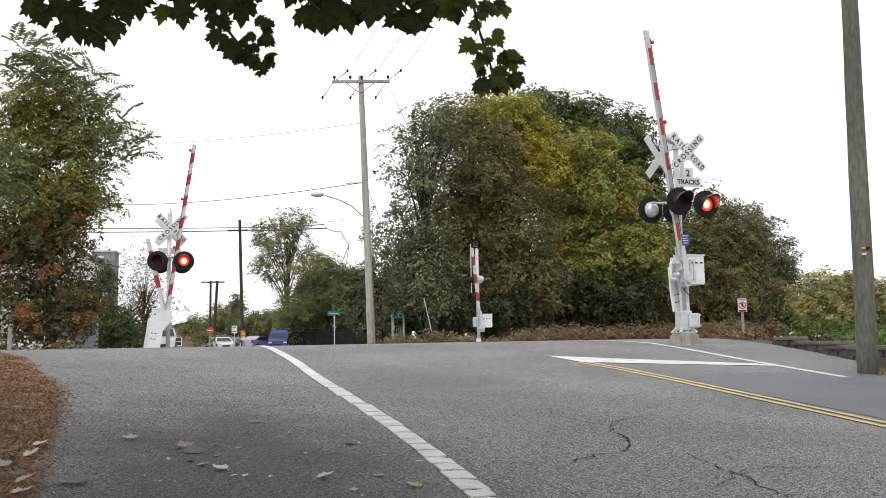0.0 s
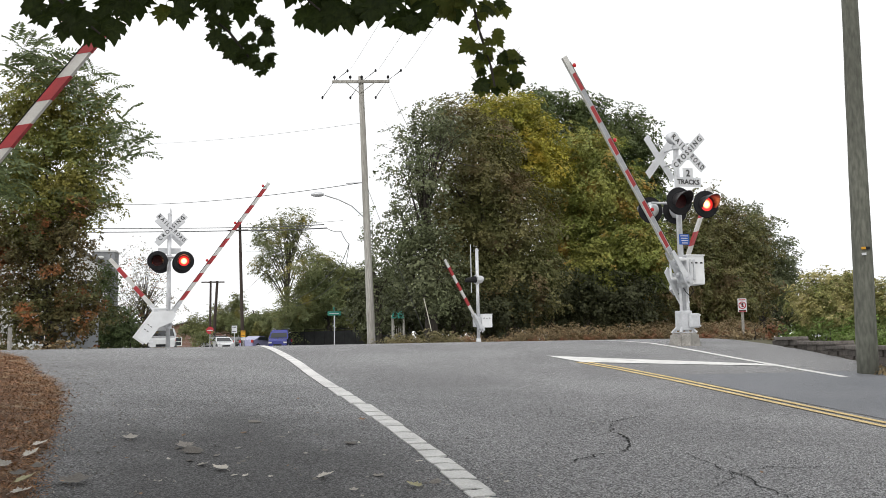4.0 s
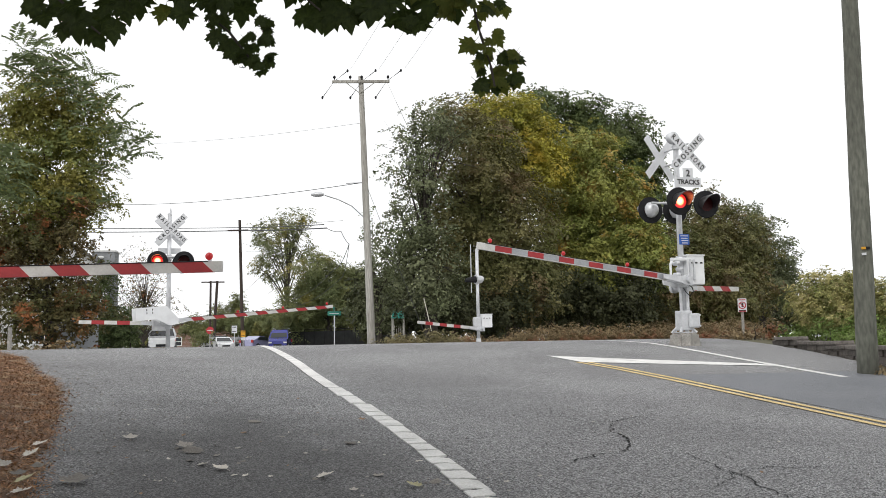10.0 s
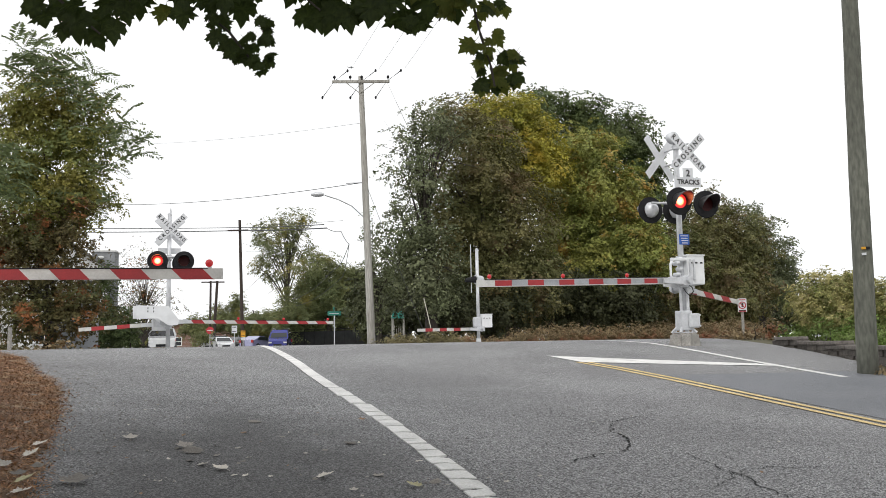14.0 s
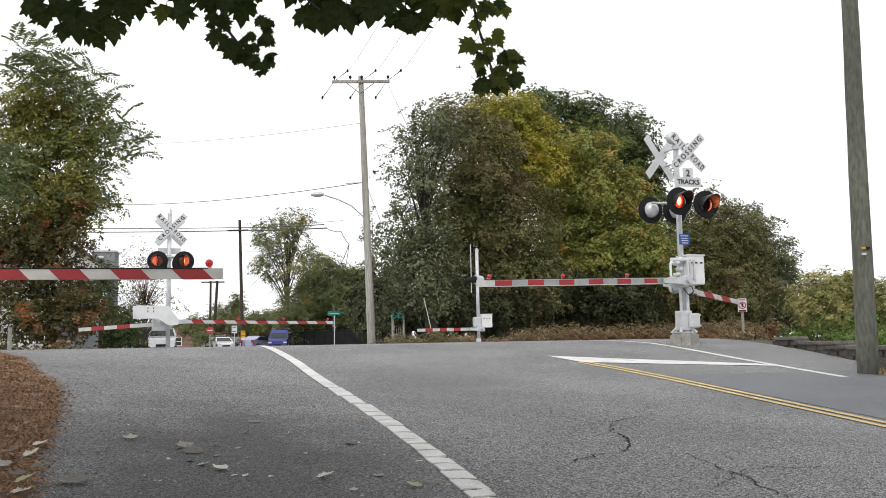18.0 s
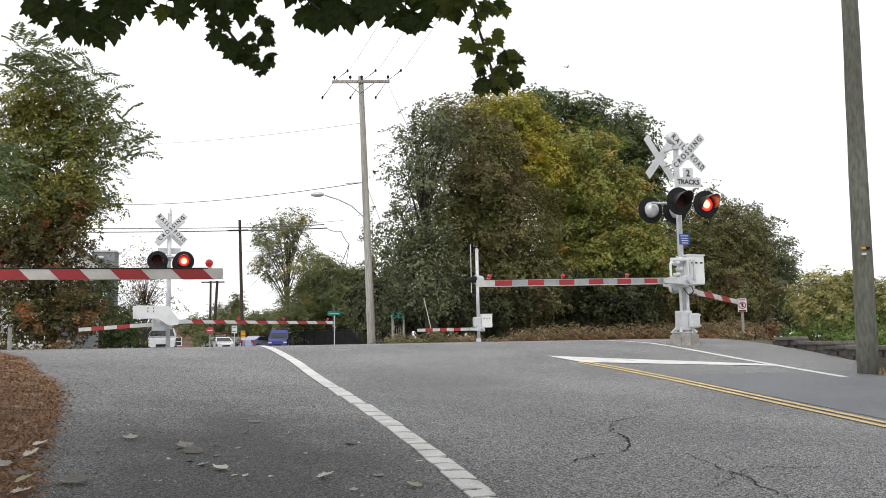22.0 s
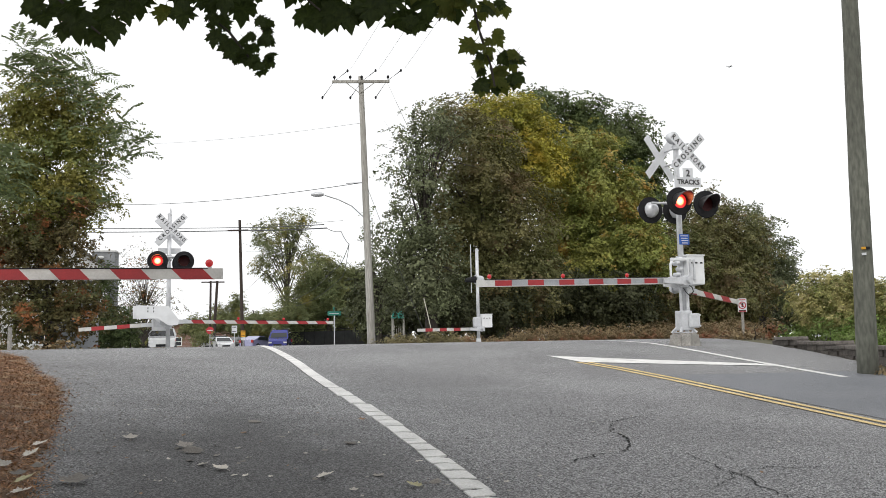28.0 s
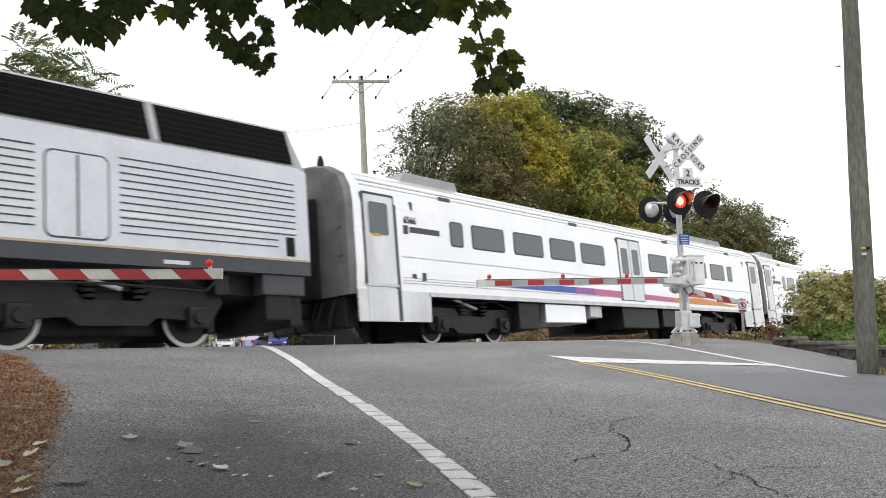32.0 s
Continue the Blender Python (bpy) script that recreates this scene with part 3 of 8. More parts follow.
def flasher(parent, at, lit_first, turns=True, rear=False):
    """A flashing lamp: black disc, hood, rear housing and a lens with a bright and a dark face that turns over."""
    m = pose(*at) @ pose(0, 0, 0, 0, 0, 180 if rear else 0)
    bm = B()
    seg = 36
    for k in range(seg):
        a0, a1 = 2 * math.pi * k / seg, 2 * math.pi * (k + 1) / seg
        ring = []
        for rad, y in ((0.1495, 0.0), (0.275, 0.0), (0.29, 0.015), (0.29, 0.03), (0.1495, 0.03)):
            ring.append([bm.verts.new((rad * math.cos(a), y, rad * math.sin(a))) for a in (a0, a1)])
        for p, q in zip(ring, ring[1:] + ring[:1]):
            bm.faces.new((p[0], p[1], q[1], q[0]))
    bmesh.ops.remove_doubles(bm, verts=bm.verts, dist=1e-5)
    bm.transform(m)
    disc = part("flasher", bm, BLACK, parent, "black flasher disc with hood")
    bm = B()
    n = 18
    for k in range(n):
        a0, a1 = math.radians(-25 + 230 * k / n), math.radians(-25 + 230 * (k + 1) / n)
        quad = []
        for a in (a0, a1):
            reach = -0.38 * max(0.0, math.sin(a) * 0.52 + 0.48)
            quad += [(0.165 * math.cos(a), 0.0, 0.165 * math.sin(a)), (0.172 * math.cos(a), reach, 0.172 * math.sin(a) - 0.02)]
        vs = [bm.verts.new(p) for p in quad]
        bm.faces.new((vs[0], vs[1], vs[3], vs[2]))
    bmesh.ops.remove_doubles(bm, verts=bm.verts, dist=1e-4)
    bmesh.ops.solidify(bm, geom=bm.faces[:], thickness=0.006)
    bm.transform(m)
    part("hood", bm, HOOD, disc)
    bm = B()
    ball(bm, (0, 0.05, 0), 0.17, 1, 0.95, 1, 18, 10)
    bmesh.ops.delete(bm, geom=[v for v in bm.verts if v.co.y < 0.03], context="VERTS")
    bm.transform(m)
    part("housing", bm, ALU, disc, "silver domed housing", True)
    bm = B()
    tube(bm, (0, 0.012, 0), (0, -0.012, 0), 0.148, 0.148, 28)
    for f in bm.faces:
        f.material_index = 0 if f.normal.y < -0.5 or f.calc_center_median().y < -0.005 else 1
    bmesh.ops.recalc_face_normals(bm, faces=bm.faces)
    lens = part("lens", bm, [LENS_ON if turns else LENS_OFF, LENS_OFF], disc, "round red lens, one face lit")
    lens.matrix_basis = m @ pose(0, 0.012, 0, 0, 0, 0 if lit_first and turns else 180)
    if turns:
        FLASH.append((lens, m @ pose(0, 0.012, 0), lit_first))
    return disc


def gate_arm(parent, pivot, side, azimuth, length, table, start=0.5, depth=0.125, stripe=0.37, first_red=False, lamps=(0.3, 1.75, 3.1), slant=0.0, weight=(), thick=0.05, inset=1.0, cap=0.05):
    """A striped arm that swings on its pivot; side: +1 or -1 along the signal's x."""
    bm = B()
    h = depth / 2
    slab(bm, [(side * start, -h), (side * length, -h * 0.92), (side * length, h * 0.92), (side * start, h)], "y", -thick / 2, thick / 2)
    arm = part("gate_arm", bm, ARM_W, parent, "red and white striped crossing gate arm")
    x, k = length - (cap if first_red else stripe), 0
    while x - stripe > start + 0.12:
        a, b = side * x, side * (x - stripe)
        bm = B()
        slab(bm, [(a, -h * 0.985 * inset), (b, -h * 0.985 * inset), (b - side * slant, h * 0.985 * inset), (a - side * slant, h * 0.985 * inset)], "y", -thick / 2 - 0.003, thick / 2 + 0.003)
        part("stripe", bm, ARM_R, arm)
        c, d = side * (x - stripe), side * max(start + 0.12, x - 2 * stripe)
        if inset < 1.0 and abs(c - d) > 0.05:
            bm = B()
            slab(bm, [(c, -h * 0.985 * inset), (d, -h * 0.985 * inset), (d, h * 0.985 * inset), (c, h * 0.985 * inset)], "y", -thick / 2 - 0.002, thick / 2 + 0.002)
            part("silver_panel", bm, ARM_S, arm)
        x -= 2 * stripe
    for d in lamps:
        bm = B()
        c = side * (length - d)
        ball(bm, (c, -thick / 2, h + 0.05), 0.042, 1, 0.8, 1)
        lamp = part("arm_lamp", bm, TIP_LAMP, arm, "small lit red arm lamp", True)
        bm = B()
        tube(bm, (c, 0, h - 0.02), (c, 0, h + 0.03), 0.02)
        part("lamp_foot", bm, ALU, arm)
    if lamps:
        bm = B()
        tube(bm, (side * start, -thick / 2 - 0.003, h + 0.004), (side * (length - 0.15), -thick / 2 - 0.003, h * 0.94), 0.006, 0.006, 6)
        part("lamp_cable", bm, BLACK, arm)
    # bracket and counterweight move with the arm
    bm = B()
    for y in (-0.10, 0.07):
        slab(bm, [(side * 0.72, -0.045), (side * 0.72, 0.045), (side * 0.16, 0.065), (side * 0.06, 0.10), (side * -0.12, 0.09), (side * -0.12, -0.09), (side * 0.06, -0.11), (side * 0.2, -0.075)], "y", y, y + 0.03)
    tube(bm, (0, -0.16, 0), (0, 0.16, 0), 0.07)
    part("arm_bracket", bm, ALU, arm)
    if weight:
        bm = B()
        for y, reach, lo, hi in weight:
            slab(bm, [(side * 0.30, -0.10), (side * 0.34, 0.04), (side * 0.02, hi), (side * -reach, hi), (side * -reach, lo), (side * -0.28, lo), (side * 0.05, -0.12)], "y", y, y + 0.03)
        cw = part("counterweight", bm, WHITE, arm, "white counterweight plates")
        y, reach, lo, hi = weight[0]
        for k in range(4):
            bm = B()
            x = -side * (reach * 0.45 + 0.16 * (k % 2))
            box(bm, x - 0.012, x + 0.012, y - 0.004, y + 0.001, hi - 0.10 - 0.09 * (k // 2), hi - 0.05 - 0.09 * (k // 2))
            part("stencil_bar", bm, INK, cw)
    GATES.append((arm, pivot, side, azimuth, table))
    return arm


def mast(parent, foot, top, radius=0.062):
    bm = B()
    tube(bm, (0, 0, foot), (0, 0, top), radius, radius * 0.95, 18)
    part("mast", bm, ALU, parent, "silver painted steel mast", True)
    bm = B()
    ball(bm, (0, 0, top), radius * 1.05, 1, 1, 0.8)
    part("mast_cap", bm, ALU, parent)


def machine(parent, x0, y0, z0, w=0.42, d=0.40, h=0.62, label="white gate machine box"):
    bm = B()
    box(bm, x0, x0 + w, y0, y0 + d, z0, z0 + h, 0.02)
    b = part("gate_machine", bm, WHITE, parent, label)
    bm = B()
    box(bm, x0 - 0.015, x0 + w + 0.02, y0 - 0.015, y0 + d + 0.015, z0 + h, z0 + h + 0.03, 0.008)
    part("lid", bm, WHITE, b)
    for k in range(3):
        bm = B()
        box(bm, x0 + 0.06 + k * 0.12, x0 + 0.11 + k * 0.12, y0 - 0.012, y0, z0 + h - 0.16, z0 + h - 0.13)
        part("label_plate", bm, INK, b)
    for zz in (0.12, 0.45):
        bm = B()
        tube(bm, (x0 + w, y0 + 0.06, z0 + zz), (x0 + w + 0.02, y0 + 0.06, z0 + zz), 0.025)
        part("hinge", bm, ALU, b)


def base_box(parent, foot):
    bm = B()
    slab(bm, [(-0.16, -0.16), (0.16, -0.16), (0.16, 0.16), (-0.16, 0.16)], "z", foot, foot + 0.02)
    for sx in (-1, 1):
        for sy in (-1, 1):
            tube(bm, (sx * 0.12, sy * 0.12, foot), (sx * 0.12, sy * 0.12, foot + 0.09), 0.018)
            tube(bm, (sx * 0.19, sy * 0.17, foot), (sx * 0.05, sy * 0.05, foot + 0.2), 0.03, 0.02)
    part("base_plate", bm, ALU, parent)
    bm = B()
    box(bm, -0.13, 0.13, -0.13, 0.13, foot + 0.05, foot + 0.46, 0.02)
    part("base_housing", bm, ALU, parent, "silver cast base housing")
    bm = B()
    box(bm, 0.02, 0.26, -0.22, -0.13, foot + 0.10, foot + 0.40, 0.03)
    b = part("junction_box", bm, ALU, parent, "silver junction box cover")
    for zz in (0.14, 0.36):
        bm = B()
        tube(bm, (0.24, -0.22, foot + zz), (0.24, -0.24, foot + zz), 0.022)
        part("clamp", bm, ALU, b)


SWING = [(0, 81), (1, 75), (2, 67.5), (3, 60.5), (3.5, 57.2), (5.5, 44.5), (6, 41.5), (7, 35), (8, 26), (9, 15.6), (10, 5.3), (10.5, 0.2), (10.7, 0.3), (11.1, 0.0), (11.5, -1.5), (12, -2), (32, -2)]
SWING_FAR = [(0, 81.6), (1, 75.2), (2, 68.1), (3, 60.7), (3.5, 57.4), (5.5, 43.3), (6, 39.8), (7, 33.2), (8, 25.8), (9, 15.2), (10, 5.2), (10.5, 0.4), (11, 0.2), (12, -0.4), (32, -0.4)]
SWING_SMALL = [(0, 76), (1, 69), (2, 61.8), (3, 55), (3.5, 51.5), (5.5, 39.5), (6, 36.3), (7, 30), (8, 22.7), (9, 13), (10, 2), (10.5, -2.5), (11, -3), (32, -3)]
SWING_KERB = [(0, 80), (1, 74), (2, 67), (3, 60), (3.5, 56.5), (5.5, 43), (6, 40), (7, 32), (8, 22.5), (9, 12), (10, 1.5), (10.5, -3.5), (11, -4.5), (32, -4.5)]
SWING_WALK = [(0, 83), (1, 77), (2, 70), (3, 62.5), (3.5, 59), (5.5, 45), (6, 42), (7, 34), (8, 25), (9, 14.5), (10, 4.5), (10.5, 0), (11, -0.8), (32, -0.8)]
SWING_LEFT = [(0, 79), (1, 72), (1.5, 68), (2, 64), (2.5, 60.5), (3, 57), (3.5, 53.3), (5.5, 36.4), (6, 31.6), (6.5, 27.8), (7, 23.7), (8, 14.4), (9, 6.5), (10, 0), (10.5, -1.2), (32, -1.2)]


def extras(parent, front, rear, z, spacing):
    """Crossarm with flashers front and rear."""
    bm = B()
    pipe(bm, [(0, front + 0.14, z), (0, rear - 0.14, z)], 0.028, 10)
    for y in (front + 0.14, rear - 0.14):
        if y:
            tube(bm, (-spacing / 2 - 0.1, y, z + 0.02), (spacing / 2 + 0.1, y, z + 0.02), 0.026)
    tube(bm, (0, 0, z - 0.07), (0, 0, z + 0.08), 0.085)
    part("lamp_crossarm", bm, ALU, parent)


def loft_box(bm, half0, half1, z0, z1):
    """A block that tapers upwards, with softened edges."""
    got = bmesh.ops.create_cube(bm, size=1)["verts"]
    for v in got:
        h = half0 if v.co.z < 0 else half1
        v.co = Vector((math.copysign(h, v.co.x), math.copysign(h, v.co.y), z0 if v.co.z < 0 else z1))
    bmesh.ops.bevel(bm, geom=list({e for v in got for e in v.link_edges}), offset=0.03, segments=2, affect="EDGES")


# near signal at the right kerb
near_z = ground_z(5.05, 18.3)
sig = thing("crossing_signal", pose(5.02, 18.45, near_z, 0, 0, 16), "silver railroad crossing signal with crossbucks, red flashers and lowered striped gate", "crossing signal", "crossing signals")
bm = B()
loft_box(bm, 0.27, 0.215, -0.15, 0.26)
part("foundation", bm, CONCRETE, sig, "weathered concrete foundation block")
base_box(sig, 0.27)
mast(sig, 0.6, 4.38)
bm = B()
tube(bm, (-0.11, -0.02, 4.40), (-0.11, -0.15, 4.43), 0.135, 0.11, 20)
ball(bm, (-0.09, -0.0, 4.39), 0.09)
part("bell", bm, ALU, sig, "silver crossing bell", True)
crossbuck(sig, pose(0.025, -0.42, 4.03), True, 1.02)
crossbuck(sig, pose(-0.17, 0.40, 4.06, 0, 0, 21), False, 1.20)
bm = B()
for z in (4.22, 3.9):
    tube(bm, (0, 0.5, z), (0.06, -0.4, z), 0.02)
    tube(bm, (0, 0, z - 0.04), (0, 0, z + 0.04), 0.085)
part("sign_bracket", bm, ALU, sig)
bm = B()
box(bm, -0.12, 0.12, -0.40, -0.392, 3.46, 3.72, 0.004)
box(bm, -0.30, 0.30, -0.40, -0.391, 3.32, 3.52, 0.004)
sg = part("tracks_sign", bm, SIGN_W, sig, "white track count sign")
sg.matrix_basis = pose(0.02, 0, -0.02)
letters("2", 0.20, INK, sg, pose(0, -0.403, 3.60), bold=0.004)
letters("TRACKS", 0.14, INK, sg, pose(0, -0.403, 3.415), width=0.52, bold=0.004)
extras(sig, -0.45, 0.5, 3.05, 0.66)
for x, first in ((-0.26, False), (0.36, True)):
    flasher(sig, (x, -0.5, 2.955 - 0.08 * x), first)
for x in (-0.30, 0.30):
    flasher(sig, (x - 0.03, 0.62, 2.95), True, turns=False, rear=True)
bm = B()
box(bm, -0.10, 0.14, -0.09, -0.082, 2.20, 2.42, 0.003)
bm.transform(pose(0.03, 0, -0.08))
bs = part("notice_sign", bm, BLUE_SIGN, sig, "small blue emergency notice")
for k in range(4):
    bm = B()
    box(bm, -0.07 + 0.01 * k, 0.11 - 0.015 * (k % 2), -0.094, -0.091, 2.375 - 0.05 * k, 2.393 - 0.05 * k)
    bm.transform(pose(0.03, 0, -0.08))
    part("text_bar", bm, SIGN_W, bs)
machine(sig, 0.03, -0.20, 1.27, 0.40, 0.42, 0.60)
for z in (1.25, 1.42, 1.80):
    bm = B()
    tube(bm, (0, 0, z - 0.05), (0, 0, z + 0.05), 0.10, 0.10, 20)
    box(bm, -0.10, 0.10, -0.135, 0.0, z - 0.035, z + 0.035, 0.01)
    cl = part("mast_clamp", bm, ALU, sig, "silver mast clamp")
    for x in (-0.07, 0.07):
        bm = B()
        tube(bm, (x, -0.135, z), (x, -0.15, z), 0.014, 0.014, 6)
        part("bolt", bm, ALU, cl)
for z in (1.40, 1.80):
    bm = B()
    box(bm, -0.34, 0.16, -0.18, -0.13, z - 0.03, z + 0.03, 0.01)
    part("support_rail", bm, WHITE, sig)
for k in range(2):
    bm = B()
    box(bm, 0.06 + 0.09 * k, 0.10 + 0.09 * k, -0.24, -0.20, 1.36, 1.80, 0.012)
    part("guide_bar", bm, ALU, sig)
for x, r in ((0.075, 0.042), (-0.075, 0.03)):
    bm = B()
    pipe(bm, [(x, -0.05, 0.68), (x, -0.05, 1.22)], r, 12)
    part("support_tube", bm, ALU, sig)
bm = B()
pipe(bm, [(-0.32, -0.15, 1.40), (-0.34, -0.15, 1.46), (-0.34, -0.15, 1.70), (-0.28, -0.15, 1.80), (-0.05, -0.13, 1.82)], 0.026, 10)
part("guard_hoop", bm, WHITE, sig, "white bent guard tube")
for k in range(3):
    bm = B()
    tube(bm, (-0.22 + 0.07 * (k % 2), -0.24, 1.47 + 0.12 * k), (-0.22 + 0.07 * (k % 2), -0.10, 1.47 + 0.12 * k), 0.05, 0.05, 16)
    ball(bm, (-0.22 + 0.07 * (k % 2), -0.24, 1.47 + 0.12 * k), 0.05)
    part("spring_buffer", bm, ALU, sig)
bm = B()
pipe(bm, [(0.05, -0.12, 1.30), (0.12, -0.2, 1.2), (0.15, -0.18, 1.12), (0.10, -0.12, 1.04), (0.02, -0.1, 1.12), (-0.04, -0.12, 1.2)], 0.009)
part("conduit", bm, BLACK, sig)
gate_arm(sig, (-0.07, -0.24, 1.35), -1, 16.9, 5.28, SWING, start=0.55, lamps=(0.25, 1.95, 3.6), depth=0.135, weight=((0.30, 0.62, -0.15, 0.12),), inset=0.74)
gate_arm(sig, (-0.01, 0.18, 1.22), 1, 31.1, 2.95, SWING_KERB, start=0.2, lamps=(), depth=0.115, cap=0.2, stripe=0.42, slant=0.14)

# far signal across the tracks
fz = ground_z(-8.04, 25.6)
sig = thing("crossing_signal", pose(-8.04, 25.6, fz, 0, 0, 16), "silver railroad crossing signal with crossbuck, flashers and white gate mechanism", "crossing signal", "crossing signals")
L0 = -0.55 - fz        # height of its foot
bm = B()
box(bm, -0.28, 0.28, -0.28, 0.28, L0 - 0.6, L0 - 0.12, 0.02)
part("foundation", bm, CONCRETE, sig)
base_box(sig, L0 - 0.12)
mast(sig, L0 + 0.1, L0 + 4.4)
crossbuck(sig, pose(0.06, -0.16, L0 + 3.98), True, 1.10)
crossbuck(sig, pose(0.0, 0.3, L0 + 3.93), False, 1.06)
bm = B()
box(bm, -0.32, 0.32, 0.10, 0.11, L0 + 3.25, L0 + 3.42, 0.004)
part("tracks_sign", bm, ALU, sig, "back of a small sign")
bm = B()
slab(bm, [(-0.03, 0), (0.05, 0), (0.05, 0.18), (0.02, 0.26)], "y", -0.02, 0.02)
ob = part("finial", bm, ALU, sig)
ob.matrix_basis = pose(0, 0, L0 + 4.36)
extras(sig, -0.30, 0.35, L0 + 3.12, 0.72)
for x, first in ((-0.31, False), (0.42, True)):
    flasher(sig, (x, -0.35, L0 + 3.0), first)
for x in (-0.32, 0.30):
    flasher(sig, (x + 0.06, 0.42, L0 + 2.99), True, turns=False, rear=True)
machine(sig, -0.45, -0.05, L0 + 1.0, 0.40, 0.40, 0.62)
for z in (1.1, 1.4):
    bm = B()
    tube(bm, (0, 0, L0 + z - 0.05), (0, 0, L0 + z + 0.05), 0.10)
    part("gate_bracket", bm, ALU, sig)
gate_arm(sig, (-0.07, -0.36, L0 + 1.25), 1, 17.0, 5.31, SWING_FAR, start=0.5, lamps=(0.2, 1.7, 3.15), weight=((-0.20, 0.86, 0.08, 0.44), (0.17, 0.86, 0.08, 0.44)), first_red=True, depth=0.105, stripe=0.33, cap=0.2, slant=0.10)
gate_arm(sig, (-0.02, -0.05, L0 + 1.20), -1, -15.4, 2.56, SWING_SMALL, start=0.3, lamps=(), depth=0.115)

# gate on the near left, its post beyond the picture
nlx, nly = -6.15, 10.05
sig = thing("crossing_gate", pose(nlx, nly, ground_z(nlx, nly), 0, 0, 16), "crossing gate with a slant-striped arm tipped by a red lamp", "crossing gate", "crossing signals")
gl = 0.77 - ground_z(nlx, nly)
bm = B()
box(bm, -0.31, 0.31, -0.31, 0.31, -0.2, 0.2, 0.02)
part("foundation", bm, CONCRETE, sig)
base_box(sig, 0.2)
mast(sig, 0.5, 2.1)
machine(sig, -0.40, 0.08, gl - 0.25)
gate_arm(sig, (0, -0.35, gl), 1, -21.3, 3.70, SWING_LEFT, start=0.3, depth=0.122, lamps=(0.14,), first_red=True, slant=0.13, weight=((-0.22, 0.8, -0.16, 0.16), (0.19, 0.8, -0.16, 0.16)), stripe=0.345, cap=0.09)

# small signal on the far corner
cz = ground_z(1.39, 36.0)
sig = thing("crossing_signal", pose(1.39, 36.0, cz, 0, 0, 16), "small silver crossing signal with a striped footway gate arm", "crossing signal", "crossing signals")
bm = B()
slab(bm, [(0.30 * math.cos(a), 0.30 * math.sin(a)) for a in np.linspace(0, 2 * math.pi, 9)[:-1]], "z", -0.1, 0.1)
part("base_plate", bm, ALU, sig)
bm = B()
tube(bm, (0, 0, 0.0), (0, 0, 0.35), 0.12, 0.09, 16)
part("base_housing", bm, ALU, sig)
mast(sig, 0.05, 3.98, 0.068)
bm = B()
box(bm, -0.28, -0.25, -0.02, 0.01, 2.2, 4.2, 0.0)
part("antenna", bm, ALU, sig)
machine(sig, 0.10, -0.2, 0.78, 0.44, 0.40, 0.52)
bm = B()
box(bm, -0.22, 0.10, -0.16, 0.1, 0.80, 1.2, 0.05)
part("gate_bracket", bm, ALU, sig)
bm = B()
tube(bm, (-0.08, -0.02, 2.75), (0.18, 0.02, 2.75), 0.2, 0.15, 18)
ball(bm, (0.16, 0.0, 2.77), 0.13)
fl = part("flasher", bm, ALU, sig, "sideways flasher with a grey hood")
bm = B()
tube(bm, (-0.52, -0.05, 2.71), (-0.08, -0.02, 2.75), 0.08, 0.14, 16)
part("hood", bm, BLACK, fl)
gate_arm(sig, (0.0, -0.35, 0.72), -1, 24.6, 3.30, SWING_WALK, start=0.45, lamps=(), depth=0.12, stripe=0.36)


# ---- poles, wires and street furniture
def utility_pole(base, top, r0, r1, mat, label, group=""):
    ob = thing("utility_pole", Matrix.Translation(base), label, "utility pole", group)
    bm = B()
    d = Vector(top) - Vector(base)
    steps, seg, rings = 24, 20, []
    for i in range(steps + 1):
        c = d * (i / steps) - Vector((0, 0, 0.4 if i == 0 else 0)) + Vector((noise.noise((i * 0.31, base[0], 0)), noise.noise((i * 0.31, base[0], 5)), 0)) * r0 * 0.035
        r = r0 + (r1 - r0) * i / steps
        rings.append([bm.verts.new(c + Vector((math.cos(6.2832 * k / seg), math.sin(6.2832 * k / seg), 0)) * r * (1 + 0.025 * noise.noise((i * 0.5, k * 1.7, base[0])))) for k in range(seg)])
    for a, b in zip(rings, rings[1:]):
        for k in range(seg):
            bm.faces.new((a[k], a[(k + 1) % seg], b[(k + 1) % seg], b[k]))
    bm.faces.new(rings[0][::-1])
    bm.faces.new(rings[-1])
    part("pole", bm, mat, ob, smooth_faces=True)
    return ob


def cable(pts, sag, r=0.012, label="thin black overhead wire"):
    bm = B()
    for a, b in zip(pts, pts[1:]):
        a, b = Vector(a), Vector(b)
        k = 12
        ps = [a.lerp(b, i / k) - Vector((0, 0, sag * 4 * (i / k) * (1 - i / k))) for i in range(k + 1)]
        for p, q in zip(ps, ps[1:]):
            tube(bm, p, q, r, r, 5, caps=False)
    return tagged(part("overhead_wire", bm, CABLE), label, "wire", "overhead wires")


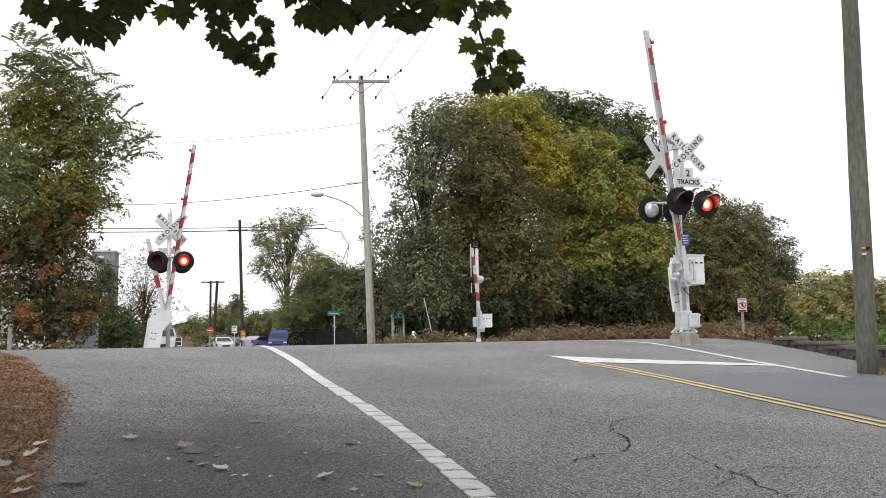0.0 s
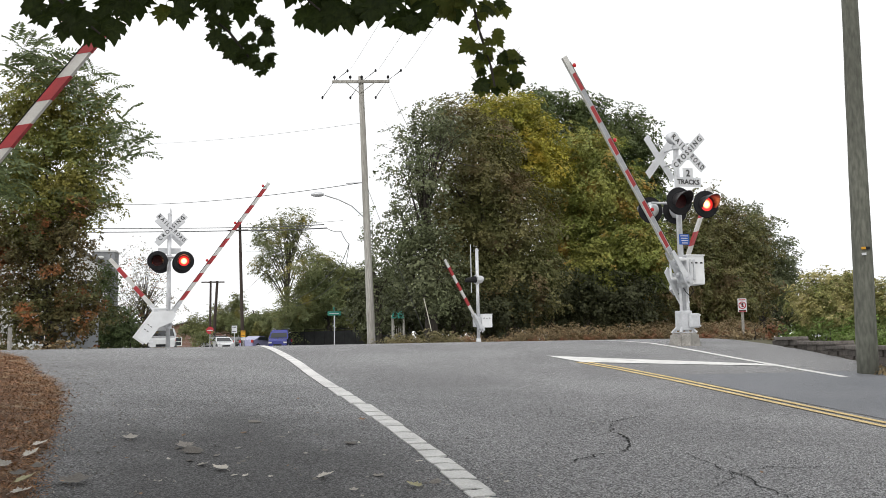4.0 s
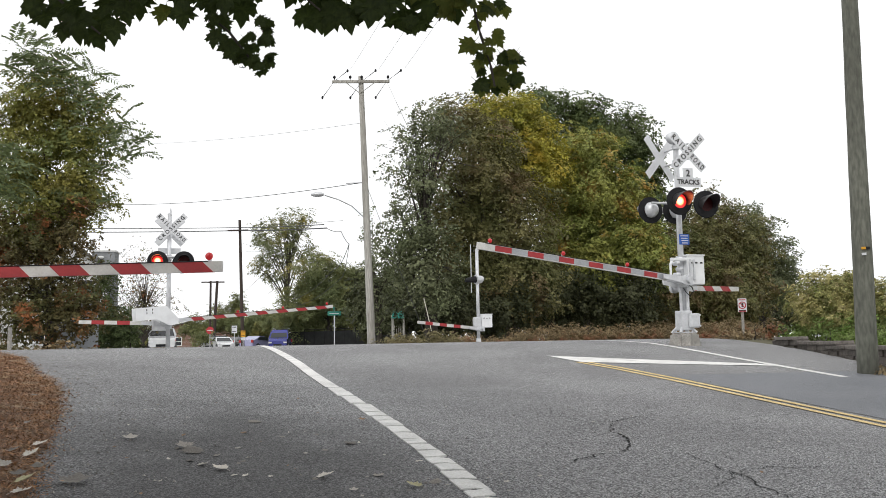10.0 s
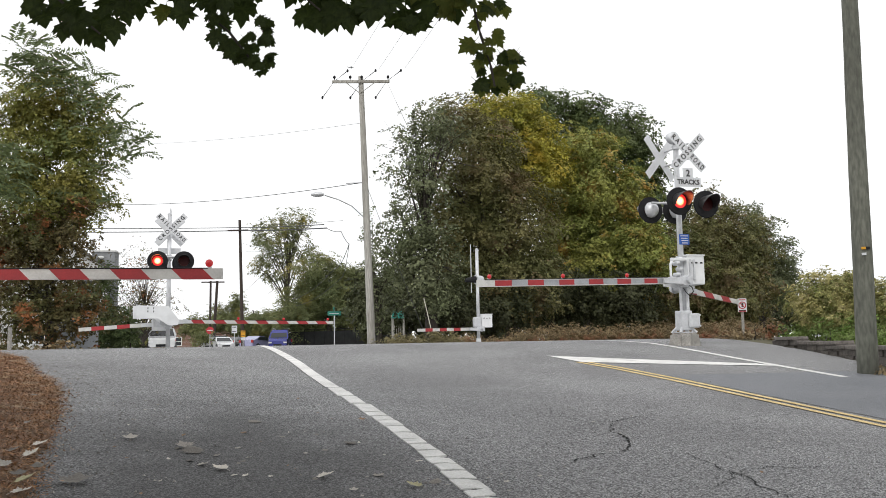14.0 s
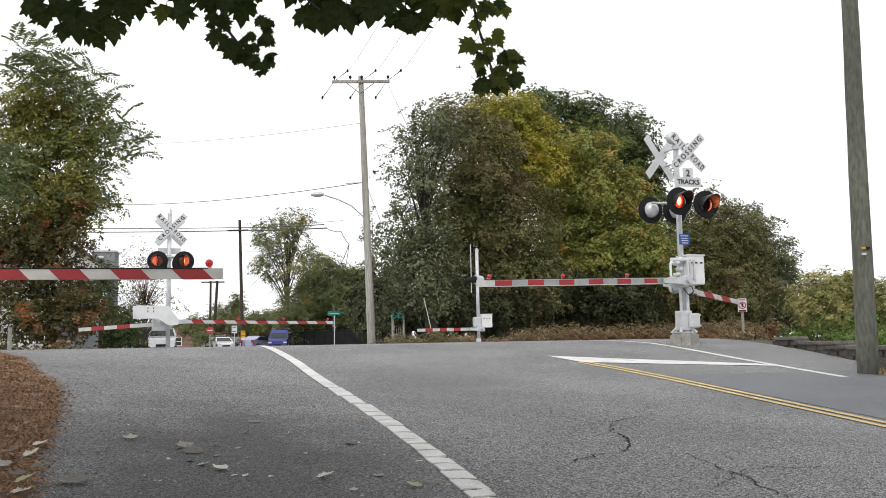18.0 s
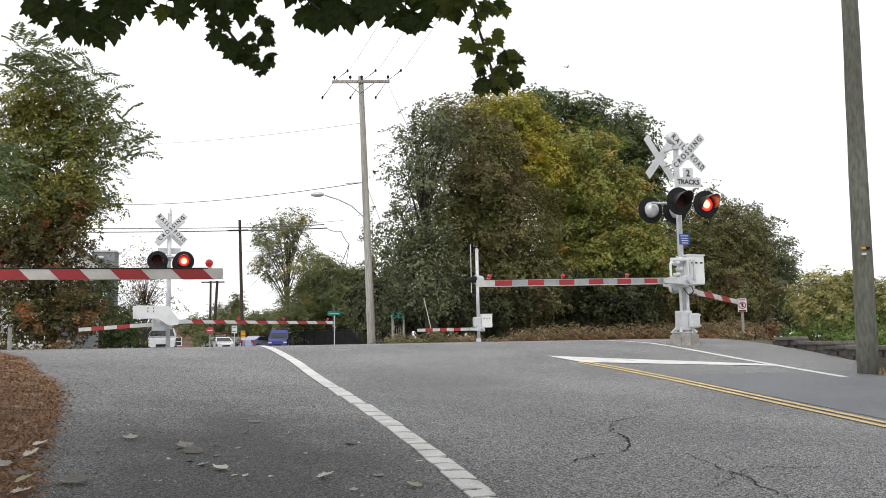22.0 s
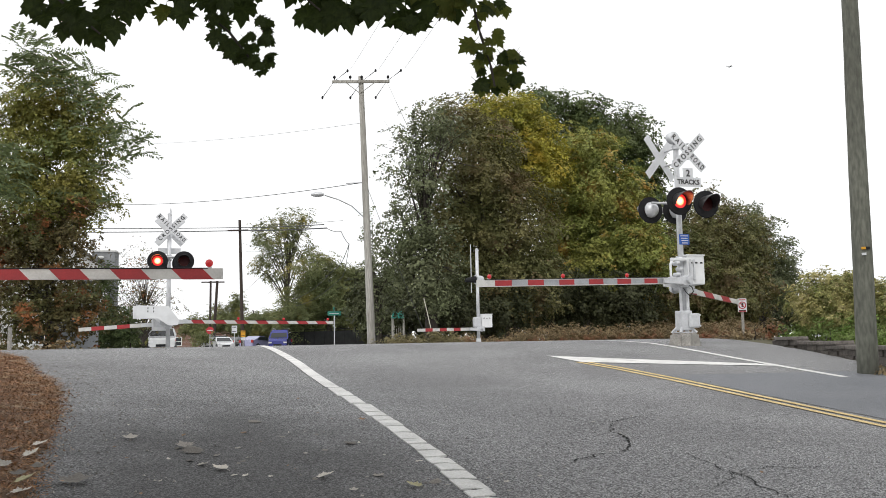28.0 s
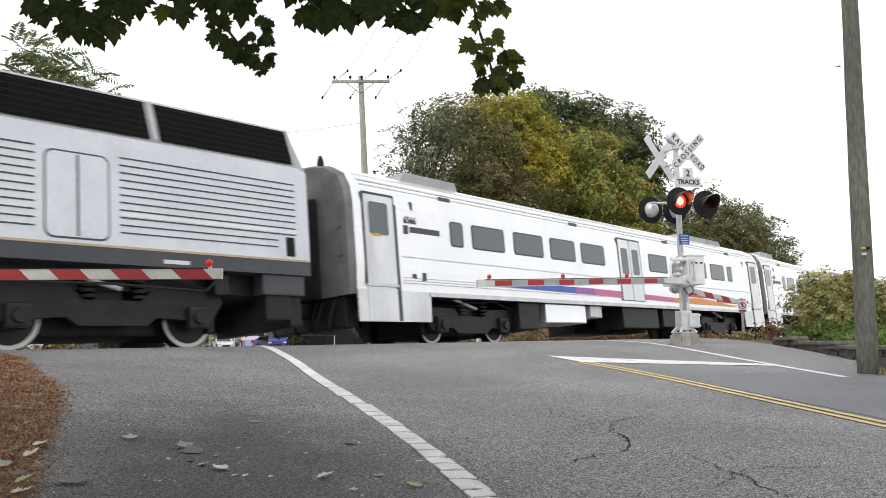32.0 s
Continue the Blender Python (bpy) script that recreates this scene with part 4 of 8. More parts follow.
# timber pole with a crossarm beyond the tracks
pz = ground_z(-3.64, 44)
up = utility_pole((-3.64, 44, pz), (-4.08, 44, 13.72), 0.21, 0.13, WOOD, "tall weathered timber utility pole with a crossarm")
bm = B()
box(bm, -1.48, 1.50, -0.18, -0.06, -0.07, 0.07, 0.01)
ca = part("crossarm", bm, WOOD, up, "grey timber crossarm")
ca.matrix_basis = pose(-0.43, 0, 13.42 - pz, 0, 2.6, -6)
bm = B()
for sx in (-1, 1):
    tube(bm, (sx * 0.75, -0.15, -0.06), (0, -0.15, -0.62), 0.02)
part("crossarm_brace", bm, WOOD, ca)
for x in (-1.38, -0.55, 0.05, 1.42):
    bm = B()
    tube(bm, (x, -0.12, 0.06), (x, -0.12, 0.24), 0.02, 0.02)
    ball(bm, (x, -0.12, 0.24), 0.07, 1, 1, 1.3)
    part("insulator", bm, BLACK, ca)
for x in (-1.40, 0.05, 1.35):
    for dx, dz in ((0.95, 0.50), (-0.52, -1.15)):
        bm = B()
        tube(bm, (x, -0.1, 0.02), (x + dx * 0.5, -0.4, dz * 0.5), 0.010)
        tube(bm, (x + dx * 0.5, -0.4, dz * 0.5), (x + dx * 0.85, -0.6, dz * 0.85), 0.016)
        ball(bm, (x + dx * 0.85, -0.6, dz * 0.85), 0.07, 0.8, 0.8, 1.2)
        part("string_insulator", bm, BLACK, ca)
# street light on the pole
bm = B()
pipe(bm, [(-0.35, 0, 6.4 - pz), (-0.9, -0.5, 6.9 - pz), (-1.5, -1.0, 7.15 - pz), (-2.1, -1.6, 7.28 - pz)], 0.03)
sa = part("lamp_bracket", bm, ALU, up, "curved grey street light arm")
bm = B()
ball(bm, (-2.42, -1.85, 7.28 - pz), 0.34, 1.0, 0.55, 0.36)
part("lamp_head", bm, ALU, sa, "grey cobra-head street light", True)
bm = B()
pipe(bm, [(-0.4, -0.2, 8.13 - pz), (-1.2, -0.3, 8.1 - pz)], 0.02)
part("wire_bracket", bm, BLACK, up)

# green-grey pole at the right kerb
rz = ground_z(6.1, 12.78)
rp = utility_pole((6.10, 12.78, rz), (6.235, 12.78, 6.3), 0.149, 0.106, WOOD_G, "stout greenish timber utility pole at the kerb")
for z, mt, lab in ((1.175, YELLOW_SIGN, "small yellow tag"), (1.09, SIGN_W, "small white tag")):
    bm = B()
    slab(bm, [((0.143 + dr) * math.cos(a), (0.152 + dr) * math.sin(a)) for dr, aa in ((0.0, np.radians(np.linspace(240, 264, 7))), (0.006, np.radians(np.linspace(264, 240, 7)))) for a in aa], "z", -0.018, 0.018)
    tg = part("pole_tag", bm, mt, rp, lab)
    tg.matrix_basis = pose(0.035, 0, z - rz)
bm = B()
slab(bm, [((0.143 + dr) * math.cos(a), (0.152 + dr) * math.sin(a)) for dr, aa in ((0.0, np.radians(np.linspace(264, 290, 7))), (0.006, np.radians(np.linspace(290, 264, 7)))) for a in aa], "z", -0.02, 0.02)
tg = part("pole_tag", bm, BLACK, rp, "small black tag")
tg.matrix_basis = pose(0.035, 0, 1.175 - rz)

# dark poles far off
for base, top, r in (((-19.45, 85, ground_z(-19.45, 85)), (-19.85, 85, 12.4), 0.17), ((-29.3, 110, -0.7), (-29.27, 110, 8.4), 0.16), ((-27.6, 105, -0.7), (-27.15, 105, 8.0), 0.2)):
    dp = utility_pole(base, top, r, r * 0.75, WOOD_D, "dark timber utility pole far down the street", "far utility poles")
    bm = B()
    box(bm, -1.1, 0.9, -0.1, 0.1, -0.07, 0.07, 0.01)
    c = part("crossarm", bm, WOOD_D, dp)
    c.matrix_basis = pose(top[0] - base[0], -0.2, top[2] - base[2] - (1.05 if r == 0.17 else 0.15), 0, 0, 0)

cable([(-27.0, 70, 11.65), (-4.08, 43.9, 8.15)], 0.35, 0.018)
cable([(-27.0, 70, 16.6), (-4.08, 43.9, 11.25)], 0.3, 0.008)
cable([(-40, 90, 12.2), (-19.8, 85, 11.35), (-8.0, 60, 8.05)], 0.05, 0.045)
cable([(-40, 90, 12.6), (-19.8, 85, 11.65), (-8.2, 60, 8.3)], 0.05, 0.036)
cable([(-8.0, 60, 8.05), (-6.3, 54, 7.0), (-5.38, 50, 5.75)], 0.1, 0.022)
cable([(-5.38, 50, 5.75), (-7.5, 60, 5.2), (-14.5, 85, 4.6)], 0.35, 0.022)
cable([(-5.38, 50, 5.75), (-7.0, 60, 4.6), (-14.5, 85, 3.9)], 0.4, 0.018)
cable([(-19.8, 85, 11.9), (-8.0, 70, 10.0)], 0.1, 0.014)
for x in (-1.4, 0.05, 1.35):
    cable([(-4.08 + x + 0.95, 43.3, 13.9), (1.6 + x * 0.6, 20.0, 11.2), (4.6 + x * 0.4, -6.0, 8.6)], 0.1, 0.006)
# guy wire with a pale guard
cable([(-3.9, 44, 8.2), (-0.7, 42.0, ground_z(-0.7, 42))], 0.0, 0.012, "thin guy wire of the utility pole")
bm = B()
tube(bm, (-0.96, 42.0, 2.13), (-0.45, 42.0, ground_z(-0.45, 42)), 0.02, 0.02, 10)
tagged(part("guy_guard", bm, material("faded_pale_plastic", (0.62, 0.60, 0.50), (0.54, 0.52, 0.43), 4, 0.6)), "slanting pale plastic guy wire guard", "guy guard")


def sign_post(base, height, plate, w, h, plate_z, label, category="road sign", round_sides=0, lines=0, post=ALU, turn=0.0):
    ob = thing("road_sign", pose(*base, 0, 0, turn), label, category)
    bm = B()
    box(bm, -0.035, 0.035, -0.02, 0.02, -0.3, height, 0.005)
    part("post", bm, post, ob)
    bm = B()
    if round_sides:
        slab(bm, [(w / 2 * math.cos(2 * math.pi * (k + 0.5) / round_sides), plate_z + w / 2 * math.sin(2 * math.pi * (k + 0.5) / round_sides)) for k in range(round_sides)], "y", -0.04, -0.03)
    else:
        box(bm, -w / 2, w / 2, -0.04, -0.03, plate_z - h / 2, plate_z + h / 2, 0.004)
    pl = part("sign_plate", bm, plate, ob)
    for k in range(lines):
        bm = B()
        z = plate_z + h * (0.30 - 0.6 * k / max(1, lines - 1)) if lines > 1 else plate_z
        box(bm, -w * 0.36, w * 0.36, -0.045, -0.041, z - h * 0.05, z + h * 0.05)
        part("text_bar", bm, SIGN_W if plate in (GREEN_SIGN, RED_SIGN, BLUE_SIGN) else INK, pl)
    return ob, pl


gzs = ground_z(-7.75, 62)
sgn, pl = sign_post((-7.75, 62, gzs), 3.1 - gzs - 0.4, GREEN_SIGN, 0.95, 0.30, 2.24 - gzs, "green street name signs on a thin post", lines=1)
bm = B()
box(bm, -0.03, 0.03, -0.35, 0.35, 2.43 - gzs, 2.68 - gzs, 0.004)
part("sign_plate", bm, GREEN_SIGN, sgn)
sign_post((-25.3, 95, -0.65), 2.8, RED_SIGN, 0.85, 0.8, 2.55, "red octagonal stop sign far down the street", round_sides=8, lines=1)
sign_post((-21.47, 90, -0.65), 2.8, SIGN_W, 0.55, 0.75, 2.5, "small white road sign", lines=2)
sg, _ = sign_post((-18.75, 82, -0.65), 2.2, YELLOW_SIGN, 0.44, 0.60, 1.9, "amber warning sign above a white plate", lines=2)
bm = B()
box(bm, -0.19, 0.19, -0.04, -0.03, 1.30, 1.56, 0.004)
part("sign_plate", bm, SIGN_W, sg)
# no walking sign by the track
nz = ground_z(7.94, 23.5)
ns, pl = sign_post((7.97, 23.5, nz), 1.0 - nz, SIGN_W, 0.23, 0.36, 0.80 - nz, "white no walking sign on a metal post", turn=-10, post=CONCRETE)
bm = B()
for k in range(20):
    a0, a1 = 2 * math.pi * k / 20, 2 * math.pi * (k + 1) / 20
    vs = [bm.verts.new((r * math.cos(a), -0.046, 0.80 - nz + r * math.sin(a))) for r, a in ((0.075, a0), (0.098, a0), (0.098, a1), (0.075, a1))]
    bm.faces.new(vs)
box(bm, -0.08, 0.08, -0.047, -0.043, -0.010, 0.010, 0, Matrix.Translation((0, 0, 0.80 - nz)) @ pose(0, 0, 0, 0, 45, 0))
part("red_ring", bm, RED_SIGN, pl)
for z, mt in ((0.945, RED_SIGN), (0.665, INK), (0.64, RED_SIGN)):
    bm = B()
    box(bm, -0.09, 0.09, -0.046, -0.042, z - nz - 0.012, z - nz + 0.012)
    part("text_bar", bm, mt, pl)
bm = B()
box(bm, -0.02, 0.03, -0.0455, -0.0425, 0.75 - nz, 0.86 - nz)
part("symbol", bm, INK, pl)
# marker post by the left verge
bm = B()
tube(bm, (0, 0, -0.3), (0, 0, 0.56), 0.035, 0.035, 12)
ob = part("marker_post", bm, CONCRETE)
ob.matrix_world = Matrix.Translation((-7.9, 16.0, ground_z(-7.9, 16)))
tagged(ob, "short pale grey marker post", "marker post")

# dark screened fence and playground behind
FENCE_MAT = material("dark_fence_screen", (0.022, 0.024, 0.024), (0.035, 0.037, 0.036), 2, 0.8, fine=30)
fa, fb = Vector((-17.5, 97, 0)), Vector((-3.2, 86, 0))
fence = thing("fence", Matrix.Identity(4), "dark chain-link fence with a black screen", "fence")
for k in range(13):
    p = fa.lerp(fb, k / 12)
    z = ground_z(p.x, p.y)
    bm = B()
    tube(bm, (p.x, p.y, z - 0.2), (p.x, p.y, z + 2.1), 0.035, 0.035, 8)
    part("post", bm, BLACK, fence)
    if k < 12:
        q = fa.lerp(fb, (k + 1) / 12)
        zq = ground_z(q.x, q.y)
        bm = B()
        vs = [bm.verts.new(v) for v in ((p.x, p.y, z + 0.1), (q.x, q.y, zq + 0.1), (q.x, q.y, zq + 1.85), (p.x, p.y, z + 1.85))]
        bm.faces.new(vs)
        bmesh.ops.solidify(bm, geom=bm.faces[:], thickness=0.02)
        part("screen", bm, FENCE_MAT, fence)
        bm = B()
        tube(bm, (p.x, p.y, z + 2.05), (q.x, q.y, zq + 2.05), 0.025, 0.025, 6)
        part("rail", bm, BLACK, fence)
TEAL = material("faded_teal_plastic", (0.04, 0.30, 0.24), (0.03, 0.24, 0.19), 3, 0.5)
pg = thing("playground_tower", Matrix.Translation((-3.14, 60, ground_z(-3.14, 60))), "playground tower with a teal pitched roof", "playground tower")
for x in (-0.38, 0.38):
    for y in (-0.6, 0.6):
        bm = B()
        box(bm, x - 0.05, x + 0.05, y - 0.05, y + 0.05, -0.2, 2.2, 0.01)
        part("post", bm, WOOD, pg)
bm = B()
slab(bm, [(-0.42, 2.0), (0.42, 2.0), (0.30, 2.45), (-0.30, 2.45)], "y", -0.8, 0.8)
part("roof", bm, TEAL, pg, "teal plastic roof")
for k in range(6):
    bm = B()
    box(bm, -0.38 + k * 0.14, -0.34 + k * 0.14, -0.63, -0.6, 0.6, 1.5)
    part("slat", bm, WOOD, pg)
bm = B()
box(bm, -0.4, 0.4, -0.6, 0.6, 0.55, 0.65)
part("deck", bm, WOOD, pg)

# ---- parked cars
GLASS_DARK = glassy("dark_car_glass", (0.02, 0.024, 0.028), 0.06)
TYRE = material("tyre_rubber", (0.018, 0.018, 0.018), (0.025, 0.025, 0.025), 5, 0.85)
RIM = material("alloy_rim", (0.5, 0.5, 0.52), (0.4, 0.4, 0.42), 5, 0.35, 0.7)


def car_paint(name, c):
    m = material(name, c, tuple(v * 0.9 for v in c), 2, 0.25, 0.0, fine=15)
    m.node_tree.nodes["Principled BSDF"].inputs["Coat Weight"].default_value = 0.6
    return m


CAR_WHITE, CAR_BLUE = car_paint("white_car_paint", (0.75, 0.76, 0.77)), car_paint("blue_car_paint", (0.03, 0.037, 0.24))
CAR_DARK, CAR_VIOLET, CAR_GREY = car_paint("black_car_paint", (0.02, 0.022, 0.026)), car_paint("violet_blue_car_paint", (0.34, 0.34, 0.52)), car_paint("grey_car_paint", (0.25, 0.27, 0.30))


def parked_car(x, y, turn, paint, label, style="sedan"):
    """A car with its front towards -Y."""
    z = ground_z(x, y)
    ob = thing("car" if style != "van" else "van", pose(x, y, z, 0, 0, turn), label, "car" if style != "van" else "van", "parked cars")
    if style == "sedan":
        L, W, H = 4.6, 1.8, 1.45
        prof = [(-2.3, 0.3), (-2.3, 0.62), (-2.1, 0.75), (-1.0, 0.95), (-0.3, 1.42), (0.8, 1.45), (1.6, 1.08), (2.25, 1.0), (2.3, 0.35)]
        glass = [(-0.98, 0.97), (-0.28, 1.38), (0.78, 1.40), (1.5, 1.06)]
    elif style == "suv":
        L, W, H = 4.7, 1.9, 1.72
        prof = [(-2.35, 0.35), (-2.35, 0.85), (-2.2, 0.98), (-1.15, 1.1), (-0.5, 1.68), (1.6, 1.72), (2.25, 1.15), (2.35, 0.4)]
        glass = [(-1.1, 1.12), (-0.5, 1.63), (1.55, 1.66), (2.05, 1.15)]
    else:
        L, W, H = 5.2, 1.95, 2.05
        prof = [(-2.6, 0.35), (-2.6, 0.85), (-2.45, 1.0), (-1.7, 1.15), (-0.95, 1.95), (-0.5, 2.02), (2.5, 2.02), (2.6, 1.9), (2.62, 0.4)]
        glass = [(-1.65, 1.17), (-0.95, 1.88), (2.60, 1.85), (2.61, 1.18)]
    bm = B()
    slab(bm, prof, "x", -W / 2, W / 2)
    bmesh.ops.bevel(bm, geom=[e for e in bm.edges if abs(e.verts[0].co.x - e.verts[1].co.x) < 1e-5], offset=0.07, segments=3, affect="EDGES")
    part("body", bm, paint, ob, smooth_faces=False)
    for sx in (-1, 1):
        bm = B()
        slab(bm, glass, "x", sx * (W / 2 - 0.01), sx * (W / 2 + 0.008))
        part("side_window", bm, GLASS_DARK, ob)
    for a, b in ((glass[0], glass[1]), (glass[3], glass[2])):
        bm = B()
        d = 0.012 * (-1 if a is glass[0] else 1)
        slab(bm, [(a[0] + d, a[1]), (b[0] + d, b[1]), (b[0] + 3 * d, b[1] + 0.02), (a[0] + 3 * d, a[1] + 0.02)], "x", -W / 2 + 0.14, W / 2 - 0.14)
        part("windscreen" if a is glass[0] else "rear_window", bm, GLASS_DARK, ob)
    for sx in (-1, 1):
        for yy in (-L * 0.31, L * 0.30):
            bm = B()
            tube(bm, (sx * (W / 2 - 0.2), yy, 0.33), (sx * (W / 2 + 0.01), yy, 0.33), 0.33, 0.33, 20)
            w = part("wheel", bm, TYRE, ob)
            bm = B()
            tube(bm, (sx * (W / 2 + 0.005), yy, 0.33), (sx * (W / 2 + 0.02), yy, 0.33), 0.21, 0.19, 16)
            part("rim", bm, RIM, w)
        bm = B()
        box(bm, sx * W * 0.30, sx * W * 0.46, -L / 2 - 0.02, -L / 2 + 0.1, 0.62, 0.76, 0.02)
        part("headlight", bm, SIGN_W, ob)
        bm = B()
        box(bm, sx * W * 0.34, sx * W * 0.48, L / 2 - 0.08, L / 2 + 0.02, 0.75, 1.05, 0.02)
        part("tail_light", bm, LENS_RED, ob)
    bm = B()
    box(bm, -0.4, 0.4, -L / 2 - 0.03, -L / 2 + 0.02, 0.38, 0.55, 0.02)
    part("grille", bm, BLACK, ob)
    if style != "sedan":
        for sx in (-1, 1):
            bm = B()
            pipe(bm, [(sx * W * 0.38, -0.2, H), (sx * W * 0.38, 0.0, H + 0.07), (sx * W * 0.38, 1.9, H + 0.07), (sx * W * 0.38, 2.1, H)], 0.02, 6)
            part("roof_rail", bm, ALU, ob)
    belt = glass[0][1]
    for ch in ob.children:
        if ch.name.startswith(("body", "side_window", "windscreen", "rear_window")):
            for v in ch.data.vertices:
                v.co.x *= 1 - 0.20 * min(1.0, max(0.0, (v.co.z - belt) / (H - belt)))
                v.co.x *= 1 - 0.10 * max(0.0, abs(v.co.y) / (L / 2) - 0.75) / 0.25
    return ob


parked_car(-19.85, 62, 17, CAR_WHITE, "white SUV parked facing the crossing", "suv")
parked_car(-26.1, 98, 12, CAR_WHITE, "white hatchback parked on the street")
parked_car(-26.2, 102.5, 20, CAR_DARK, "black SUV parked beside white cars", "suv")
parked_car(-23.7, 94, 24, CAR_WHITE, "white sedan parked near the road edge")
parked_car(-23.2, 98, 170, CAR_DARK, "dark sedan parked on the street")
parked_car(-22.6, 100.5, 168, CAR_GREY, "grey sedan parked on the street")
parked_car(-19.8, 93.5, 160, CAR_VIOLET, "violet-blue sedan with a pale roof rack")
parked_car(-16.75, 90, 4, CAR_BLUE, "bright blue passenger van parked by the fence", "van")

# ---- houses beyond the tracks
SIDING = material("white_clapboard", (0.62, 0.62, 0.60), (0.55, 0.55, 0.53), 1.5, 0.7, fine=8)
ROOF = material("grey_shingle_roof", (0.16, 0.155, 0.15), (0.11, 0.105, 0.10), 3, 0.9, fine=12, bump=0.6)
TRIM = material("white_trim", (0.75, 0.75, 0.74), (0.7, 0.7, 0.69), 3, 0.6)


def house(x, y, turn, w, d, eave, ridge, label, wall=None, storeys=2, cols=3):
    z = ground_z(x, y)
    ob = thing("house", pose(x, y, z, 0, 0, turn), label, "house")
    bm = B()
    slab(bm, [(-w / 2, -0.5), (w / 2, -0.5), (w / 2, eave), (0, ridge), (-w / 2, eave)], "y", -d / 2, d / 2)
    wl_ = part("wall", bm, wall or SIDING, ob)
    for sx in (-1, 1):
        bm = B()
        slab(bm, [(0, ridge + 0.05), (sx * (w / 2 + 0.4), eave - 0.28), (sx * (w / 2 + 0.4), eave - 0.1), (0, ridge + 0.25)], "y", -d / 2 - 0.35, d / 2 + 0.35)
        part("roof", bm, ROOF, ob)
    for st in range(storeys):
        for c in range(cols):
            px, pz_ = -w / 2 + w * (c + 0.5) / cols, 1.5 + 2.7 * st
            bm = B()
            box(bm, px - 0.55, px + 0.55, -d / 2 - 0.05, -d / 2 - 0.003, pz_ - 0.75, pz_ + 0.75, 0.01)
            wi = part("window", bm, TRIM, ob)
            for zz in (-0.34, 0.34):
                bm = B()
                box(bm, px - 0.45, px + 0.45, -d / 2 - 0.056, -d / 2 - 0.051, pz_ + zz - 0.30, pz_ + zz + 0.30)
                part("pane", bm, GLASS_DARK, wi)
    for k in range(int(eave / 0.22)):
        bm = B()
        box(bm, -w / 2 - 0.01, w / 2 + 0.01, -d / 2 - 0.012, -d / 2, 0.2 + 0.22 * k, 0.212 + 0.22 * k)
        part("clapboard", bm, TRIM, wl_)
    return ob


house(-28.2, 61, 24, 8.5, 9, 5.6, 8.4, "white clapboard house half hidden by trees")
house(-43, 150, 10, 14, 8, 3.2, 4.6, "low brick building far down the street", wall=material("far_brick", (0.28, 0.16, 0.12), (0.22, 0.13, 0.1), 2, 0.9), storeys=1, cols=4)
tower = thing("stair_tower", pose(-23.3, 60.2, ground_z(-23.3, 60.2), 0, 0, 10), "narrow grey rendered tower with a white wall lamp", "tower")
TOWER_Z = 6.62 - ground_z(-23.3, 60.2)
bm = B()
box(bm, -0.75, 0.75, -0.7, 0.7, -0.4, TOWER_Z, 0.03)
part("wall", bm, material("grey_render", (0.30, 0.31, 0.32), (0.24, 0.25, 0.26), 1.5, 0.85, fine=12, bump=0.3, stain=0.3, stain_scale=0.8, stain_color=(0.14, 0.14, 0.14)), tower)
bm = B()
box(bm, -0.82, 0.82, -0.77, 0.77, TOWER_Z, TOWER_Z + 0.12, 0.02)
part("coping", bm, TRIM, tower)
bm = B()
ball(bm, (-0.15, -0.74, TOWER_Z - 0.38), 0.18, 1.2, 0.5, 0.6)
part("wall_lamp", bm, TRIM, tower, "white oval wall lamp", True)
for x in (-0.72, 0.1):
    bm = B()
    box(bm, x - 0.12, x + 0.12, -0.95, -0.72, -0.3, TOWER_Z - 2.9, 0.02)
    part("pilaster", bm, TRIM, tower, "white corner pilaster")
CABINET = material("grey_cabinet_steel", (0.42, 0.44, 0.47), (0.36, 0.38, 0.40), 2, 0.5, fine=15)
cb = thing("relay_cabinet", pose(-12.3, 29.3, ground_z(-12.3, 29.3), 0, 0, 25), "grey railway equipment cabinet behind bushes", "equipment cabinet")
bm = B()
box(bm, -0.7, 0.7, -0.5, 0.5, -0.1, 2.0, 0.02)
part("body", bm, CABINET, cb)
for sx in (-1, 1):
    bm = B()
    box(bm, sx * 0.02, sx * 0.64, -0.53, -0.50, 0.1, 1.85, 0.01)
    dr = part("door", bm, CABINET, cb)
    bm = B()
    box(bm, sx * 0.08, sx * 0.11, -0.56, -0.53, 0.9, 1.1)
    part("handle", bm, BLACK, dr)

# ---- low block wall at the right kerb
wall_thing = thing("retaining_wall", Matrix.Identity(4), "low retaining wall of dark weathered blocks", "retaining wall", kind="structure")
W_PTS = [(9.3, 10.0), (10.9, 10.55), (12.35, 10.92), (14.41, 11.64), (16.61, 12.14)]
bm = B()
box(bm, -0.20, 0.20, -0.13, 0.13, -0.056, 0.056, 0.012)
block_me = bpy.data.meshes.new("block")
bm.to_mesh(block_me)
bm.free()
block_me.materials.append(STONE)
WALL_STEPS = [(9.5, 13.4, -0.25), (13.4, 15.35, -0.166), (15.35, 16.3, -0.07)]     # from r, to r, height of the top


def along_wall(r):
    q = lerp_table(W_PTS, r) + 0.1
    slope = math.degrees(math.atan2(lerp_table(W_PTS, r + 0.2) - lerp_table(W_PTS, r - 0.2), 0.4))
    return (*rq(r, q), 106 - slope)


